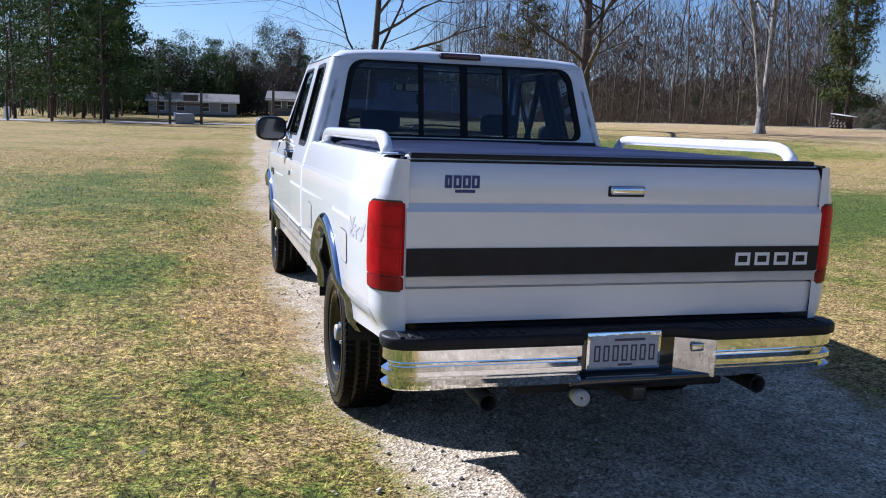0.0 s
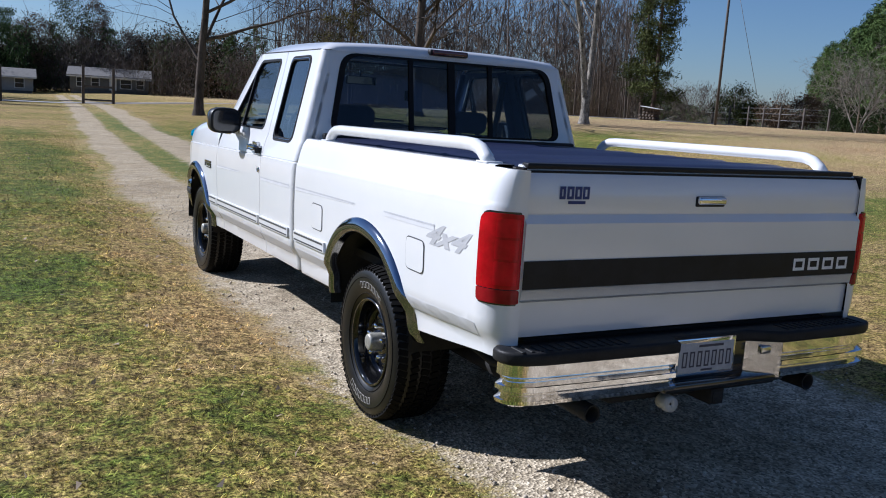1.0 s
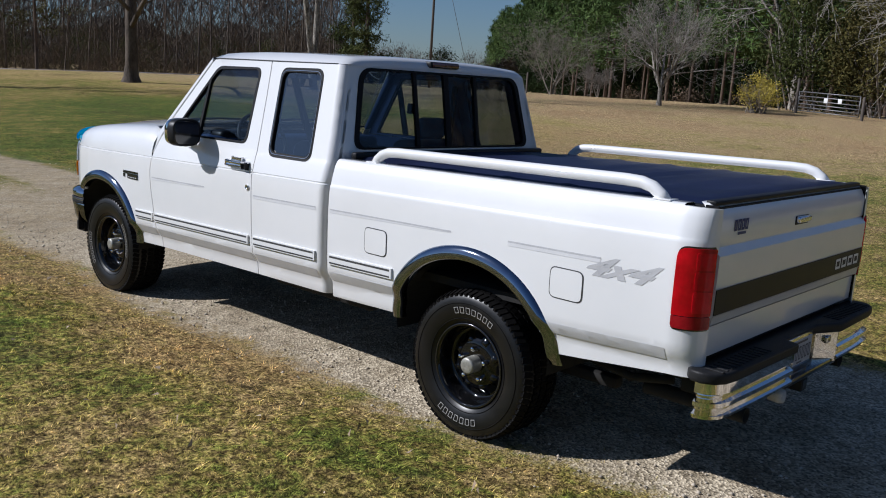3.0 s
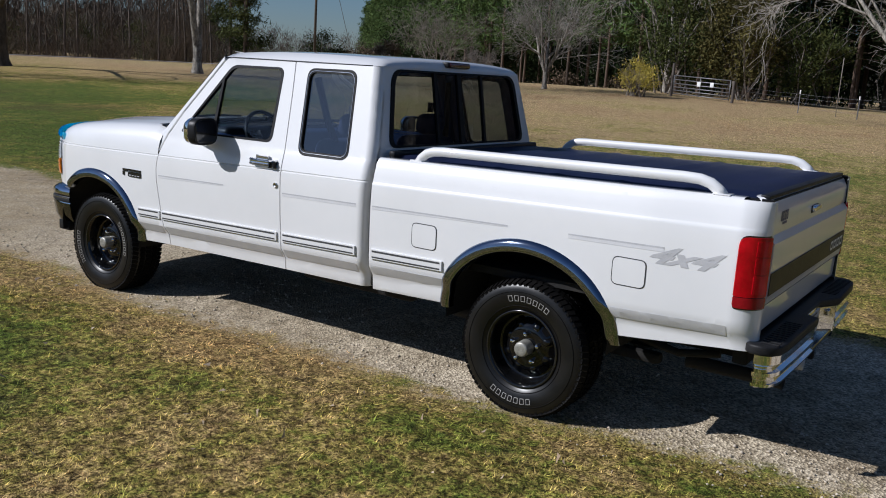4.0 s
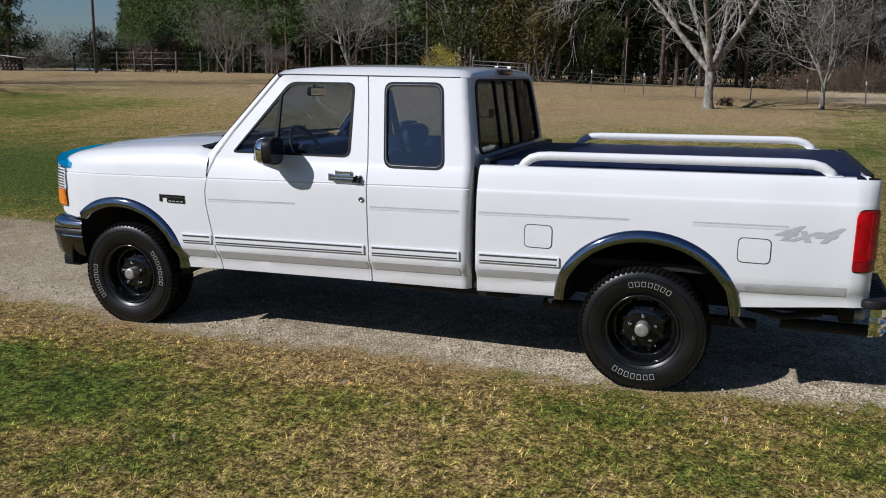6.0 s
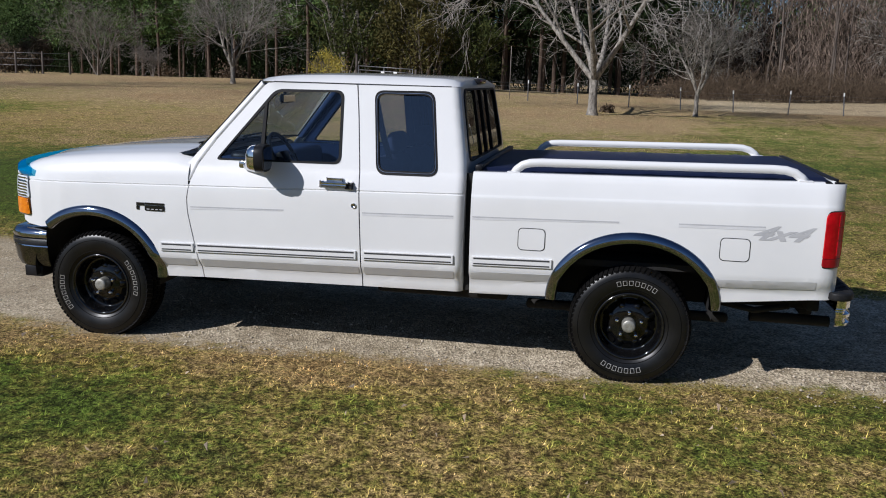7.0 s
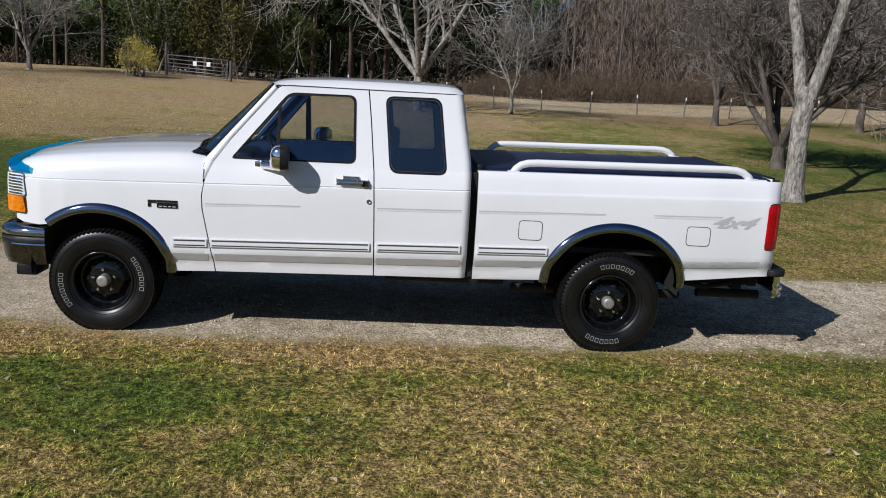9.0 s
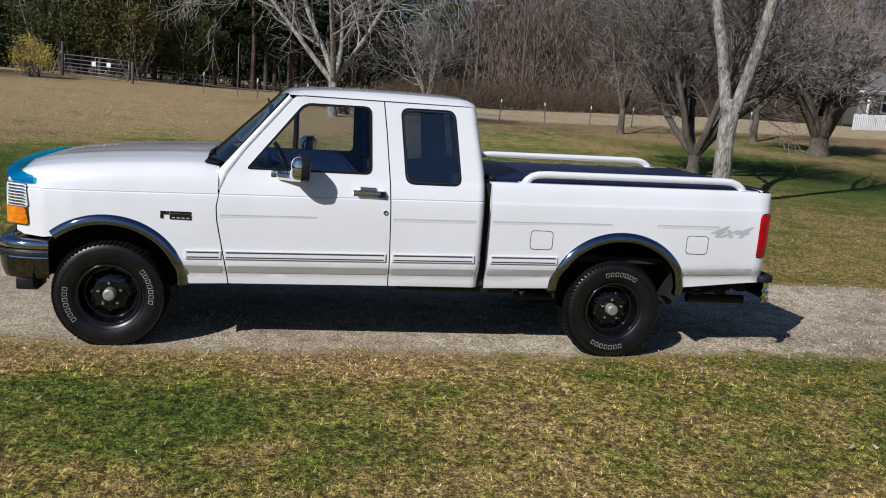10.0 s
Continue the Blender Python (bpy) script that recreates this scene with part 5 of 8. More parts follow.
    part("seal", bend(flat_sheet(shrink(win, -0.006), (shrink(win, 0.030),), steps(-0.8, 0.8, 0.2), steps(1.3, 1.73, 0.1)), back_at(0.006), Vector((0, 0.02, 0))), SEAL, rw)
    part("back_trim", bend(flat_sheet([(-0.84, 0.6), (0.84, 0.6), (0.84, 1.28), (0.74, 1.745), (-0.74, 1.745), (-0.84, 1.28)], (shrink(win, 0.01),), (), (1.3, 1.45, 1.6)), back_at(-0.04)), TRIM_BLUE, panel)
    for x, w in ((-0.272, 0.014), (0.0, 0.022), (0.272, 0.014)):
        part("slider_bar", bend(flat_sheet([(x - w, 1.30), (x + w, 1.30), (x + w, 1.732), (x - w, 1.732)], (), (), steps(1.3, 1.73, 0.1)), back_at(0.004), Vector((0, 0.018, 0))), SEAL, rw)
    part("latch", boxed(-0.292, -0.262, 1.10, 1.13, 1.49, 1.55, 0.004), BLACK_PLASTIC, rw)
    # high brake light
    bl = part("brake_light_housing", boxed(-0.155, 0.105, 1.085, 1.15, 1.766, 1.802, 0.010), BLACK_PLASTIC, root)
    part("brake_light", boxed(-0.140, 0.090, 1.076, 1.10, 1.773, 1.795, 0.004), surface("dark_red_lens", (0.07, 0.008, 0.01), (0.13, 0.014, 0.014), 10, 0.2, coat=0.8), bl)
    # roof
    bm = bmesh.new()
    ys = [1.104, 1.108, 1.125, 1.16, 1.22, 1.35, 1.55, 1.75, 1.95, 2.15, 2.30, 2.38, 2.425, 2.455]
    rows = []
    for i, y in enumerate(ys):
        drop = float(np.interp(y, (1.104, 1.108, 1.125, 1.16, 1.22, 1.5, 1.9, 2.25, 2.38, 2.425, 2.455), (0.070, 0.050, 0.026, 0.012, 0.006, 0.0, 0.0, 0.012, 0.028, 0.044, 0.062)))
        row = []
        for u in [k / 12 for k in range(-12, 13)]:
            au = abs(u)
            tc = min(1.0, max(0.0, (1.158 - y) / 0.055))
            hw = 0.812 - 0.05 * (1 - math.sqrt(max(0.0, 1 - tc * tc))) - 0.028 * max(0, (y - 2.30) / 0.155)
            if au > 0.93:
                t = (au - 0.93) / 0.07
                x, dz = hw - 0.045 + 0.045 * math.sin(t * math.pi / 2), -0.045 * (1 - math.cos(t * math.pi / 2)) - 0.024
            else:
                x, dz = (hw - 0.045) * au / 0.93, -0.024 * (au / 0.93) ** 3
            row.append(bm.verts.new((math.copysign(x, u), y, max(1.822 - drop + dz * (1 if drop < 0.05 else 0.5), 1.750 if au == 1 else 0))))
        rows.append(row)
    for r0, r1 in zip(rows, rows[1:]):
        for k in range(24):
            bm.faces.new((r0[k], r0[k + 1], r1[k + 1], r1[k]))
    bmesh.ops.recalc_face_normals(bm, faces=bm.faces[:])
    part("roof", bm, PAINT, root, angle=50)
    bm = bmesh.new()
    rows = []
    for y in ys[2:-1]:
        rows.append([bm.verts.new((x * 0.78, y, 1.772 - 0.02 * abs(x))) for x in (-1, -0.5, 0, 0.5, 1)])
    for r0, r1 in zip(rows, rows[1:]):
        for k in range(4):
            bm.faces.new((r0[k], r0[k + 1], r1[k + 1], r1[k]))
    part("headliner", bm, TRIM_BLUE, root)
    # drip gutter
    for side in (-1, 1):
        bm = bmesh.new()
        add_tube(bm, [(side * 0.8125, y, 1.7495) for y in (1.16, 1.4, 1.75, 2.1, 2.30)] + [(side * 0.808, 2.36, 1.738)], 0.0035, 6)
        part("drip_seal", bm, DARK_LINE, root)
    # windscreen, flat in the middle and turned in at its edges
    def bow(u, t):
        return 0.8 * (0.085 + 0.125 * t) * (1 - abs(u) ** 4.5)
    bm = bmesh.new()
    rows = []
    for j in range(9):
        t = j / 8
        row = []
        for k in range(-16, 17):
            u = math.sin(k / 16 * math.pi / 2)
            row.append(bm.verts.new((u * (0.792 + 0.118 * t), 2.404 + 0.386 * t + bow(u, t), 1.750 - 0.465 * t)))
        rows.append(row)
    for r0, r1 in zip(rows, rows[1:]):
        for k in range(32):
            bm.faces.new((r0[k], r0[k + 1], r1[k + 1], r1[k]))
    ws = part("windshield", bm, SHIELD, root, "curved windshield glass")
    bm = bmesh.new()
    for loop in ([(u / 8 * 0.792, 2.404 + bow(u / 8, 0), 1.752) for u in range(-8, 9)], [(u / 8 * 0.910, 2.790 + bow(u / 8, 1), 1.288) for u in range(-8, 9)], [(-0.792 - 0.118 * t, 2.406 + 0.386 * t, 1.751 - 0.465 * t) for t in (0, 0.25, 0.5, 0.75, 1)], [(0.792 + 0.118 * t, 2.406 + 0.386 * t, 1.751 - 0.465 * t) for t in (0, 0.25, 0.5, 0.75, 1)]):
        add_tube(bm, loop, 0.007, 6)
    part("seal", bm, SEAL, ws)
    for x in (-0.62, 0.10):
        bm = bmesh.new()
        add_tube(bm, [(x, 2.93, 1.292), (x + 0.05, 2.915, 1.325), (x + 0.20, 2.895, 1.335)], 0.008, 6)
        add_tube(bm, [(x - 0.05, 2.905, 1.325), (x + 0.20, 2.90, 1.335), (x + 0.45, 2.915, 1.325)], 0.007, 6)
        part("wiper", bm, BLACK_PLASTIC, root)
    # floor, firewall, sills
    part("floor_pan", boxed(-0.90, 0.90, 1.04, 2.95, 0.52, 0.56), UNDER, root)
    part("firewall", boxed(-0.86, 0.86, 2.86, 2.90, 0.5, 1.25), UNDER, root)


def interior(root):
    dash = part("dashboard", boxed(-0.84, 0.84, 2.54, 2.82, 1.00, 1.235, 0.05, 3), TRIM_BLUE, root)
    part("instrument_hood", boxed(-0.62, -0.18, 2.56, 2.72, 1.16, 1.275, 0.04, 3), BLACK_PLASTIC, dash)
    m = Matrix.Translation((-0.40, 2.40, 1.225)) @ Matrix.Rotation(radians(-28), 4, "X")
    bm = bmesh.new()
    add_tube(bm, [m @ Vector((0.185 * math.cos(a), 0, 0.185 * math.sin(a))) for a in [2 * math.pi * k / 28 for k in range(29)]], 0.014, 8, False)
    wheel_ob = part("steering_wheel", bm, BLACK_PLASTIC, root)
    bm = bmesh.new()
    add_box(bm, -0.07, 0.07, -0.02, 0.03, -0.06, 0.05, 0.015, 2, m)
    for sx in (-1, 1):
        add_tube(bm, [m @ Vector((sx * 0.05, 0, 0)), m @ Vector((sx * 0.18, 0, 0.01))], 0.012, 6)
    add_tube(bm, [m @ Vector((0, 0, -0.05)), m @ Vector((0, 0, -0.18))], 0.012, 6)
    add_tube(bm, [m @ Vector((0, 0, 0)), (-0.40, 2.64, 1.12)], 0.03, 8)
    part("hub", bm, BLACK_PLASTIC, wheel_ob)
    for x in (-0.42, 0.42):
        st = part("front_seat", boxed(x - 0.30, x + 0.30, 1.72, 2.24, 0.66, 0.88, 0.07, 4), CLOTH, root, "blue cloth front seat")
        mm = Matrix.Translation((x, 1.74, 0.80)) @ Matrix.Rotation(radians(14), 4, "X")
        part("seat_back", boxed(-0.29, 0.29, -0.09, 0.07, 0, 0.50, 0.065, 4, mm), CLOTH, st)
        part("headrest", boxed(-0.135, 0.135, -0.06, 0.05, 0.515, 0.66, 0.05, 4, mm), CLOTH, st)
    bench = part("rear_bench", boxed(-0.70, 0.70, 1.10, 1.46, 0.62, 0.82, 0.06, 3), CLOTH, root, "blue cloth rear bench")
    part("bench_back", boxed(-0.70, 0.70, 1.09, 1.18, 0.80, 1.25, 0.04, 3), CLOTH, bench)
    rm = part("rear_view_mirror", boxed(-0.125, 0.125, 2.52, 2.55, 1.590, 1.655, 0.015, 3), BLACK_PLASTIC, root)
    part("mirror_face", boxed(-0.115, 0.115, 2.516, 2.519, 1.597, 1.648), MIRROR, rm)
    part("stalk", tubed([(0, 2.545, 1.645), (0, 2.56, 1.70)], 0.008, 6), BLACK_PLASTIC, rm)
    for side in (-1, 1):
        # inside faces of the middle and front pillars, and the belts
        bm = bmesh.new()
        add_tube(bm, [(side * (body_w(1.72, z) - 0.055), 1.715 + (z - 1.2) * 0.10, z) for z in (1.22, 1.35, 1.5, 1.62, 1.73)], 0.035, 8)
        part("pillar_trim", bm, TRIM_BLUE, root)
        bm = bmesh.new()
        add_tube(bm, [(side * 0.72, 1.66, 1.66), (side * 0.66, 1.62, 1.40), (side * 0.60, 1.58, 1.22)], 0.022, 4)
        part("seat_belt", bm, SEAL, root)


def on_side(root, name, loop, side, off, m, label="", flange=0.0, du=0.05):
    us, vs = [p[0] for p in loop], [p[1] for p in loop]
    bm = bend(flat_sheet(loop, (), steps(min(us), max(us), du), steps(min(vs), max(vs), 0.03)), side_at(side, off), Vector((-side * flange, 0, 0)) if flange else None)
    return part(name, bm, m, root, label)


def side_trim(root, side):
    for y0, y1 in ((2.805, 3.035), (1.705, 2.782), (1.085, 1.660), (0.482, 0.968)):
        def bar(q0, q1, in0=0.0):
            n = max(2, int((y1 - y0) / 0.1))
            ys = [y0 + in0 + (y1 - y0 - 2 * in0) * k / n for k in range(n + 1)]
            return [(y, zr(q0, y)) for y in ys] + [(y, zr(q1, y)) for y in ys[::-1]]
        mo = on_side(root, "side_moulding", bar(0.684, 0.738), side, 0.011, PAINT, "white rub strip with dark lines", 0.012)
        on_side(mo, "dark_line", bar(0.722, 0.732, 0.012), side, 0.0125, DARK_LINE)
        on_side(mo, "dark_line", bar(0.690, 0.698, 0.012), side, 0.0125, DARK_LINE)
    # shade of the turned-in lower body, painted on as a pale grey band
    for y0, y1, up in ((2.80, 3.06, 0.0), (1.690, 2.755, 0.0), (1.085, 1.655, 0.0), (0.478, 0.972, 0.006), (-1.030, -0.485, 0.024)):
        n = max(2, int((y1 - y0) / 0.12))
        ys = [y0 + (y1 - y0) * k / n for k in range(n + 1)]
        on_side(root, "painted_shade_band", [(y, zr(0.582 + up - 0.012 * min(y, 0), y)) for y in ys] + [(y, zr(0.634 + up - 0.012 * min(y, 0), y)) for y in ys[::-1]], side, 0.0016, PALE_TAPE_AND_SHADE)
    # faded tape stripes: a crisp upper line over a paler band, tapering out
    for y0, y1, q, h in ((2.815, 2.18, 0.966, 0.017), (1.665, 1.09, 0.966, 0.018), (0.972, 0.10, 0.966, 0.019), (-0.24, -0.72, 0.966, 0.021)):
        end_h = h if y0 < 0 or y1 > 0.9 and y0 < 2 else 0.004
        n = 6
        ys = [y0 + (y1 - y0) * k / n for k in range(n + 1)]
        on_side(root, "tape_stripe", [(y, zr(q, y) + h - 0.007) for y in ys] + [(y, zr(q, y) + h) for y in ys[::-1]], side, 0.0014, GREY_TAPE)
        on_side(root, "tape_stripe", [(y, zr(q, y) + h - 0.0075 - (h + (end_h - h) * k / n) * 0.75) for k, y in enumerate(ys)] + [(y, zr(q, y) + h - 0.0075) for y in ys[::-1]], side, 0.0012, PALE_TAPE_AND_SHADE)


def lettering(root, text, side, y0, y1, z0, z1, m, name, shear=0.35):
    """Words laid on the body side, reading from nose to tail on the driver's side."""
    cu = bpy.data.curves.new(name, "FONT")
    cu.body, cu.shear, cu.resolution_u, cu.offset = text, shear, 3, 0.035
    tmp = bpy.data.objects.new(name, cu)
    scene.collection.objects.link(tmp)
    me = bpy.data.meshes.new_from_object(tmp.evaluated_get(bpy.context.evaluated_depsgraph_get()))
    bpy.data.objects.remove(tmp)
    bm = bmesh.new()
    bm.from_mesh(me)
    xs, zs = [v.co.x for v in bm.verts], [v.co.y for v in bm.verts]
    x0, x1, v0, v1 = min(xs), max(xs), min(zs), max(zs)
    f = side_at(side, 0.0016)
    for v in bm.verts:
        u, w = (v.co.x - x0) / (x1 - x0), (v.co.y - v0) / (v1 - v0)
        v.co = f(y0 + (y1 - y0) * (u if side < 0 else 1 - u), z0 + (z1 - z0) * w)
    return part(name, bm, m, root)


def ring_mark(bm, cx, cz, w, h, t, to):
    """A small hollow oblong, laid down by to(x, z)."""
    o = [(cx - w / 2, cz - h / 2), (cx + w / 2, cz - h / 2), (cx + w / 2, cz + h / 2), (cx - w / 2, cz + h / 2)]
    i = [(cx - w / 2 + t, cz - h / 2 + t), (cx + w / 2 - t, cz - h / 2 + t), (cx + w / 2 - t, cz + h / 2 - t), (cx - w / 2 + t, cz + h / 2 - t)]
    ov, iv = [bm.verts.new(to(*p)) for p in o], [bm.verts.new(to(*p)) for p in i]
    for k in range(4):
        bm.faces.new((ov[k], ov[(k + 1) % 4], iv[(k + 1) % 4], iv[k]))


GATE_Z = (0.678, 0.806, 0.816, 0.846, 0.858, 1.092, 1.122, 1.130, 1.222, 1.262, 1.284, 1.292)
GATE_Y = (-1.138, -1.142, -1.154, -1.158, -1.164, -1.166, -1.142, -1.146, -1.145, -1.124, -1.104, -1.085)


def gate_at(off=0.0):
    return lambda u, v: Vector((u, float(np.interp(v, GATE_Z, GATE_Y)) - off, v))


def gate_patch(root, name, loop, off, m, label="", flange=0.0):
    vs = [p[1] for p in loop]
    cv = [z for z in GATE_Z if min(vs) < z < max(vs)]
    return part(name, bend(flat_sheet(loop, (), (), cv), gate_at(off), Vector((0, flange, 0)) if flange else None), m, root, label)


def tailgate(root):
    W = 0.869
    g = gate_patch(root, "tailgate", rounded([(-W, 0.678), (W, 0.678), (W, 1.292), (-W, 1.292)], [0.01, 0.01, 0.03, 0.03]), 0.0, PAINT, "white steel tailgate", 0.03)
    part("gate_inside", boxed(-W + 0.005, W - 0.005, -1.12, -1.09, 0.68, 1.275), UNDER, g)
    gate_patch(g, "black_band", [(-W + 0.002, 0.858), (W - 0.002, 0.858), (W - 0.002, 0.960), (-W + 0.002, 0.960)], 0.004, BLACK_PLASTIC, "matt black applique band", 0.003)
    gate_patch(g, "silver_band", [(-W + 0.002, 0.818), (W - 0.002, 0.818), (W - 0.002, 0.856), (-W + 0.002, 0.856)], 0.004, SILVER, "", 0.003)
    gate_patch(g, "bright_edge", [(-W + 0.002, 0.808), (W - 0.002, 0.808), (W - 0.002, 0.816), (-W + 0.002, 0.816)], 0.007, CHROME_DULL, "", 0.006)
    bm = bmesh.new()
    for cx in (0.515, 0.604, 0.694, 0.783):
        ring_mark(bm, cx, 0.909, 0.068, 0.052, 0.013, lambda x, z: Vector((x, -1.1695, z)))
    part("maker_mark", bm, WHITE_MARK, g)
    bm = bmesh.new()
    for cx, w in ((-0.714, 0.026), (-0.680, 0.030), (-0.645, 0.030), (-0.611, 0.030)):
        ring_mark(bm, cx, 1.200, w, 0.046, 0.0105, lambda x, z: Vector((x, -1.1475, z)))
    add_box(bm, -0.688, -0.612, -1.1480, -1.1470, 1.160, 1.171)
    part("sticker", bm, NAVY_MARK, g)
    # black strips set in the tailgate's side gaps to stand for their shade
    for sx in (-1, 1):
        part("gap_dark_strip", boxed(*sorted((sx * 0.8680, sx * 0.8815)), -1.142, -1.09, 0.682, 1.285), SEAL, g)
    rec = part("handle_recess", boxed(-0.082, 0.072, -1.150, -1.12, 1.150, 1.192, 0.006), BLACK_PLASTIC, g)
    part("handle", boxed(-0.076, 0.066, -1.167, -1.14, 1.160, 1.190, 0.009, 3), CHROME, rec, "chrome lift handle")


def tail_light(root, side):
    end = CORNER - CORNER_LEN + 0.004
    z0, z1, u0 = 0.806, 1.124, -1.046
    def lens(a, b, m, name, parent, off=0.007):
        loop = rounded([(u0, a), (end, a), (end, b), (u0, b)], [0.016 if a < z0 + 0.02 else 0.004, 0.004, 0.012, 0.040 if b > z1 - 0.02 else 0.004], 4)
        return part(name, bend(flat_sheet(loop, (), steps(end, u0, 0.012), steps(a, b, 0.04)), side_at(side, off), Vector((-side * 0.02, 0.012, 0))), m, parent)
    base = lens(z0 - 0.007, z1 + 0.007, BLACK_GLOSS, "tail_light", root, 0.001)
    lens(z0 + 0.052, z1, RED_LENS, "lens", base)
    lens(z0, z0 + 0.049, PINK_LENS, "reverse_lens", base)
    for a, b in ((z0 + 0.066, z0 + 0.150), (z0 + 0.158, z0 + 0.228), (z0 + 0.236, z1 - 0.016)):
        loop = rounded([(-1.118, a), (end + 0.008, a), (end + 0.008, b), (-1.118, b)], 0.006, 2)
        part("lamp_cell", bend(flat_sheet(loop, (), steps(end, -1.118, 0.02), steps(a, b, 0.03)), side_at(side, 0.0095), Vector((-side * 0.003, 0.003, 0))), CELL_RED, base)


def rear_bumper(root):
    prof = ((0.614, -0.012), (0.608, 0.0), (0.564, 0.001), (0.554, -0.015), (0.543, -0.018), (0.528, 0.004), (0.511, 0.005), (0.502, -0.013), (0.492, -0.015), (0.478, 0.007), (0.463, 0.002), (0.453, -0.016))
    def face(path, name):
        path = [Vector((x, y)) for x, y in path]
        bm = bmesh.new()
        rows = []
        for i, p in enumerate(path):
            d = (path[min(i + 1, len(path) - 1)] - path[max(i - 1, 0)]).normalized()
            nrm = Vector((d.y, -d.x))
            rows.append([bm.verts.new((p.x + nrm.x * o, p.y + nrm.y * o, z)) for z, o in prof])
        for r0, r1 in zip(rows, rows[1:]):
            for k in range(len(prof) - 1):
                bm.faces.new((r0[k], r0[k + 1], r1[k + 1], r1[k]))
        bmesh.ops.recalc_face_normals(bm, faces=bm.faces[:])
        bmesh.ops.solidify(bm, geom=bm.faces[:], thickness=0.004)
        return part(name, bm, CHROME, root, "ribbed chrome bumper face")
    left = [(-0.942, -1.160), (-0.943, -1.178), (-0.938, -1.202), (-0.920, -1.226), (-0.885, -1.245), (-0.83, -1.256), (-0.6, -1.262), (-0.4, -1.265), (-0.206, -1.266)]
    right = [(0.366, -1.266), (0.5, -1.265), (0.7, -1.262), (0.83, -1.256), (0.885, -1.245), (0.920, -1.226), (0.938, -1.202), (0.943, -1.178), (0.942, -1.160)]
    face(left, "bumper_face")
    face(right, "bumper_face")
    # recess round the plate
    for x0, x1, y0, y1 in ((-0.206, -0.186, -1.264, -1.205), (0.366, 0.215, -1.264, -1.205)):
        bm = bmesh.new()
        vs = [bm.verts.new(p) for p in ((x0, y0, 0.604), (x0, y0, 0.456), (x1, y1, 0.466), (x1, y1, 0.640 if x0 > 0 else 0.604))]
        bm.faces.new(vs)
        bmesh.ops.solidify(bm, geom=bm.faces[:], thickness=0.004)
        part("bumper_return", bm, CHROME, root)
    part("plate_pocket", boxed(-0.186, 0.215, -1.208, -1.195, 0.452, 0.65, 0.003), BLACK_GLOSS, root)
    part("lower_bar", boxed(-0.24, 0.40, -1.258, -1.15, 0.440, 0.472, 0.008), BLACK_GLOSS, root)
    hb = part("light_bezel", boxed(0.270, 0.325, -1.248, -1.228, 0.556, 0.592, 0.008, 3, None), CHROME_DULL, root)
    # step pad on top
    outl = [(-0.925, -1.115), (-0.952, -1.140), (-0.955, -1.19), (-0.932, -1.235), (-0.88, -1.262), (-0.80, -1.272), (-0.206, -1.280), (-0.18, -1.212), (0.21, -1.212), (0.36, -1.280), (0.80, -1.272), (0.88, -1.262), (0.932, -1.235), (0.955, -1.19), (0.952, -1.140), (0.925, -1.115)]
    bm = flat_sheet(outl)
    bend(bm, lambda u, v: Vector((u, v, 0.654)))
    r = bmesh.ops.extrude_face_region(bm, geom=bm.faces[:])
    bmesh.ops.translate(bm, vec=(0, 0, -0.048), verts=[g for g in r["geom"] if isinstance(g, bmesh.types.BMVert)])
    bmesh.ops.recalc_face_normals(bm, faces=bm.faces[:])
    es = [e for e in bm.edges if len(e.link_faces) == 2 and e.calc_face_angle(0) > 1.0 and abs(e.verts[0].co.z - e.verts[1].co.z) < 1e-4]
    bmesh.ops.bevel(bm, geom=es, offset=0.012, segments=3, profile=0.5, affect="EDGES")
    pad = part("step_pad", bm, STEP_PAD, root, "black rubber bumper step pad", 50)
    for x0 in (-0.90, 0.40):
        bm = bmesh.new()
        for k in range(13):
            add_box(bm, x0 + k * 0.038, x0 + k * 0.038 + 0.016, -1.25, -1.17, 0.652, 0.658, 0.002, 1)
        part("tread_ribs", bm, STEP_PAD, pad)
    # number plate, its frame and bars for the writing
    pf = part("plate_frame", boxed(-0.163, 0.153, -1.216, -1.204, 0.486, 0.640, 0.006), CHROME, root)
    pl = part("number_plate", boxed(-0.150, 0.140, -1.2185, -1.214, 0.500, 0.622, 0.002, 1), PLATE, pf)
    bm = bmesh.new()
    for k in range(7):
        ring_mark(bm, -0.120 + k * 0.0385, 0.556, 0.026, 0.064, 0.007, lambda x, z: Vector((x, -1.2195, z)))
    add_box(bm, -0.05, 0.08, -1.2194, -1.2186, 0.603, 0.613)
    add_box(bm, -0.03, 0.03, -1.2194, -1.2186, 0.506, 0.514)
    part("plate_marking", bm, PLATE_INK, pl)
    # hitch, wiring plug, exhaust tips
    ht = part("hitch_receiver", boxed(0.02, 0.09, -1.24, -0.95, 0.365, 0.430, 0.004), UNDER, root)
    part("receiver_hole", boxed(0.03, 0.08, -1.2425, -1.239, 0.375, 0.420), BLACK_GLOSS, ht)
    part("hitch_bar", boxed(-0.42, 0.48, -1.15, -1.07, 0.385, 0.435, 0.01), UNDER, root)
    part("trailer_plug", lathed([(-1.225, 0.005), (-1.235, 0.030), (-1.215, 0.034), (-1.17, 0.030), (-1.16, 0.005)], 16, "y", (-0.175, 0, 0.385)), surface("grey_cap", (0.40, 0.40, 0.38), (0.55, 0.55, 0.52), 20, 0.6, bump=0.2), root)
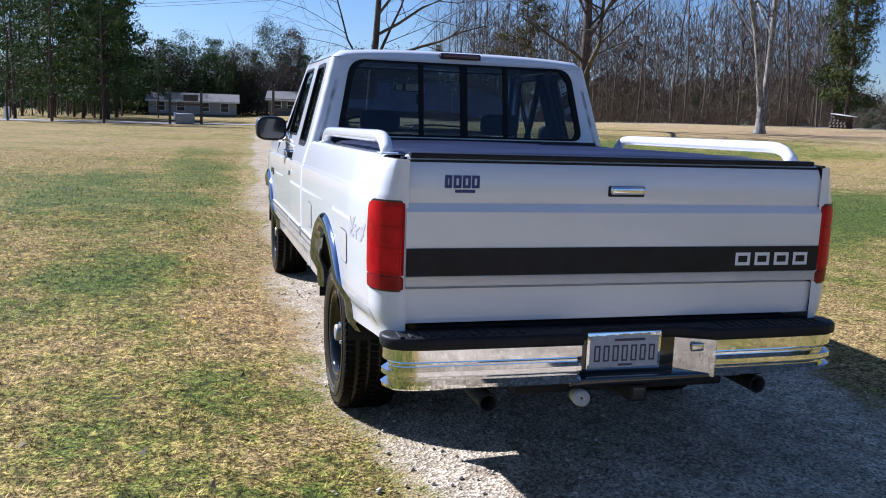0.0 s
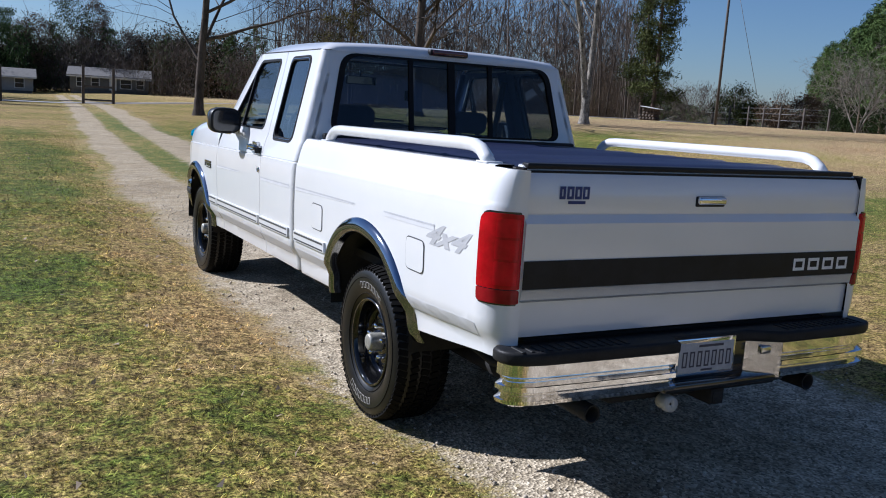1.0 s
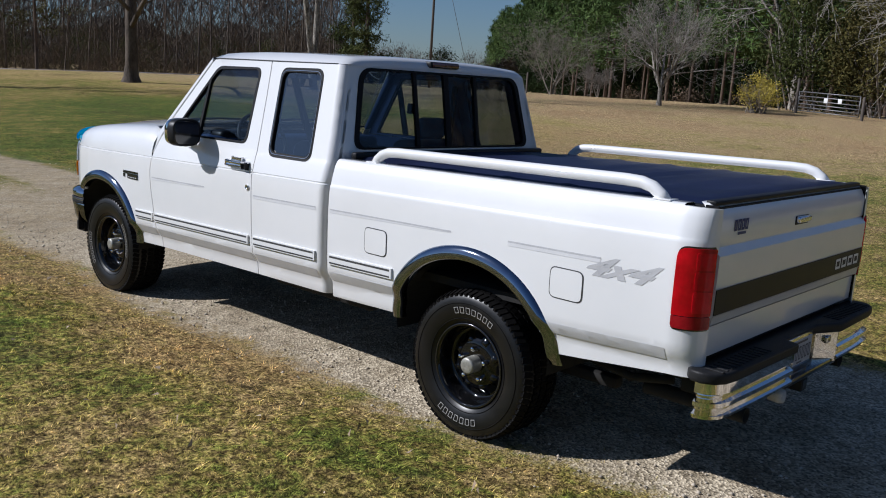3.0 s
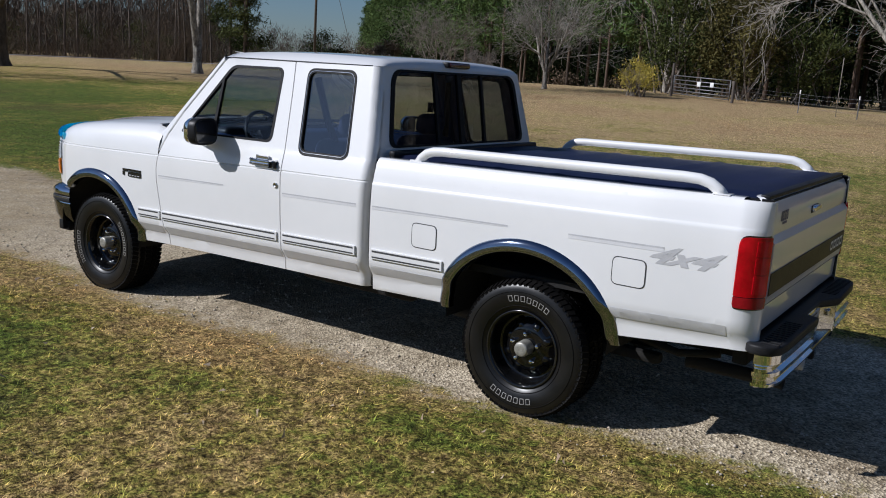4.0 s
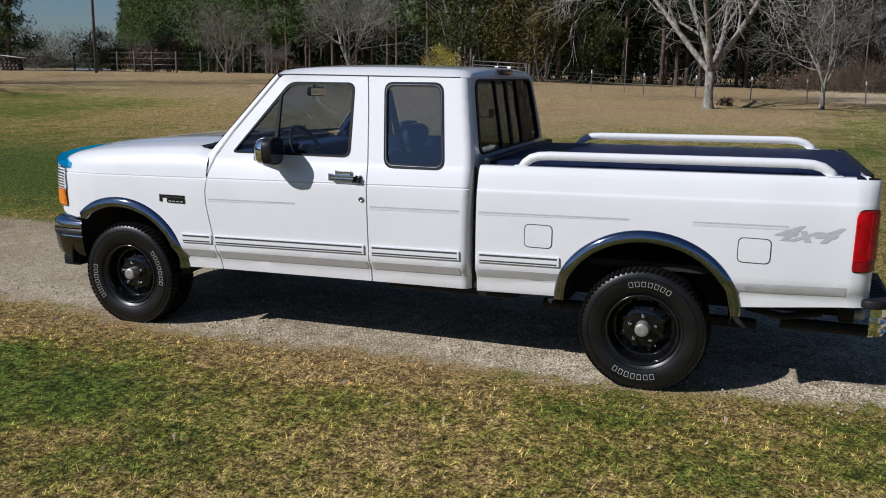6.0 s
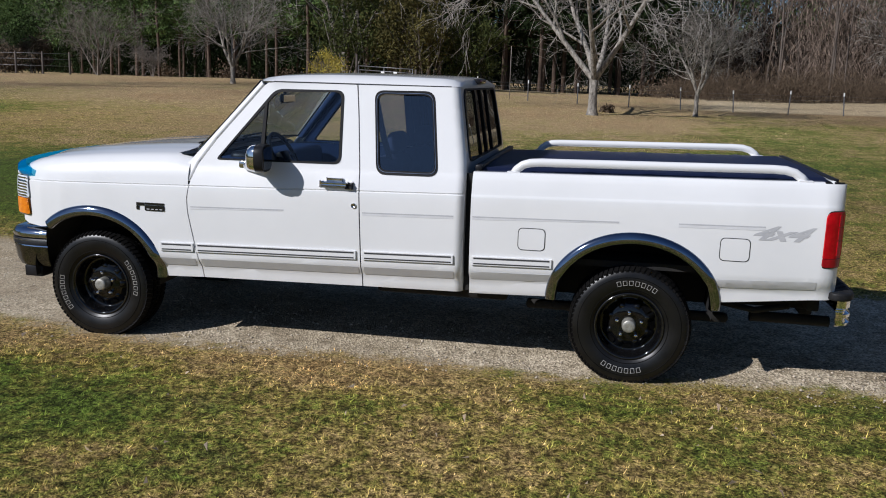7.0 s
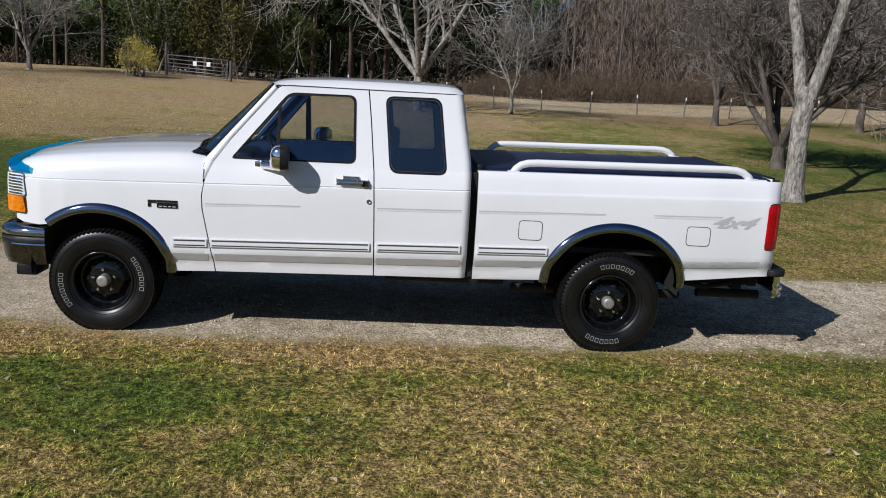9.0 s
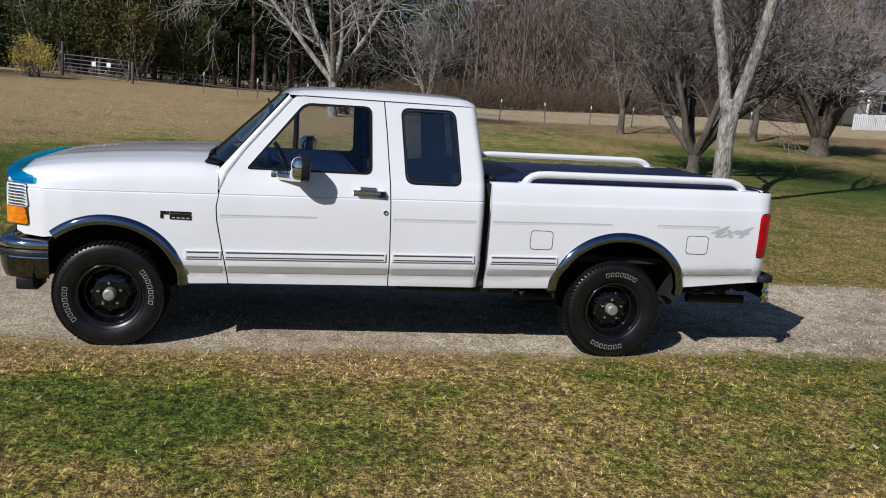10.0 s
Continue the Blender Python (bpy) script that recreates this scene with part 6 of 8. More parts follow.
    for x, z in ((-0.55, 0.385), (0.60, 0.400)):
        part("exhaust_tip", lathed([(-0.75, 0.034), (-1.215, 0.034), (-1.222, 0.036), (-1.222, 0.030), (-1.10, 0.028)], 18, "y", (x, 0, z)), UNDER, root)
    part("muffler", lathed([(0.2, 0.02), (0.18, 0.09), (-0.35, 0.09), (-0.38, 0.02)], 18, "y", (0.60, 0, 0.43)), RUSTY, root)


def guard_plastic():
    """Blue plastic that lets light through."""
    m, nt, links, b = nodes_of("blue_guard")
    b.inputs["Base Color"].default_value, b.inputs["Roughness"].default_value = (0.005, 0.17, 0.34, 1), 0.12
    tl, mx = nt.new("ShaderNodeBsdfTranslucent"), nt.new("ShaderNodeMixShader")
    tl.inputs[0].default_value = (0.008, 0.30, 0.62, 1)
    mx.inputs[0].default_value = 0.5
    links.new(b.outputs[0], mx.inputs[1])
    links.new(tl.outputs[0], mx.inputs[2])
    clear, mx2 = nt.new("ShaderNodeBsdfTransparent"), nt.new("ShaderNodeMixShader")
    clear.inputs[0].default_value, mx2.inputs[0].default_value = (0.10, 0.62, 0.88, 1), 0.45
    links.new(mx.outputs[0], mx2.inputs[1])
    links.new(clear.outputs[0], mx2.inputs[2])
    links.new(mx2.outputs[0], nt["Material Output"].inputs[0])
    return m


def front_end(root):
    for side in (-1, 1):
        f = side_at(side, 0.006)
        def lens(z0, z1, m, name, parent, y0=4.035, y1=4.172, off=0.014):
            loop = rounded([(y0 - 0.016, z0), (y1, z0), (y1 + 0.004, z1), (y0 + 0.004, z1)], [0.022, 0.006, 0.006, 0.022], 4)
            return part(name, bend(flat_sheet(loop, (), steps(y0, y1, 0.02), steps(z0, z1, 0.05)), side_at(side, off), Vector((-side * 0.03, 0, 0))), m, parent)
        hl = lens(0.80, 1.078, CHROME_DULL, "headlight", root, 4.028, 4.17, 0.004)
        lens(0.925, 1.068, CLEAR_LENS, "lens", hl)
        for k in range(7):
            lens(0.931 + 0.0195 * k, 0.943 + 0.0195 * k, CHROME_DULL, "flute", hl, 4.046, 4.160, 0.0165)
        lens(0.838, 0.868, AMBER_LENS, "amber_flute", hl, 4.044, 4.160, 0.0175)
        lens(0.876, 0.906, AMBER_LENS, "amber_flute", hl, 4.046, 4.160, 0.0175)
        lens(0.812, 0.918, AMBER_LENS, "turn_signal", hl)
        part("front_lens", boxed(*sorted((side * 0.52, side * 0.835)), 4.13, 4.185, 0.82, 1.065, 0.02), CLEAR_LENS, hl)
    gr = part("grille", boxed(-0.53, 0.53, 4.12, 4.18, 0.80, 1.075, 0.012), BLACK_PLASTIC, root)
    for k in range(4):
        part("bar", boxed(-0.52, 0.52, 4.178, 4.20, 0.83 + 0.062 * k, 0.85 + 0.062 * k, 0.006), CHROME, gr)
    for k in range(3):
        part("bar", boxed(-0.30 + 0.29 * k, -0.28 + 0.29 * k, 4.18, 4.198, 0.815, 1.06, 0.005), CHROME, gr)
    part("header_panel", boxed(-0.86, 0.86, 4.06, 4.165, 1.068, 1.112, 0.02, 3), PAINT, root)
    # bumper
    path = [(-0.955, 3.895), (-0.958, 3.98), (-0.948, 4.08), (-0.915, 4.16), (-0.86, 4.215), (-0.76, 4.25), (-0.5, 4.285), (0, 4.30), (0.5, 4.285), (0.76, 4.25), (0.86, 4.215), (0.915, 4.16), (0.948, 4.08), (0.958, 3.98), (0.955, 3.895)]
    def skirt(prof, m, name, parent, pth=path, label=""):
        bm = bmesh.new()
        rows = []
        for i, p in enumerate(pth):
            p = Vector(p)
            d = (Vector(pth[min(i + 1, len(pth) - 1)]) - Vector(pth[max(i - 1, 0)])).normalized()
            nrm = Vector((-d.y, d.x))
            rows.append([bm.verts.new((p.x + nrm.x * o, p.y + nrm.y * o, z)) for z, o in prof])
        for r0, r1 in zip(rows, rows[1:]):
            for k in range(len(prof) - 1):
                bm.faces.new((r0[k], r0[k + 1], r1[k + 1], r1[k]))
        bmesh.ops.recalc_face_normals(bm, faces=bm.faces[:])
        return part(name, bm, m, parent, label, 45)
    # chrome coloured darker and bluer, to paint in a reflected sky
    bp = skirt(((0.722, -0.085), (0.722, -0.055), (0.717, -0.030), (0.706, -0.010), (0.692, 0.002), (0.676, 0.006), (0.662, 0.005), (0.652, 0.0), (0.646, -0.006), (0.600, -0.004), (0.594, 0.0), (0.50, -0.014), (0.452, -0.035), (0.446, -0.06)), surface("bumper_chrome", (0.44, 0.47, 0.53), (0.54, 0.57, 0.64), 4, 0.06, 1.0, 0.03, 200, 0.0006, spread=0.03), "front_bumper", root, label="chrome front bumper")
    skirt(((0.646, 0.0), (0.640, 0.006), (0.606, 0.007), (0.600, 0.0)), BLACK_PLASTIC, "rub_strip", bp)
    # lower face: a darker chrome, its dark reflection put into the colour
    skirt(((0.592, 0.003), (0.50, -0.011), (0.453, -0.031), (0.448, -0.05)), surface("dark_reflection_chrome", (0.11, 0.12, 0.145), (0.17, 0.185, 0.215), 5, 0.10, 1.0, 0.04, 200, 0.0008, spread=0.05), "lower_valance", bp, label="lower bumper face coloured as a dark reflection")
    skirt(((0.634, 0.008), (0.630, 0.0085)), CHROME_DULL, "bright_line", bp)
    for side in (-1, 1):
        part("air_dam", boxed(*sorted((side * 0.70, side * 0.915)), 3.97, 4.11, 0.372, 0.452, 0.012), BLACK_PLASTIC, bp)
    # blue stone guard along the hood's leading edge, wrapped round both corners
    half = [(0.948, 3.985, 0.0), (0.938, 4.03, 0.2), (0.916, 4.085, 0.5), (0.880, 4.140, 0.8), (0.825, 4.180, 1.0), (0.70, 4.207, 1.0), (0.50, 4.228, 1.0), (0.25, 4.243, 1.0), (0.0, 4.248, 1.0)]
    guard = [(-x, y, f) for x, y, f in half] + [(x, y, f) for x, y, f in half[-2::-1]]
    bm = bmesh.new()
    rows = []
    for i, (x, y, f) in enumerate(guard):
        a, b = guard[max(i - 1, 0)], guard[min(i + 1, len(guard) - 1)]
        d = Vector((b[0] - a[0], b[1] - a[1])).normalized()
        nx, ny = -d.y, d.x
        z0 = 1.078 + 0.032 * (1 - (abs(x) / 0.948) ** 3)
        top = 0.050 + 0.038 * f
        rows.append([bm.verts.new((x + nx * o, y + ny * o, z0 + top * h)) for h, o in ((0.0, -0.012), (0.3, 0.0), (0.6, -0.004), (0.85, -0.022 * f - 0.004), (1.0, -0.062 * f - 0.006))])
    for r0, r1 in zip(rows, rows[1:]):
        for k in range(4):
            bm.faces.new((r0[k], r0[k + 1], r1[k + 1], r1[k]))
    bmesh.ops.recalc_face_normals(bm, faces=bm.faces[:])
    part("bug_deflector", bm, guard_plastic(), root, "bright blue plastic bug deflector")


def pod(c, hw, hh, stations, turn, power=3.2, n=28):
    """A rounded housing, lofted along y from (offset, size, drop) stations, about the place c."""
    bm = bmesh.new()
    rings = []
    for dy, f, dz in stations:
        ring = []
        for k in range(n):
            a = 2 * math.pi * k / n
            ca, sa = math.cos(a), math.sin(a)
            x = math.copysign(abs(ca) ** (2 / power), ca) * hw * f
            z = math.copysign(abs(sa) ** (2 / power), sa) * hh * f + dz
            ring.append(bm.verts.new(turn @ Vector((x, dy, z)) + c))
        rings.append(ring)
    for a, b in zip(rings, rings[1:]):
        for k in range(n):
            bm.faces.new((a[k], a[(k + 1) % n], b[(k + 1) % n], b[k]))
    bm.faces.new(rings[0])
    bm.faces.new(rings[-1][::-1])
    bmesh.ops.recalc_face_normals(bm, faces=bm.faces[:])
    return bm


def door_mirror(root, side):
    # black housing opens to the rear, chrome shell to the front
    sh = -0.04 if side < 0 else -0.11
    c = Vector((side * 1.078, 2.345 + sh, 1.284))
    turn = Matrix.Rotation(radians(-side * 6), 3, "Z")
    mh = part("mirror_housing", pod(c, 0.108, 0.086, ((-0.050, 0.90, 0), (-0.048, 0.97, 0), (-0.036, 1.0, 0), (0.000, 0.99, 0), (0.028, 0.95, 0), (0.034, 0.88, 0)), turn), BLACK_PLASTIC, root, "black and chrome door mirror", 50)
    part("chrome_shell", pod(c, 0.109, 0.087, ((0.004, 0.97, 0), (0.006, 1.0, 0), (0.030, 0.965, 0), (0.052, 0.86, -0.004), (0.066, 0.68, -0.008), (0.074, 0.40, -0.012)), turn), CHROME, mh, "", 60)
    # driver's pane is plain black, its dark reflection put into the colour
    part("mirror_pane", pod(c, 0.092, 0.070, ((-0.053, 0.97, 0), (-0.0505, 1.0, 0)), turn @ Matrix.Rotation(radians(-14 if side > 0 else 0), 3, "Z"), 4.5), MIRROR if side > 0 else BLACK_GLOSS, mh)
    x0 = body_w(2.5, 1.22)
    bm = bmesh.new()
    add_tube(bm, [(side * (x0 - 0.03), 2.455, 1.226), (side * (x0 + 0.02), 2.435, 1.216), (side * 1.0, 2.38 + sh, 1.210), (side * 1.055, 2.355 + sh, 1.222)], [0.030, 0.026, 0.024, 0.03], 10)
    part("arm", bm, CHROME, mh, "", 60)
    part("sail", boxed(*sorted((side * (x0 - 0.02), side * (x0 + 0.010))), 2.38, 2.50, 1.198, 1.250, 0.014), CHROME_DULL, mh)


def wheel(root, x_side, y, turn, name):
    """A wheel on its axle: tyre with blocks and outlined marks, black steel rim, hub and nuts."""
    s = x_side
    w = tagged_none(new(name))
    w.parent = root
    w.location = (s * 0.815, y, HUB_Z)
    w.rotation_euler = (radians(turn), 0, 0)
    half = [(0.104, 0.359), (0.118, 0.351), (0.127, 0.337), (0.133, 0.318), (0.136, 0.294), (0.134, 0.268), (0.126, 0.240), (0.114, 0.214), (0.100, 0.200)]
    prof = [(-o, r) for o, r in reversed(half)] + [(0.0, 0.363)] + half
    tyre = part("tyre", lathed([(s * o, r) for o, r in prof], 64), SIDEWALL, w, "black all-terrain tyre", 60)
    bm = bmesh.new()
    rng = random.Random(3)
    for k in range(70):
        a = 2 * math.pi * k / 70
        for j, (o, wd) in enumerate(((-0.106, 0.036), (-0.055, 0.038), (-0.004, 0.038), (0.047, 0.038), (0.104, 0.044))):
            aa = a + (0.5 * (j % 2)) * 2 * math.pi / 70
            r0 = 0.360 if abs(o) < 0.07 else 0.353
            m = Matrix.Rotation(aa, 4, "X") @ Matrix.Translation((s * o, 0, r0)) @ Matrix.Rotation(radians(rng.uniform(8, 22) * (1 if j % 2 else -1)), 4, "Z") @ (Matrix.Rotation(radians(s * (1 if o > 0 else -1) * (22 if abs(o) > 0.07 else 0)), 4, "Y"))
            vs = add_box(bm, -wd / 2, wd / 2, -0.0125, 0.0125, -0.008, 0.009, 0, 1, m)
        # shoulder lugs
        m = Matrix.Rotation(a, 4, "X")
        add_box(bm, *sorted((s * 0.110, s * 0.1262)), -0.0085, 0.0085, 0.335, 0.352, 0, 1, m)
    part("tread", bm, RUBBER, tyre, angle=10, smooth=False)
    for base, n in ((97, 7), (-83, 7)):
        bm = bmesh.new()
        for k in range(n):
            a = radians(base + s * (k - (n - 1) / 2) * 7.6)
            ca, sa = math.cos(a), math.sin(a)
            def lay(t, r, a=a):
                b = a + t / 0.268
                return Vector((s * (0.1384 - 0.22 * max(0.0, 0.276 - r)), r * math.cos(b), r * math.sin(b)))
            ring_mark(bm, 0, 0.274, 0.024, 0.031, 0.0030, lay)
        part("sidewall_marks", bm, TYRE_MARK, tyre)
    for rr in (0.232, 0.308):
        bm = bmesh.new()
        add_tube(bm, [(s * (0.1234 if rr < 0.25 else 0.1348), rr * math.cos(a), rr * math.sin(a)) for a in [2 * math.pi * k / 64 for k in range(65)]], 0.0022, 5, False)
        part("sidewall_ring", bm, RUBBER, tyre)
    rp = [(0.108, 0.206), (0.116, 0.208), (0.119, 0.202), (0.114, 0.194), (0.095, 0.188), (0.060, 0.184), (0.030, 0.178), (0.022, 0.165), (0.030, 0.150), (0.052, 0.118), (0.060, 0.100), (0.060, 0.045)]
    bm = bmesh.new()
    n = 64
    rings = add_lathe(bm, [(s * o, r) for o, r in rp], n)
    rim = part("rim", bm, RIM_BLACK, w, "gloss black steel wheel", 50)
    for k in range(8):
        bm = bmesh.new()
        a = 2 * math.pi * k / 8
        m = Matrix.Rotation(a, 4, "X")
        loop = rounded([(-0.022, 0.128), (0.022, 0.128), (0.030, 0.158), (-0.030, 0.158)], 0.010, 3)
        vs = [bm.verts.new(m @ Vector((s * (0.0325 + (0.150 - z) * 0.72 + 0.0035), y0, z))) for y0, z in loop]
        bm.faces.new(vs)
        part("vent_hole", bm, RUBBER, rim)
    # raised ribs between the holes, stamped into the wheel's face
    for k in range(8):
        m = Matrix.Rotation(2 * math.pi * (k + 0.5) / 8, 4, "X")
        bm = bmesh.new()
        rows = []
        for z, h in ((0.108, 0.0), (0.114, 0.007), (0.128, 0.011), (0.144, 0.011), (0.158, 0.007), (0.166, 0.0)):
            x = float(np.interp(z, (0.100, 0.118, 0.150, 0.165), (0.060, 0.052, 0.030, 0.022)))
            rows.append([bm.verts.new(m @ Vector((s * (x + dx), y0, z))) for y0, dx in ((-0.020, -0.002), (-0.013, h * 0.75), (-0.005, h), (0.005, h), (0.013, h * 0.75), (0.020, -0.002))])
        for r0, r1 in zip(rows, rows[1:]):
            for j in range(5):
                bm.faces.new((r0[j], r0[j + 1], r1[j + 1], r1[j]))
        bmesh.ops.recalc_face_normals(bm, faces=bm.faces[:])
        part("rib", bm, RIM_BLACK, rim, angle=70)
    for k in range(5):
        a = 2 * math.pi * (k + 0.25) / 5
        bm = lathed([(s * 0.058, 0.013), (s * 0.088, 0.013), (s * 0.094, 0.008), (s * 0.095, 0.0005)], 6, "x", (0, 0.078 * math.cos(a), 0.078 * math.sin(a)))
        part("lug_nut", bm, CHROME, rim, "chrome lug nut", 20)
    hub = part("hub_cap", lathed([(s * 0.05, 0.043), (s * 0.112, 0.041), (s * 0.121, 0.038), (s * 0.124, 0.034), (s * 0.1245, 0.016), (s * 0.1235, 0.0008)], 28), surface("hub_metal", (0.26, 0.25, 0.22), (0.44, 0.43, 0.38), 30, 0.45, 0.6, 0.3, 90, 0.001), rim, "grey metal hub cap")
    part("lip_ring", lathed([(s * 0.117, 0.2085), (s * 0.121, 0.205), (s * 0.119, 0.200)], 64), BLACK_GLOSS, rim)
    part("brake_drum", lathed([(s * -0.09, 0.15), (s * 0.01, 0.15), (s * 0.02, 0.14), (s * 0.02, 0.02)], 32), UNDER, rim)
    return w


def tagged_none(ob):
    ob.empty_display_size = 0.1
    return ob


def bed_rail(root, side):
    x = side * 0.893
    def zt(y):
        return 1.250 + 0.018 * (0.985 - y)
    pts = [(x, 0.745, zt(0.745) - 0.01), (x, 0.725, zt(0.72) + 0.018), (x, 0.690, zt(0.69) + 0.045), (x, 0.645, zt(0.64) + 0.058), (x, 0.58, zt(0.58) + 0.062)]
    pts += [(x, 0.4 - 0.3 * k, zt(0.4 - 0.3 * k) + 0.062) for k in range(4)]
    pts += [(x, -0.74, zt(-0.74) + 0.062), (x, -0.815, zt(-0.81) + 0.058), (x, -0.865, zt(-0.86) + 0.044), (x, -0.905, zt(-0.90) + 0.016), (x, -0.930, zt(-0.93) - 0.012)]
    rl = part("bed_rail", tubed(pts, 0.026, 14), PAINT, root, "white tubular bed rail", 60)
    for y in (0.742, -0.925):
        part("foot", boxed(x - 0.035, x + 0.035, y - 0.04, y + 0.04, zt(y) - 0.002, zt(y) + 0.006, 0.003), PAINT, rl)


def tonneau(root):
    bm = bmesh.new()
    rows = []
    ny = 42
    for j in range(ny + 1):
        y = 0.985 - 2.085 * j / ny
        row = []
        for k in range(-12, 13):
            u = k / 12
            z = 1.258 + 0.018 * (0.985 - y) + 0.012 * (1 - u * u) + 0.003 * math.sin(j * 2.1) * (1 - abs(u)) + (0.008 if j % 7 == 0 else 0)
            if abs(k) == 12 or j in (0, ny):
                z -= 0.025
            row.append(bm.verts.new((u * 0.845, y, z)))
        rows.append(row)
    for r0, r1 in zip(rows, rows[1:]):
        for k in range(24):
            bm.faces.new((r0[k], r0[k + 1], r1[k + 1], r1[k]))
    tc = part("tonneau_cover", bm, VINYL, root, "dark vinyl roll-up bed cover", 60)
    for side in (-1, 1):
        part("cover_rail", boxed(*sorted((side * 0.825, side * 0.862)), -1.10, 0.985, 1.238, 1.262, 0.006, 2, Matrix.Translation((0, 0, 0.0)) @ Matrix.Rotation(radians(-1.03), 4, "X")), BLACK_PLASTIC, tc)
    part("tail_rail", boxed(-0.85, 0.85, -1.118, -1.075, 1.280, 1.300, 0.006), BLACK_PLASTIC, tc)
    part("head_rail", boxed(-0.85, 0.85, 0.945, 0.99, 1.245, 1.285, 0.012), BLACK_PLASTIC, tc)


def chassis(root):
    for side in (-1, 1):
        part("frame_rail", boxed(*sorted((side * 0.42, side * 0.50)), -1.14, 4.05, 0.44, 0.56, 0.01), UNDER, root)
        part("leaf_spring", boxed(*sorted((side * 0.52, side * 0.59)), -0.62, 0.66, 0.33, 0.39, 0.02), UNDER, root)
    for y in (0.0, AXLE):
        bm = bmesh.new()
        add_tube(bm, [(-0.78, y, HUB_Z), (0.78, y, HUB_Z)], 0.045, 12)
        add_lathe(bm, [(-0.12, 0.03), (-0.08, 0.12), (0.0, 0.15), (0.08, 0.12), (0.12, 0.03)], 20, "x", (0.0 if y < 1 else 0.25, y, HUB_Z))
        part("axle", bm, UNDER, root)
    part("bed_floor", boxed(-0.86, 0.86, -1.10, 0.98, 0.70, 0.74), UNDER, root)
    part("bed_front_wall", boxed(-0.90, 0.90, 0.955, 0.985, 0.50, 1.245), PAINT, root)
    part("fuel_tank", boxed(-0.40, 0.40, -1.0, -0.45, 0.46, 0.68, 0.05), UNDER, root)
    part("mid_tank", boxed(-0.88, -0.52, 0.75, 1.60, 0.44, 0.53, 0.03), UNDER, root)
    part("gearbox", boxed(-0.25, 0.25, 1.6, 3.3, 0.40, 0.62, 0.06), UNDER, root)
    part("radiator_block", boxed(-0.48, 0.48, 3.3, 4.1, 0.42, 1.05, 0.05), UNDER, root)
    part("driveshaft", tubed([(0, 0.1, 0.38), (0, 1.7, 0.48)], 0.04, 10), UNDER, root)
    part("exhaust_pipe", tubed([(0.35, 3.0, 0.42), (0.38, 1.5, 0.42), (0.60, 0.3, 0.42), (0.60, -0.4, 0.44), (0.60, -0.76, 0.40)], 0.032, 10), UNDER, root)
    part("rear_crossmember", boxed(-0.80, 0.80, -1.10, -1.03, 0.50, 0.66, 0.01), UNDER, root)
    part("tank_strap", tubed([(-0.72, -0.55, 0.50), (-0.70, -0.75, 0.46), (-0.70, -0.95, 0.50)], 0.02, 8), UNDER, root)


def badge(root, side):
    b = on_side(root, "fender_badge", rounded([(2.998, 0.898), (3.135, 0.898), (3.135, 0.932), (2.998, 0.932)], 0.004, 2), side, 0.006, BLACK_GLOSS, "black oblong fender badge", 0.006)
    on_side(b, "badge_block", [(3.140, 0.930), (3.194, 0.930), (3.194, 0.949), (3.140, 0.949)], side, 0.006, BLACK_GLOSS, "", 0.006)
    on_side(b, "badge_block", [(3.176, 0.903), (3.194, 0.903), (3.194, 0.928), (3.176, 0.928)], side, 0.006, BLACK_GLOSS, "", 0.006)
    on_side(b, "badge_block", [(3.0, 0.936), (3.135, 0.936), (3.135, 0.950), (3.0, 0.950)], side, 0.006, BLACK_GLOSS, "", 0.006)
    for k in range(4):
        on_side(b, "bright_bar", [(3.010 + k * 0.030, 0.905), (3.030 + k * 0.030, 0.905), (3.030 + k * 0.030, 0.911), (3.010 + k * 0.030, 0.911)], side, 0.0075, GREY_TAPE)


def pickup():
    root = tagged(new("pickup_truck"), "white extended-cab pickup truck with black wheels on the gravel driveway", "truck")
    for side in (-1, 1):
        bed_side(root, side)
        flare(root, side, R_ARCH, -0.02, math.pi + 0.02)
        flare(root, side, F_ARCH, 0.80, math.pi + 0.02)
        wheel_well(root, side, R_ARCH)
        wheel_well(root, side, F_ARCH)
        cab_door(root, side)
        fender(root, side)
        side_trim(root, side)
        tail_light(root, side)
        door_mirror(root, side)
        bed_rail(root, side)
        badge(root, side)
        lettering(root, "4x4", side, -0.655, -1.000, zr(0.905, -0.8), zr(0.990, -0.8), GREY_TAPE, "decal", 0.60)
    hood(root)
    cab_shell(root)
    interior(root)
    tailgate(root)
    rear_bumper(root)
    front_end(root)
    tonneau(root)
    chassis(root)
    wheel(root, -1, 0.0, 0, "wheel")
    wheel(root, -1, AXLE, 68, "wheel")
    wheel(root, 1, 0.0, 30, "wheel")
    wheel(root, 1, AXLE, 200, "wheel")
    return root


pickup()


# ---- things in the fields ----
WOOD_GREY = surface("weathered_wood", (0.16, 0.14, 0.12), (0.34, 0.30, 0.26), 5, 0.9, bump=0.6, bump_scale=60, dist=0.004, stretch=(1, 1, 0.2))
STEEL = surface("galvanised_steel", (0.13, 0.13, 0.135), (0.24, 0.24, 0.245), 8, 0.5, 0.6, 0.2, 90, 0.001)
POLE_WOOD = surface("creosoted_pole", (0.055, 0.045, 0.038), (0.12, 0.10, 0.085), 4, 0.9, bump=0.6, bump_scale=40, dist=0.006, stretch=(1, 1, 0.2))
SIDING = surface("grey_siding", (0.11, 0.112, 0.11), (0.16, 0.162, 0.158), 3, 0.8, bump=0.3, bump_scale=30)
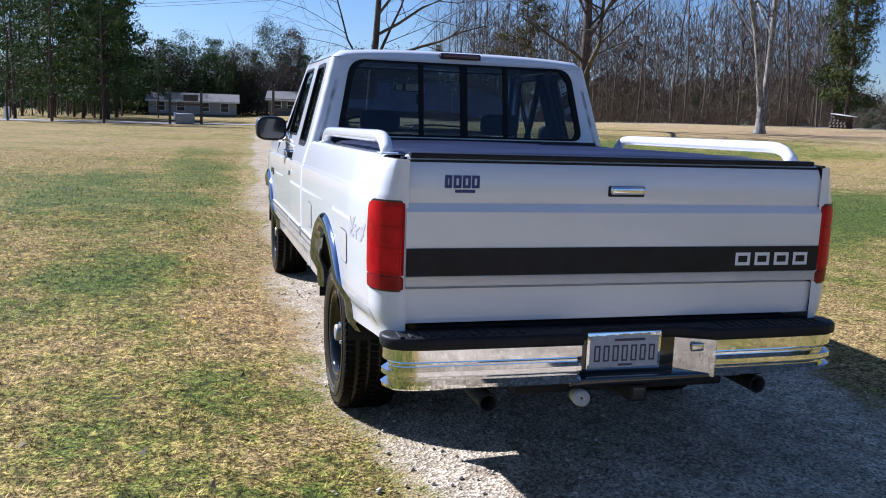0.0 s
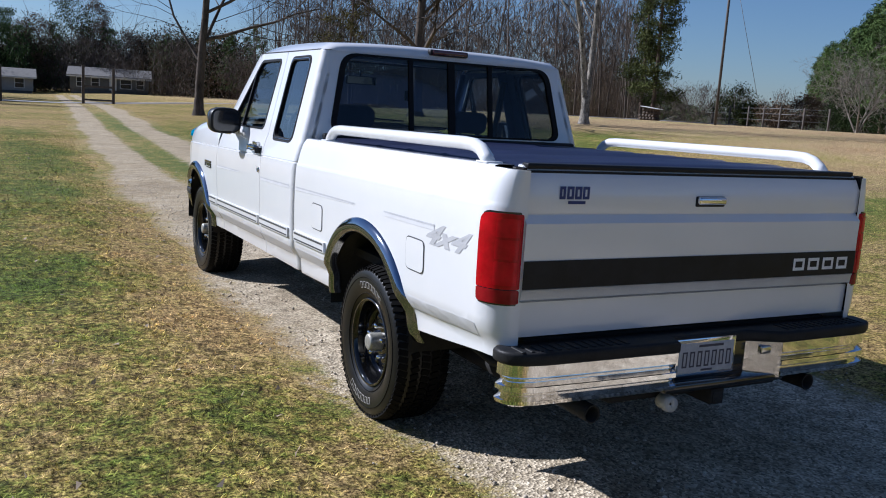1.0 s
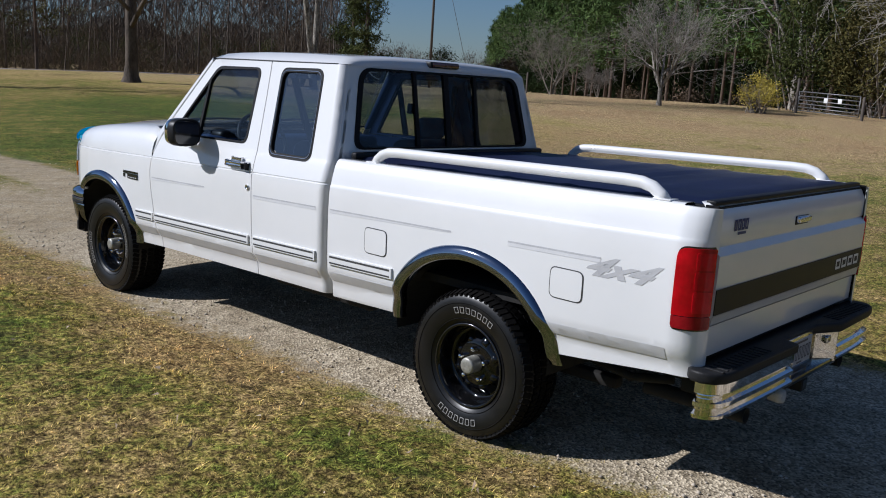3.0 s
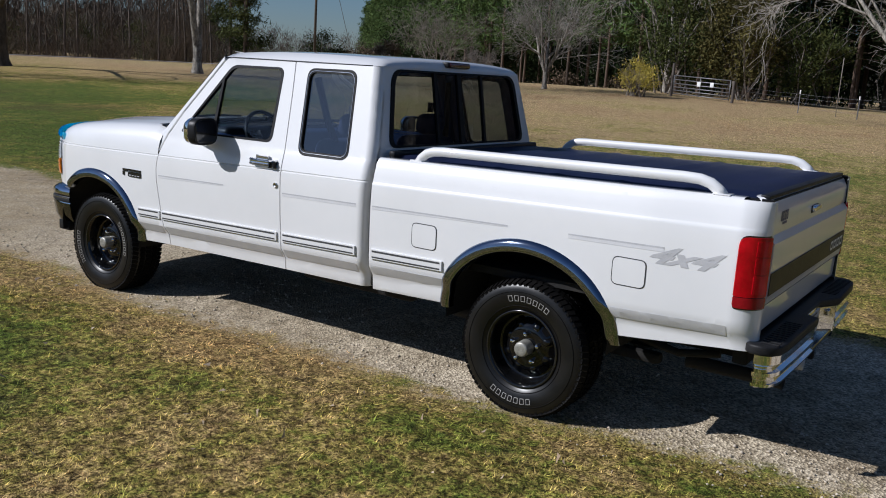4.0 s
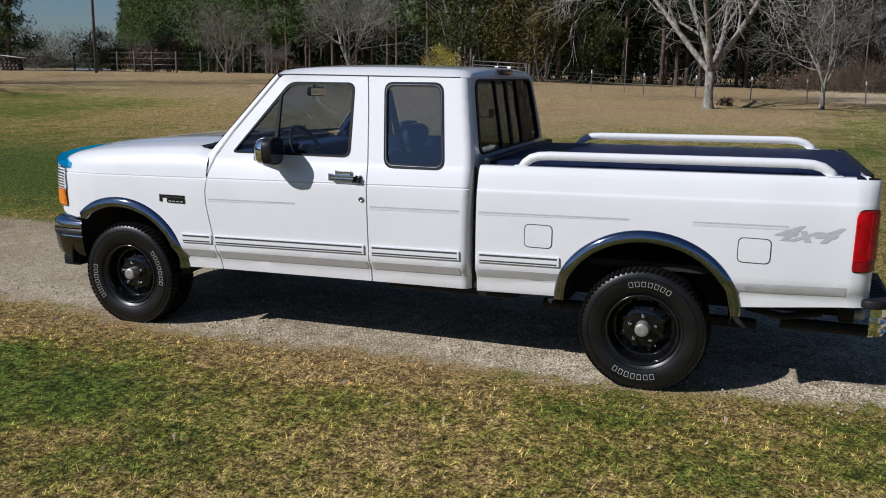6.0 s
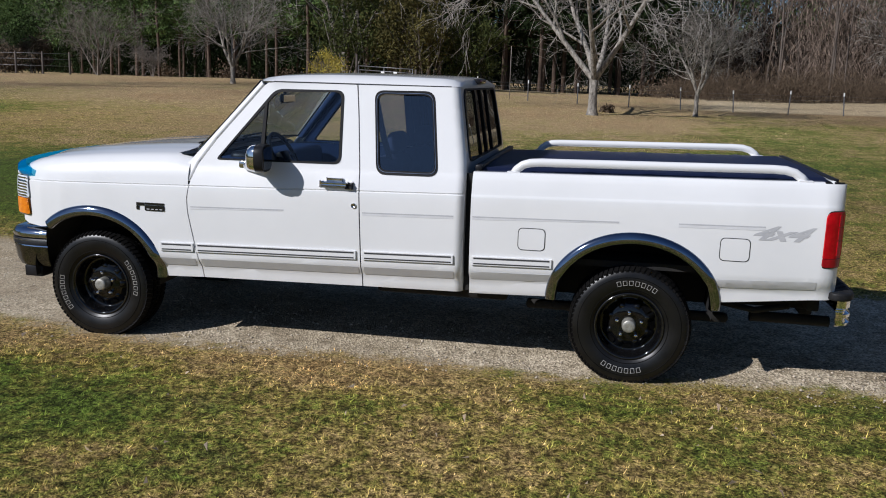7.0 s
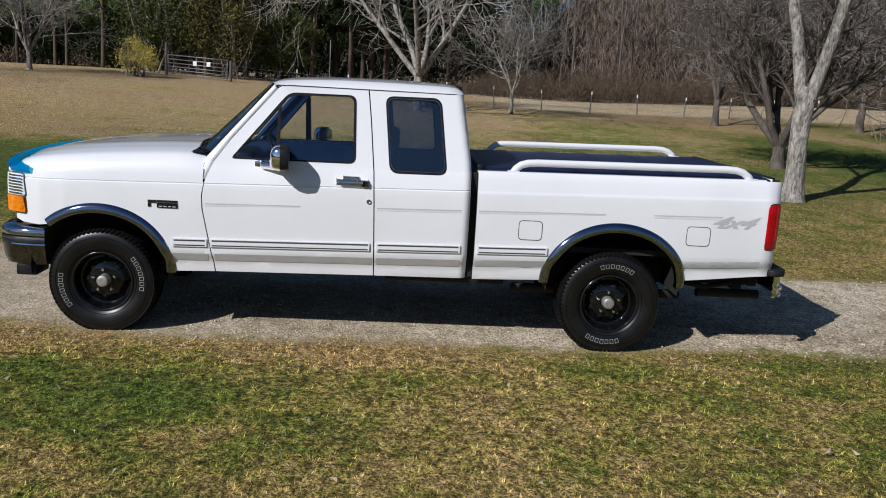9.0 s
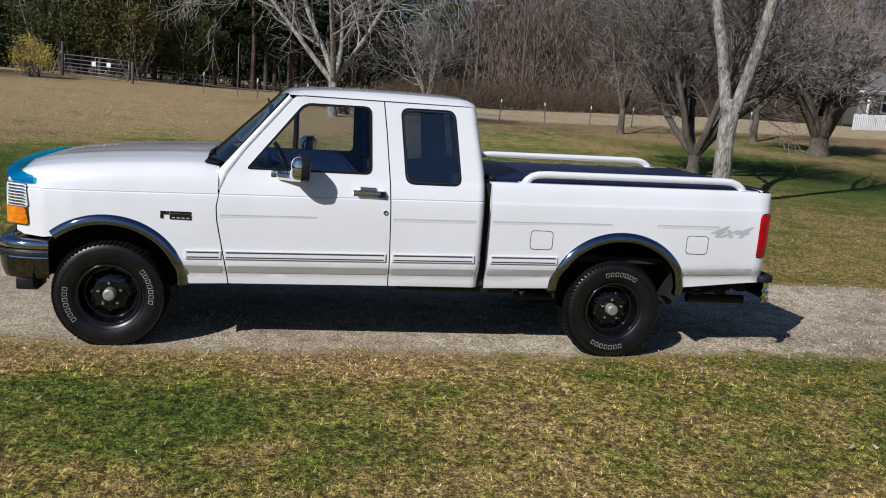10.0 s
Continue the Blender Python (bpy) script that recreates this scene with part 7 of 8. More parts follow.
PALE_SIDING = surface("pale_siding", (0.27, 0.265, 0.25), (0.36, 0.355, 0.34), 2, 0.8, bump=0.3, bump_scale=30)
SHINGLE = surface("shingle_roof", (0.095, 0.092, 0.088), (0.17, 0.163, 0.155), 3, 0.9, bump=0.5, bump_scale=25)
WHITE_TRIM = surface("white_trim", (0.62, 0.62, 0.60), (0.74, 0.74, 0.73), 4, 0.6, bump=0.1)
DARK_PANE = surface("dark_pane", (0.012, 0.014, 0.018), (0.03, 0.034, 0.04), 4, 0.08)
ROAD_GREY = surface("road_surface", (0.20, 0.19, 0.18), (0.30, 0.285, 0.27), 2, 0.9, bump=0.4, bump_scale=30)


def holder(name, label, category, at, group="", turn=0.0):
    ob = tagged(new(name), label, category, group)
    ob.location = (at[0], at[1], float(land(*at)))
    ob.rotation_euler = (0, 0, radians(turn))
    return ob


def field_gate():
    a, b = Vector((38.5, 13.5)), Vector((37.0, 10.0))
    d = b - a
    root = holder("field_gate", "closed grey tubular steel farm gate with two small signs", "gate", tuple(a), turn=math.degrees(math.atan2(d.y, d.x)))
    L = d.length - 0.2
    drop = float(land(*b)) - float(land(*a))
    for k, z in enumerate((0.14, 0.30, 0.46, 0.63, 0.82, 1.02)):
        part("rail", tubed([(0.12, 0, z), (L, 0, z + drop)], 0.024, 8), STEEL, root)
    for x in (0.12, L * 0.5, L):
        part("upright", tubed([(x, 0, 0.10 + drop * x / L), (x, 0, 1.04 + drop * x / L)], 0.024, 8), STEEL, root)
    for x in (1.75, 2.55):
        part("sign", boxed(x - 0.11, x + 0.11, -0.045, -0.035, 0.60 + drop * 0.5, 0.82 + drop * 0.5, 0.004), WHITE_TRIM, root)
    for p, h in ((a, 1.62), (b, 1.02)):
        g = holder("gate_post", "weathered wooden gate post", "post", tuple(p), "gate posts")
        part("shaft", lathed([(-0.2, 0.075), (h - 0.03, 0.062), (h, 0.04), (h, 0.001)], 10, "z"), POLE_WOOD, g)


def fence():
    rng = random.Random(21)
    pts = [(36.9, 9.8), (34.6, 6.6), (34.0, 3.6), (33.6, 0.5), (33.4, -2.6), (33.4, -5.8), (33.6, -9.0), (34.0, -12.2), (34.6, -15.4), (35.4, -18.6), (36.2, -21.8), (37.2, -25.0)]
    proto = None
    posts = [(float(np.interp(-y, [-q[1] for q in pts], [q[0] for q in pts])), y) for y in (6.5, 4.1, 1.85, -0.4, -2.6, -4.8, -7.05, -9.3, -11.6, -13.9, -16.3, -18.7, -21.1)]
    for p in posts:
        if proto is None:
            proto = holder("fence_post", "thin steel fence post with a white tip", "post", p, "fence posts")
            part("shaft", boxed(-0.022, 0.022, -0.018, 0.018, -0.2, 0.82, 0.004, 1), STEEL, proto)
            part("tip", boxed(-0.026, 0.026, -0.022, 0.022, 0.81, 0.96, 0.004, 1), WHITE_TRIM, proto)
        else:
            copy_thing(proto, pose(p[0], p[1], float(land(*p)) + rng.uniform(-0.05, 0.05), rng.uniform(-3, 3), rng.uniform(-3, 3), rng.uniform(0, 90)))
    root = tagged(new("fence_wire"), "sagging field fence wires between thin posts", "fence")
    for h in (0.25, 0.45, 0.64, 0.80):
        path = []
        for a, b in zip(pts, pts[1:]):
            for u in (0, 0.33, 0.66):
                x, y = a[0] + (b[0] - a[0]) * u, a[1] + (b[1] - a[1]) * u
                path.append((x, y, float(land(x, y)) + h - (0.03 if u else 0)))
        part("wire", tubed(path, 0.0035, 4), STEEL, root)
    tall = holder("tall_stake", "tall thin pale stake by the fence", "post", (34.6, 5.0))
    part("shaft", tubed([(0, 0, -0.1), (0.02, 0, 2.4)], 0.014, 6), WOOD_GREY, tall)
    # fence and gate at the far corner of the field
    far = [polar(45.2, 66), polar(47.5, 60), polar(49.5, 57), polar(52.5, 55)]
    for k in range(7):
        u = k / 6 * 2.999
        i = int(u)
        p = (far[i][0] + (far[i + 1][0] - far[i][0]) * (u - i), far[i][1] + (far[i + 1][1] - far[i][1]) * (u - i))
        g = holder("fence_post", "dark wooden post at the far field corner", "post", p, "far fence posts")
        part("shaft", lathed([(-0.2, 0.07), (1.35, 0.06), (1.38, 0.001)], 8, "z"), POLE_WOOD, g)
    wires = tagged(new("fence_wire"), "wires of the far field fence", "fence")
    for h in (0.5, 0.9, 1.25):
        part("wire", tubed([(x, y, float(land(x, y)) + h) for x, y in far], 0.012, 4), STEEL, wires)


def utility_pole(az, dist, height, label, arm=True):
    x, y = polar(az, dist)
    g = holder("utility_pole", label, "pole", (x, y))
    part("shaft", tubed([(0, 0, -0.5), (0.02, 0, height * 0.5), (0.03, 0, height)], [0.085, 0.075, 0.06], 12), POLE_WOOD, g)
    if not arm:
        return (x, y, float(land(x, y)) + height - 0.1)
    part("crossarm", boxed(-1.1, 1.1, -0.06, 0.06, height - 0.75, height - 0.60, 0.01, 1, Matrix.Rotation(radians(30), 4, "Z")), POLE_WOOD, g)
    for k in (-1, 0, 1):
        part("insulator", lathed([(0, 0.03), (0.06, 0.05), (0.12, 0.03), (0.16, 0.001)], 8, "z", (k * 0.9 * math.cos(radians(30)), k * 0.9 * math.sin(radians(30)), height - 0.60)), STEEL, g)
    return (x, y, float(land(x, y)) + height - 0.45)


def power_lines():
    a = utility_pole(45.6, 51, 11.5, "tall dark wooden utility pole at the field corner")
    utility_pole(-3.45, 96, 8.3, "bare dark wooden pole beside the far house", False)
    root = tagged(new("power_line"), "thin dark overhead power line", "cable")
    b = (-11.0, 88.0, 10.3)
    for off in (0.0, 0.7):
        path = []
        for k in range(25):
            u = k / 24
            path.append((a[0] + (b[0] - a[0]) * u, a[1] + (b[1] - a[1]) * u, a[2] + (b[2] - a[2]) * u - off * 0.4 - 3.2 * u * (1 - u)))
        part("wire", tubed(path, 0.016, 5), POLE_WOOD, root)
    c = (a[0] + 38, a[1] - 10, a[2] + 1.0)
    part("wire", tubed([tuple(a[i] + (c[i] - a[i]) * k / 8 - (1.6 * k / 8 * (1 - k / 8) if i == 2 else 0) for i in range(3)) for k in range(9)], 0.02, 5), POLE_WOOD, root)
    gx, gy = polar(48.6, 53)
    part("guy_wire", tubed([(a[0], a[1], a[2] - 1.5), (gx, gy, float(land(gx, gy)))], 0.015, 5), STEEL, root)


def gable_house(name, label, at, turn, w, d, h, rise, wall_m, windows, door=None, porch=False):
    """A low house: walls with thickness at the openings, roof with eaves, windows with frames."""
    g = holder(name, label, "house", at, turn=turn)
    part("foundation", boxed(-w / 2 + 0.1, w / 2 - 0.1, -d / 2 + 0.1, d / 2 - 0.1, -1.0, 0.4), SHINGLE, g)
    wall = part("wall", boxed(-w / 2, w / 2, -d / 2, d / 2, 0.35, h), wall_m, g)
    bm = bmesh.new()
    o = 0.4
    for s in (-1, 1):
        vs = [bm.verts.new(p) for p in ((-w / 2 - o, s * (d / 2 + o), h - 0.12), (w / 2 + o, s * (d / 2 + o), h - 0.12), (w / 2 + o, 0, h + rise), (-w / 2 - o, 0, h + rise))]
        bm.faces.new(vs)
    bmesh.ops.recalc_face_normals(bm, faces=bm.faces[:])
    bmesh.ops.solidify(bm, geom=bm.faces[:], thickness=0.12)
    part("roof", bm, SHINGLE, g)
    for s in (-1, 1):
        bm = bmesh.new()
        vs = [bm.verts.new(p) for p in ((s * w / 2, -d / 2, h), (s * w / 2, d / 2, h), (s * w / 2, 0, h + rise - 0.1))]
        bm.faces.new(vs)
        bmesh.ops.solidify(bm, geom=bm.faces[:], thickness=0.1)
        part("gable", bm, wall_m, g)
    part("eave_board", boxed(-w / 2 - o, w / 2 + o, -d / 2 - o - 0.03, -d / 2 - o + 0.02, h - 0.28, h - 0.08), WHITE_TRIM, g)
    for x, z, ww, hh in windows:
        fr = part("window_frame", boxed(x - ww / 2 - 0.09, x + ww / 2 + 0.09, -d / 2 - 0.06, -d / 2 + 0.02, z - hh / 2 - 0.09, z + hh / 2 + 0.09, 0.01, 1), WHITE_TRIM, g)
        part("pane", boxed(x - ww / 2, x + ww / 2, -d / 2 - 0.066, -d / 2 - 0.05, z - hh / 2, z + hh / 2), DARK_PANE, fr)
        part("glazing_bar", boxed(x - ww / 2, x + ww / 2, -d / 2 - 0.08, -d / 2 - 0.06, z - 0.025, z + 0.025), WHITE_TRIM, fr)
    if door:
        part("door", boxed(door - 0.45, door + 0.45, -d / 2 - 0.05, -d / 2 + 0.02, 0.4, 2.45, 0.01, 1), WHITE_TRIM, g)
    if porch:
        part("porch_roof", boxed(-w * 0.48, w * 0.2, -d / 2 - 2.0, -d / 2, h - 0.35, h - 0.15), SHINGLE, g)
        for k in range(5):
            part("porch_post", boxed(-w * 0.47 + k * w * 0.165, -w * 0.47 + k * w * 0.165 + 0.14, -d / 2 - 1.95, -d / 2 - 1.81, 0.3, h - 0.3), WHITE_TRIM, g)
        part("porch_floor", boxed(-w * 0.48, w * 0.2, -d / 2 - 2.0, -d / 2, 0.15, 0.35), WOOD_GREY, g)
    return g


def houses():
    x, y = -2.2, 125.0
    gable_house("far_house", "long low pale house with a grey roof far down the drive", (x, y), -2, 11.6, 7, 2.2, 1.0, PALE_SIDING, [(-4.2, 1.3, 1.0, 1.1), (-1.6, 1.3, 1.0, 1.1), (1.6, 1.3, 1.0, 1.1), (4.2, 1.3, 1.0, 1.1)], 0.0)
    x, y = 13.2, 125.0
    gable_house("far_house", "low grey house with a pale roof beyond the lawn", (x, y), -8, 9.8, 7, 2.2, 1.0, SIDING, [(-3.6, 1.3, 0.9, 1.1), (-1.8, 1.3, 0.9, 1.1), (2.0, 1.3, 1.3, 1.1), (3.8, 1.3, 0.9, 1.1)], 0.4)
    # grey house with a white porch beyond the yard trees
    gable_house("porch_house", "grey cottage with white trim and porch", (49.8, -43.2), 242, 12, 8, 2.8, 1.4, SIDING, [(-4.0, 2.0, 0.9, 1.4), (4.2, 2.0, 0.9, 1.4), (2.8, 2.0, 0.9, 1.4)], -1.0, True)
    rng = random.Random(2)
    root = tagged(new("picket_fence"), "white picket fence in front of the cottage", "fence")
    a, b = Vector((41.0, -30.4)), Vector((44.4, -38.5))
    n = 46
    for k in range(n):
        p = a.lerp(b, k / (n - 1))
        z = float(land(p.x, p.y))
        bm = boxed(p.x - 0.04, p.x + 0.04, p.y - 0.04, p.y + 0.04, z, z + 0.95 + rng.uniform(-0.02, 0.02), 0.01, 1)
        part("picket", bm, WHITE_TRIM, root)
    for h in (0.3, 0.75):
        part("rail", tubed([(a.x, a.y, float(land(a.x, a.y)) + h), (b.x, b.y, float(land(b.x, b.y)) + h)], 0.03, 4), WHITE_TRIM, root)


def entrance_frame():
    """Dark posts with crossbars on both sides of the far end of the drive."""
    for cx, half, box in ((-2.45, 1.05, True), (4.5, 0.95, False)):
        g = holder("entrance_frame", "dark wooden post frame with a crossbar beside the drive", "gateway", (cx, 60), "entrance frames")
        for x in (-half, half):
            part("post", boxed(x - 0.09, x + 0.09, -0.09, 0.09, -0.3, 2.35 if x > 0 else 2.5, 0.01, 1), POLE_WOOD, g)
        part("crossbar", boxed(-half, half, -0.06, 0.06, 1.30 if box else 1.05, 1.44 if box else 1.19, 0.01, 1), POLE_WOOD, g)
        part("lower_bar", boxed(-half, half, -0.05, 0.05, 0.18, 0.30, 0.01, 1), POLE_WOOD, g)
        if box:
            part("sign_board", boxed(-0.15, 0.85, -0.05, 0.03, 1.62, 2.05, 0.02, 1), POLE_WOOD, g)
            part("rock_planter", boxed(-0.7, 0.6, -0.4, 0.2, -0.05, 0.75, 0.18, 3), PALE_SIDING, g)
    for p, h, l in (((-14.2, 62), 0.9, "short pale marker post at the lawn's edge"), ((-3.2, 64), 0.8, "short pale marker post at the lawn's edge")):
        m = holder("marker_post", l, "post", p, "marker posts")
        part("shaft", boxed(-0.16, 0.16, -0.1, 0.1, -0.1, h, 0.02, 1), WHITE_TRIM, m)


def leafy(name, label, at, size, m, seed, count=40, per=34, leaf=0.10, stems=14, stem_m=None):
    """A shrub or low evergreen: stems and a crown of many small leaf clumps."""
    rng = np.random.default_rng(seed)
    g = holder(name, label, "shrub" if size[1] < 4 else "tree", at)
    wd = Wood(random.Random(seed))
    w, h = size
    for k in range(stems):
        a = rng.uniform(0, 6.28)
        wd.limb(Vector((rng.uniform(-0.2, 0.2) * w, rng.uniform(-0.2, 0.2) * w, -0.05)), Vector((math.cos(a) * 0.45, math.sin(a) * 0.45, 1)), h * rng.uniform(0.5, 0.85), 0.02 + 0.006 * h, 0,
                spec_of(segs=(4, 3), sides=(4, 3), kids=(4,), start=(0.3,), wobble=(0.15, 0.2)))
    obj("trunk", wd.v, wd.f, stem_m or BARK_GREY, g, True)
    c = []
    while len(c) < count:
        p = rng.uniform(-1, 1, 3)
        if (p ** 2).sum() < 1 and (p ** 2).sum() > 0.15:
            c.append((p[0] * w * 0.5 * (1.15 - 0.4 * (p[2] + 1) / 2), p[1] * w * 0.5 * (1.15 - 0.4 * (p[2] + 1) / 2), h * (0.52 + 0.46 * p[2])))
    v, t = leaf_cloud(rng, c, per, w * 0.085, leaf)
    fast_mesh("crown", v, t, m).parent = g
    return g


def shrubs():
    leafy("flowering_shrub", "yellow flowering shrub beside the farm gate", (35.25, 14.05), (1.85, 1.75), YELLOW, 31, 50, 70, 0.042, 26)
    leafy("evergreen_tree", "olive-green cedar behind the farm gate", (41.5, 11.2), (4.6, 6.2), OLIVE, 32, 90, 110, 0.085, 8)
    leafy("evergreen_tree", "dark green cedar at the wood's edge", (42.0, 14.6), (4.4, 6.4), CEDAR, 33, 90, 110, 0.085, 8)
    leafy("evergreen_tree", "dark holly beside the pines", (43.5, 8.2), (3.8, 4.8), CEDAR, 34, 80, 100, 0.085, 8)
    for k, (az, ds, w, h) in enumerate(((50.8, 62, 2.6, 2.6), (47.6, 62, 2.2, 1.8), (49.2, 60, 2.8, 1.7), (46.6, 66, 3.5, 3.2))):
        leafy("evergreen_shrub", "rounded dark shrub at the far field corner", polar(az, ds), (w, h), CEDAR if k % 2 else BRUSH, 40 + k, 50, 60, 0.08, 8)
    bare_tree("field_shrub", *polar(54.2, 55), 3.2, 0.07, GREYWIDE, BARK_GREY, "small leafless many-stemmed shrub at the wood's edge", 50, trunks=4, lean=0.5)
    bare_tree("field_shrub", *polar(57.4, 52), 1.3, 0.04, GREYWIDE, BARK_GREY, "small leafless sapling in the field", 51, trunks=3, lean=0.4)
    for az, d, h, w, s in ((41.3, 62, 20, 0.062, 61), (40.5, 66, 18, 0.065, 62)):
        pine_tree(*polar(az, d), h, s, 0.06, w, "tall dark pine at the end of the leafless wood", CEDAR, 1.8)
    pine_tree(*polar(20.5, 62), 13, 63, 0.2, 0.22, "olive pine among the leafless trees", OLIVE)
    for x, y, w, h, m, k in ((-4.2, 137, 7.2, 13.0, NEEDLES, 70), (0.6, 139, 4.4, 12.8, NEEDLES, 71), (4.4, 136, 6.2, 11.6, RUSSET, 72), (9.4, 138, 7.0, 15.0, CEDAR, 73), (13.0, 140, 5.4, 14.4, RUSSET, 74), (-9.5, 138, 6.5, 10.0, CEDAR, 75), (17.5, 136, 6.5, 9.6, RUSSET, 76), (22.5, 132, 7.0, 9.0, CEDAR, 77)):
        leafy("woodland_tree", "round-crowned dark tree beyond the houses", (x, y), (w, h), m, k, 100, 100, 0.13, 7, BARK_DARK)
    pine_tree(*polar(-7.5, 58), 10.5, 65, 0.1, 0.26, "dark pine at the edge of the lawn")
    pine_tree(*polar(-10.5, 60), 12.5, 66, 0.1, 0.26, "dark pine at the edge of the lawn")
    pine_tree(*polar(-13.0, 60), 8.5, 67, 0.1, 0.26, "dark pine at the edge of the lawn")
    stump = holder("brush_pile", "small brown brush pile by the fence", "brush", (29.0, 0.4))
    v, t = leaf_cloud(np.random.default_rng(77), [(0, 0, 0.12), (0.12, 0.05, 0.13), (-0.1, 0.06, 0.1)], 110, 0.10, 0.08)
    fast_mesh("heap", v, t, BRUSH).parent = stump


def road():
    pts = [polar(a, 63) for a in range(-30, 47, 4)] + [polar(47.5, 95), polar(48, 160)]
    bm = bmesh.new()
    rows = []
    for i, p in enumerate(pts):
        d = (Vector(pts[min(i + 1, len(pts) - 1)]) - Vector(pts[max(i - 1, 0)])).normalized()
        nrm = Vector((d.y, -d.x))
        row = []
        for o in (-2.8, -1.4, 0, 1.4, 2.8):
            x, y = p[0] + nrm.x * o, p[1] + nrm.y * o
            row.append(bm.verts.new((x, y, float(land(x, y)) + 0.03 + 0.03 * (1 - (o / 2.8) ** 2))))
        rows.append(row)
    for r0, r1 in zip(rows, rows[1:]):
        for k in range(4):
            bm.faces.new((r0[k], r0[k + 1], r1[k + 1], r1[k]))
    me = bpy.data.meshes.new("road_far")
    bm.to_mesh(me)
    bm.free()
    me.materials.append(ROAD_GREY)
    tagged(new("road_far", me), "pale grey country road across the end of the lawn", "road", kind="structure")


# log pile made up to stand for an unclear small dark object
def woodpile(az, dist):
    g = holder("woodpile", "stand-in pile of dark logs for an unclear object by the woods", "woodpile", polar(az, dist), turn=35)
    for k in range(4):
        for j in range(5 - k // 2):
            part("log", tubed([(-0.7, -0.44 + 0.22 * j + 0.05 * (k % 2), 0.11 + 0.19 * k), (0.7, -0.44 + 0.22 * j + 0.05 * (k % 2), 0.11 + 0.19 * k)], 0.105, 8), BARK_DARK, g)
    # pale sheet paints in the object's sunlit top
    part("sunlit_top_sheet", boxed(-0.82, 0.82, -0.62, 0.62, 0.83, 0.87, 0.015, 2, Matrix.Rotation(radians(7), 4, "X")), WHITE_TRIM, g, "pale sheet put in for a sunlit top")


road()
power_lines()
field_gate()
fence()
houses()
entrance_frame()
shrubs()
woodpile(41.2, 58)


# ---- lawn blades, gravel and litter (uncountable, joined) ----
def blades(name, area, count, height, width, seed, lean=0.9, keep=None, label="short dry and green lawn grass", fine=True, tuft=0, m=None):
    rng = np.random.default_rng(seed)
    x0, x1, y0, y1 = area
    x, y = rng.uniform(x0, x1, count), rng.uniform(y0, y1, count)
    if keep is not None:
        k = keep(x, y, rng)
        x, y = x[k], y[k]
    if tuft:
        # blades grow in small tufts and lean out of them
        ox, oy = rng.normal(0, 0.011, (len(x), tuft)), rng.normal(0, 0.011, (len(x), tuft))
        grow = np.repeat(rng.uniform(0.55, 1.45, len(x)), tuft)
        x, y = (x[:, None] + ox).ravel(), (y[:, None] + oy).ravel()
        a = np.arctan2(oy, ox).ravel() + rng.normal(0, 0.7, len(x))
    n = len(x)
    z = land(x, y) - 0.004
    if not tuft:
        a, grow = rng.uniform(0, 2 * np.pi, n), 1.0
    h = height * rng.uniform(0.45, 1.3, n) * grow
    out = h * lean * rng.uniform(0.2, 1.6, n)
    up = h * rng.uniform(0.25, 1.0, n)
    dx, dy = np.cos(a), np.sin(a)
    w = width * rng.uniform(0.6, 1.3, n) / 2
    base = np.stack([x, y, z], 1)
    sx = np.stack([-dy * w, dx * w, np.zeros(n)], 1)
    mid = base + np.stack([dx * out * 0.4, dy * out * 0.4, up * 0.7], 1)
    tip = base + np.stack([dx * out, dy * out, up], 1)
    v = np.stack([base - sx, base + sx, mid + sx * 0.8, mid - sx * 0.8, tip], 1).reshape(-1, 3)
    i = np.arange(n) * 5
    t = np.concatenate([np.stack([i, i + 1, i + 2], 1), np.stack([i, i + 2, i + 3], 1), np.stack([i + 3, i + 2, i + 4], 1)])
    if not fine:
        v = np.stack([base - sx, base + sx, tip], 1).reshape(-1, 3)
        t = np.arange(3 * n).reshape(-1, 3)
    tagged(fast_mesh(name, v, t, m or BLADES), label, "grass", kind="stuff")


def off_drive(soft=0.35):
    def keep(x, y, rng):
        d = x - drive_x(y)
        edge = np.where(d < 0, -d - 1.27 - 0.08 * np.sin(y * 0.8) - 0.05 * np.sin(y * 2.3 + 1), d - 1.42 - 0.1 * np.sin(y * 0.6 + 2))
        p = np.clip(edge / soft + 0.35, 0.0, 1.0)
        mid = (np.abs(d) < 0.42) & (y > 8.5)
        thin = 0.5 + 0.5 * np.sin(x * 2.1 + 1.3 * np.sin(y * 1.7)) * np.sin(y * 1.9 + np.sin(x * 2.3))
        return rng.uniform(0, 1, len(x)) < np.maximum(p * (0.55 + 0.45 * thin), mid * 0.8)
    return keep


blades("grass", (-6.4, -0.55, -3.8, 7.5), 60000, 0.021, 0.0060, 1, lean=1.5, keep=off_drive(0.75), fine=False, tuft=9)
blades("grass", (-12, -0.4, 7.5, 22), 90000, 0.045, 0.008, 2, lean=1.2, keep=off_drive(0.7), fine=False)
blades("grass", (-14, -6.4, -6, 12), 30000, 0.05, 0.010, 3, lean=1.2, keep=off_drive(), fine=False)
blades("grass", (1.2, 14, -8, 16), 110000, 0.040, 0.008, 4, lean=1.2, keep=off_drive(0.7), label="thin dry field grass", fine=False, m=FIELD_BLADES)
blades("grass", (14, 30, -14, 24), 60000, 0.055, 0.014, 5, lean=1.4, keep=off_drive(), label="thin dry field grass", fine=False, m=FIELD_BLADES)


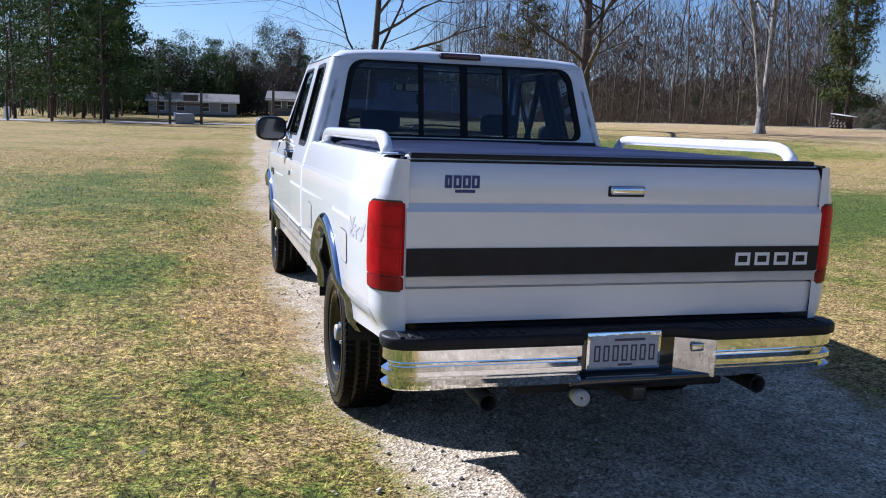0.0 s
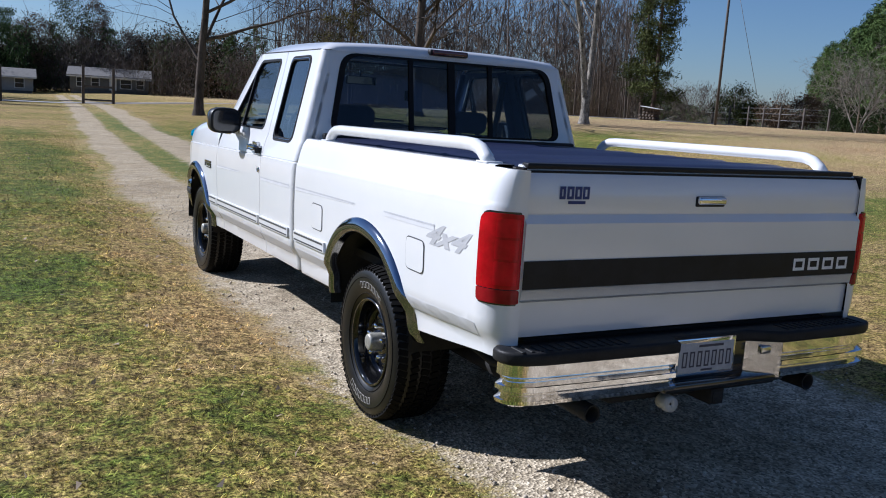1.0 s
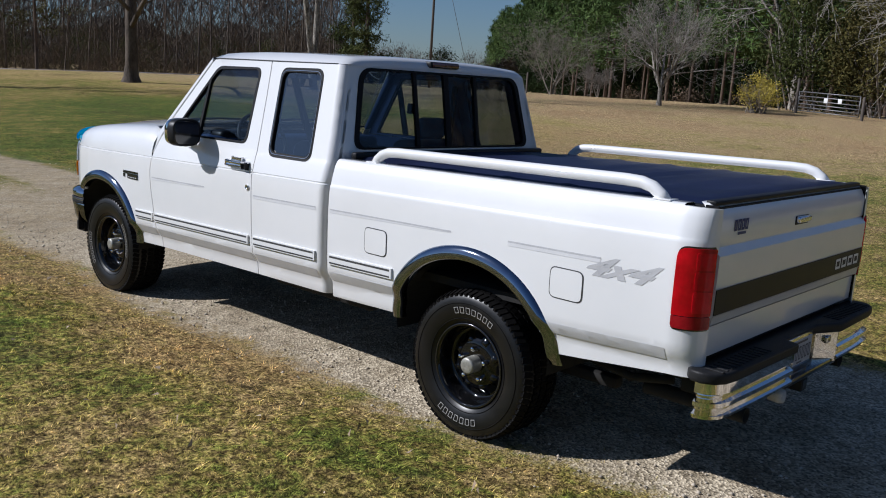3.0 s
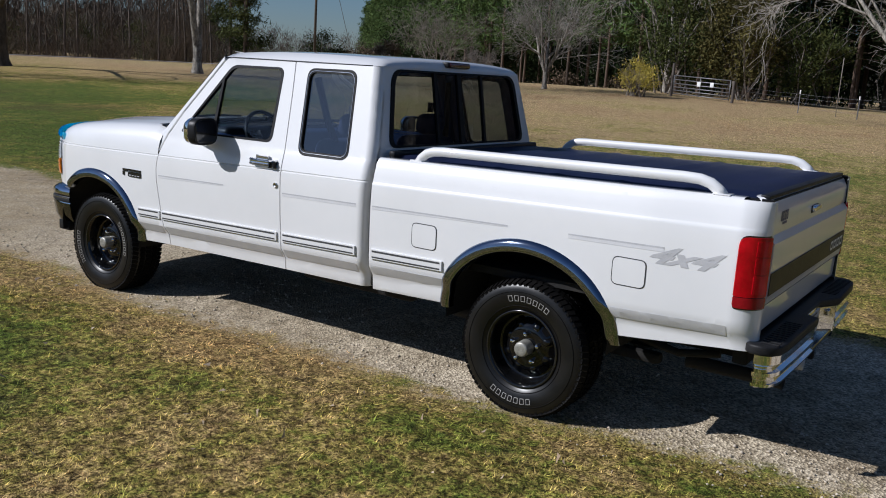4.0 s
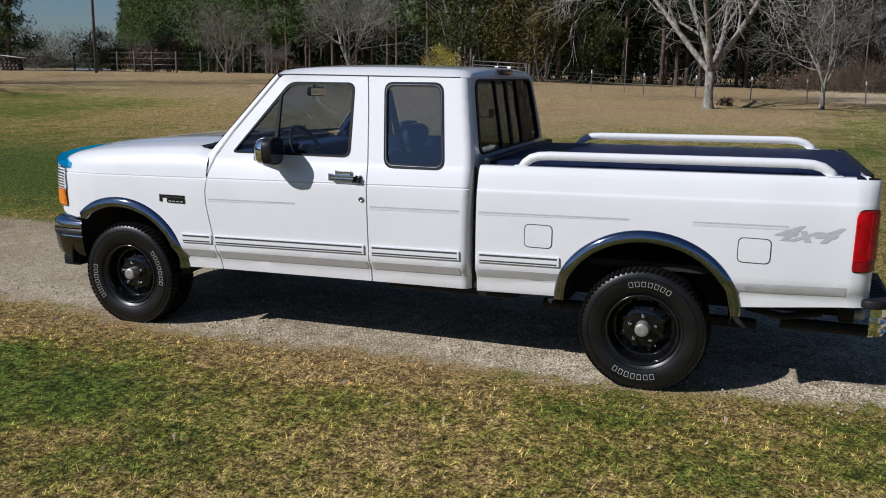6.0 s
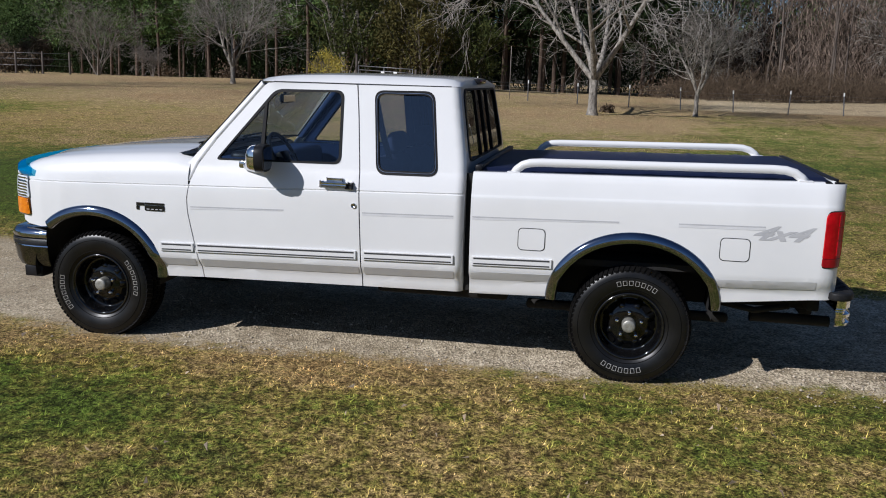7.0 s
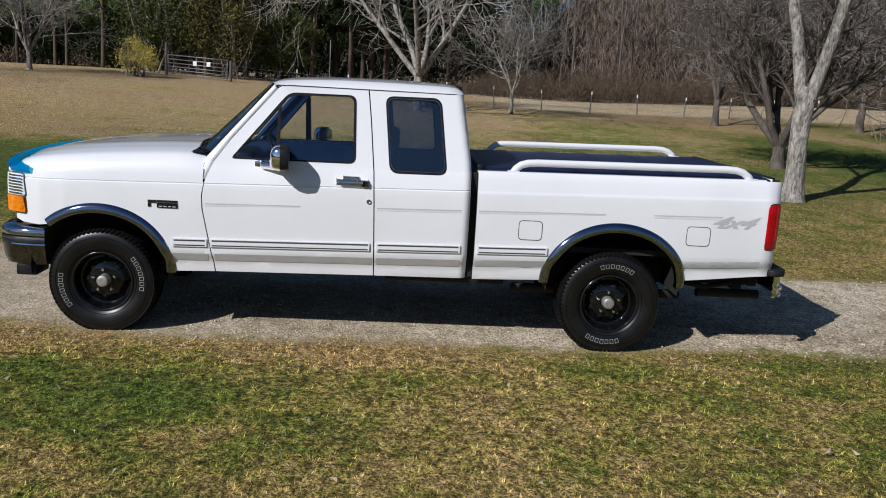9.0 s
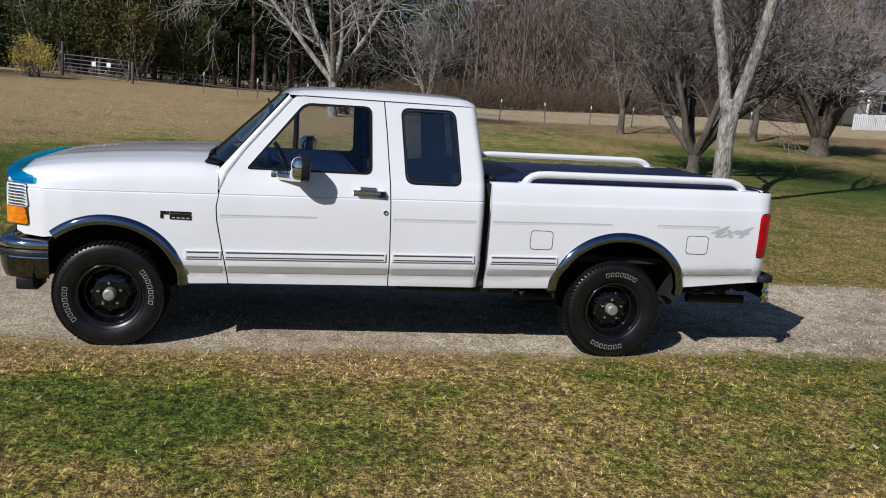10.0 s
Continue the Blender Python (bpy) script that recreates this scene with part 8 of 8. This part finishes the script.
def stones():
    rng = np.random.default_rng(9)
    n = 17000
    x, y = rng.uniform(-1.35, 2.1, n), rng.uniform(-6.5, 13, n)
    d = (x - drive_x(y)) / np.where(x < drive_x(y), 1.45, 1.6)
    k = rng.uniform(0, 1, n) < np.clip(1.25 - np.abs(d) ** 3, 0, 1) * np.clip((13 - y) / 8, 0, 1)
    x, y = x[k], y[k]
    n = len(x)
    r = 0.004 + 0.009 * rng.uniform(0, 1, n) ** 3
    z = land(x, y) + 0.010 + r * 0.2
    octa = np.array([(1, 0, 0), (0, 1, 0), (-1, 0, 0), (0, -1, 0), (0, 0, 0.75), (0, 0, -0.75)], float)
    jit = octa[None] * rng.uniform(0.65, 1.3, (n, 6, 1))
    a = rng.uniform(0, 6.28, n)
    c, s = np.cos(a)[:, None], np.sin(a)[:, None]
    v = np.stack([jit[..., 0] * c - jit[..., 1] * s, jit[..., 0] * s + jit[..., 1] * c, jit[..., 2]], -1) * r[:, None, None] + np.stack([x, y, z], 1)[:, None]
    f = np.array([(0, 1, 4), (1, 2, 4), (2, 3, 4), (3, 0, 4), (1, 0, 5), (2, 1, 5), (3, 2, 5), (0, 3, 5)])
    t = (f[None] + (np.arange(n) * 6)[:, None, None]).reshape(-1, 3)
    m = surface("pebbles", (0.34, 0.288, 0.22), (0.60, 0.52, 0.41), 5, 0.9, bump_scale=60, rand=0.3)
    tagged(fast_mesh("gravel_stones", v.reshape(-1, 3), t, m), "loose grey gravel stones on the driveway", "gravel", kind="stuff")


def litter():
    rng = np.random.default_rng(19)
    n = 900
    x, y = rng.uniform(-7, -1.2, n), rng.uniform(-3, 16, n)
    c = np.stack([x, y, land(x, y) + 0.035], 1)
    v, t = leaf_cloud(rng, c, 1, 0.003, 0.020, 0.3)
    m = surface("dead_leaves", (0.22, 0.15, 0.09), (0.52, 0.42, 0.30), 6, 0.85, bump_scale=40, rand=0.3)
    tagged(fast_mesh("fallen_leaves", v, t, m), "pale dead leaves scattered on the lawn", "leaves", kind="stuff")


stones()
litter()
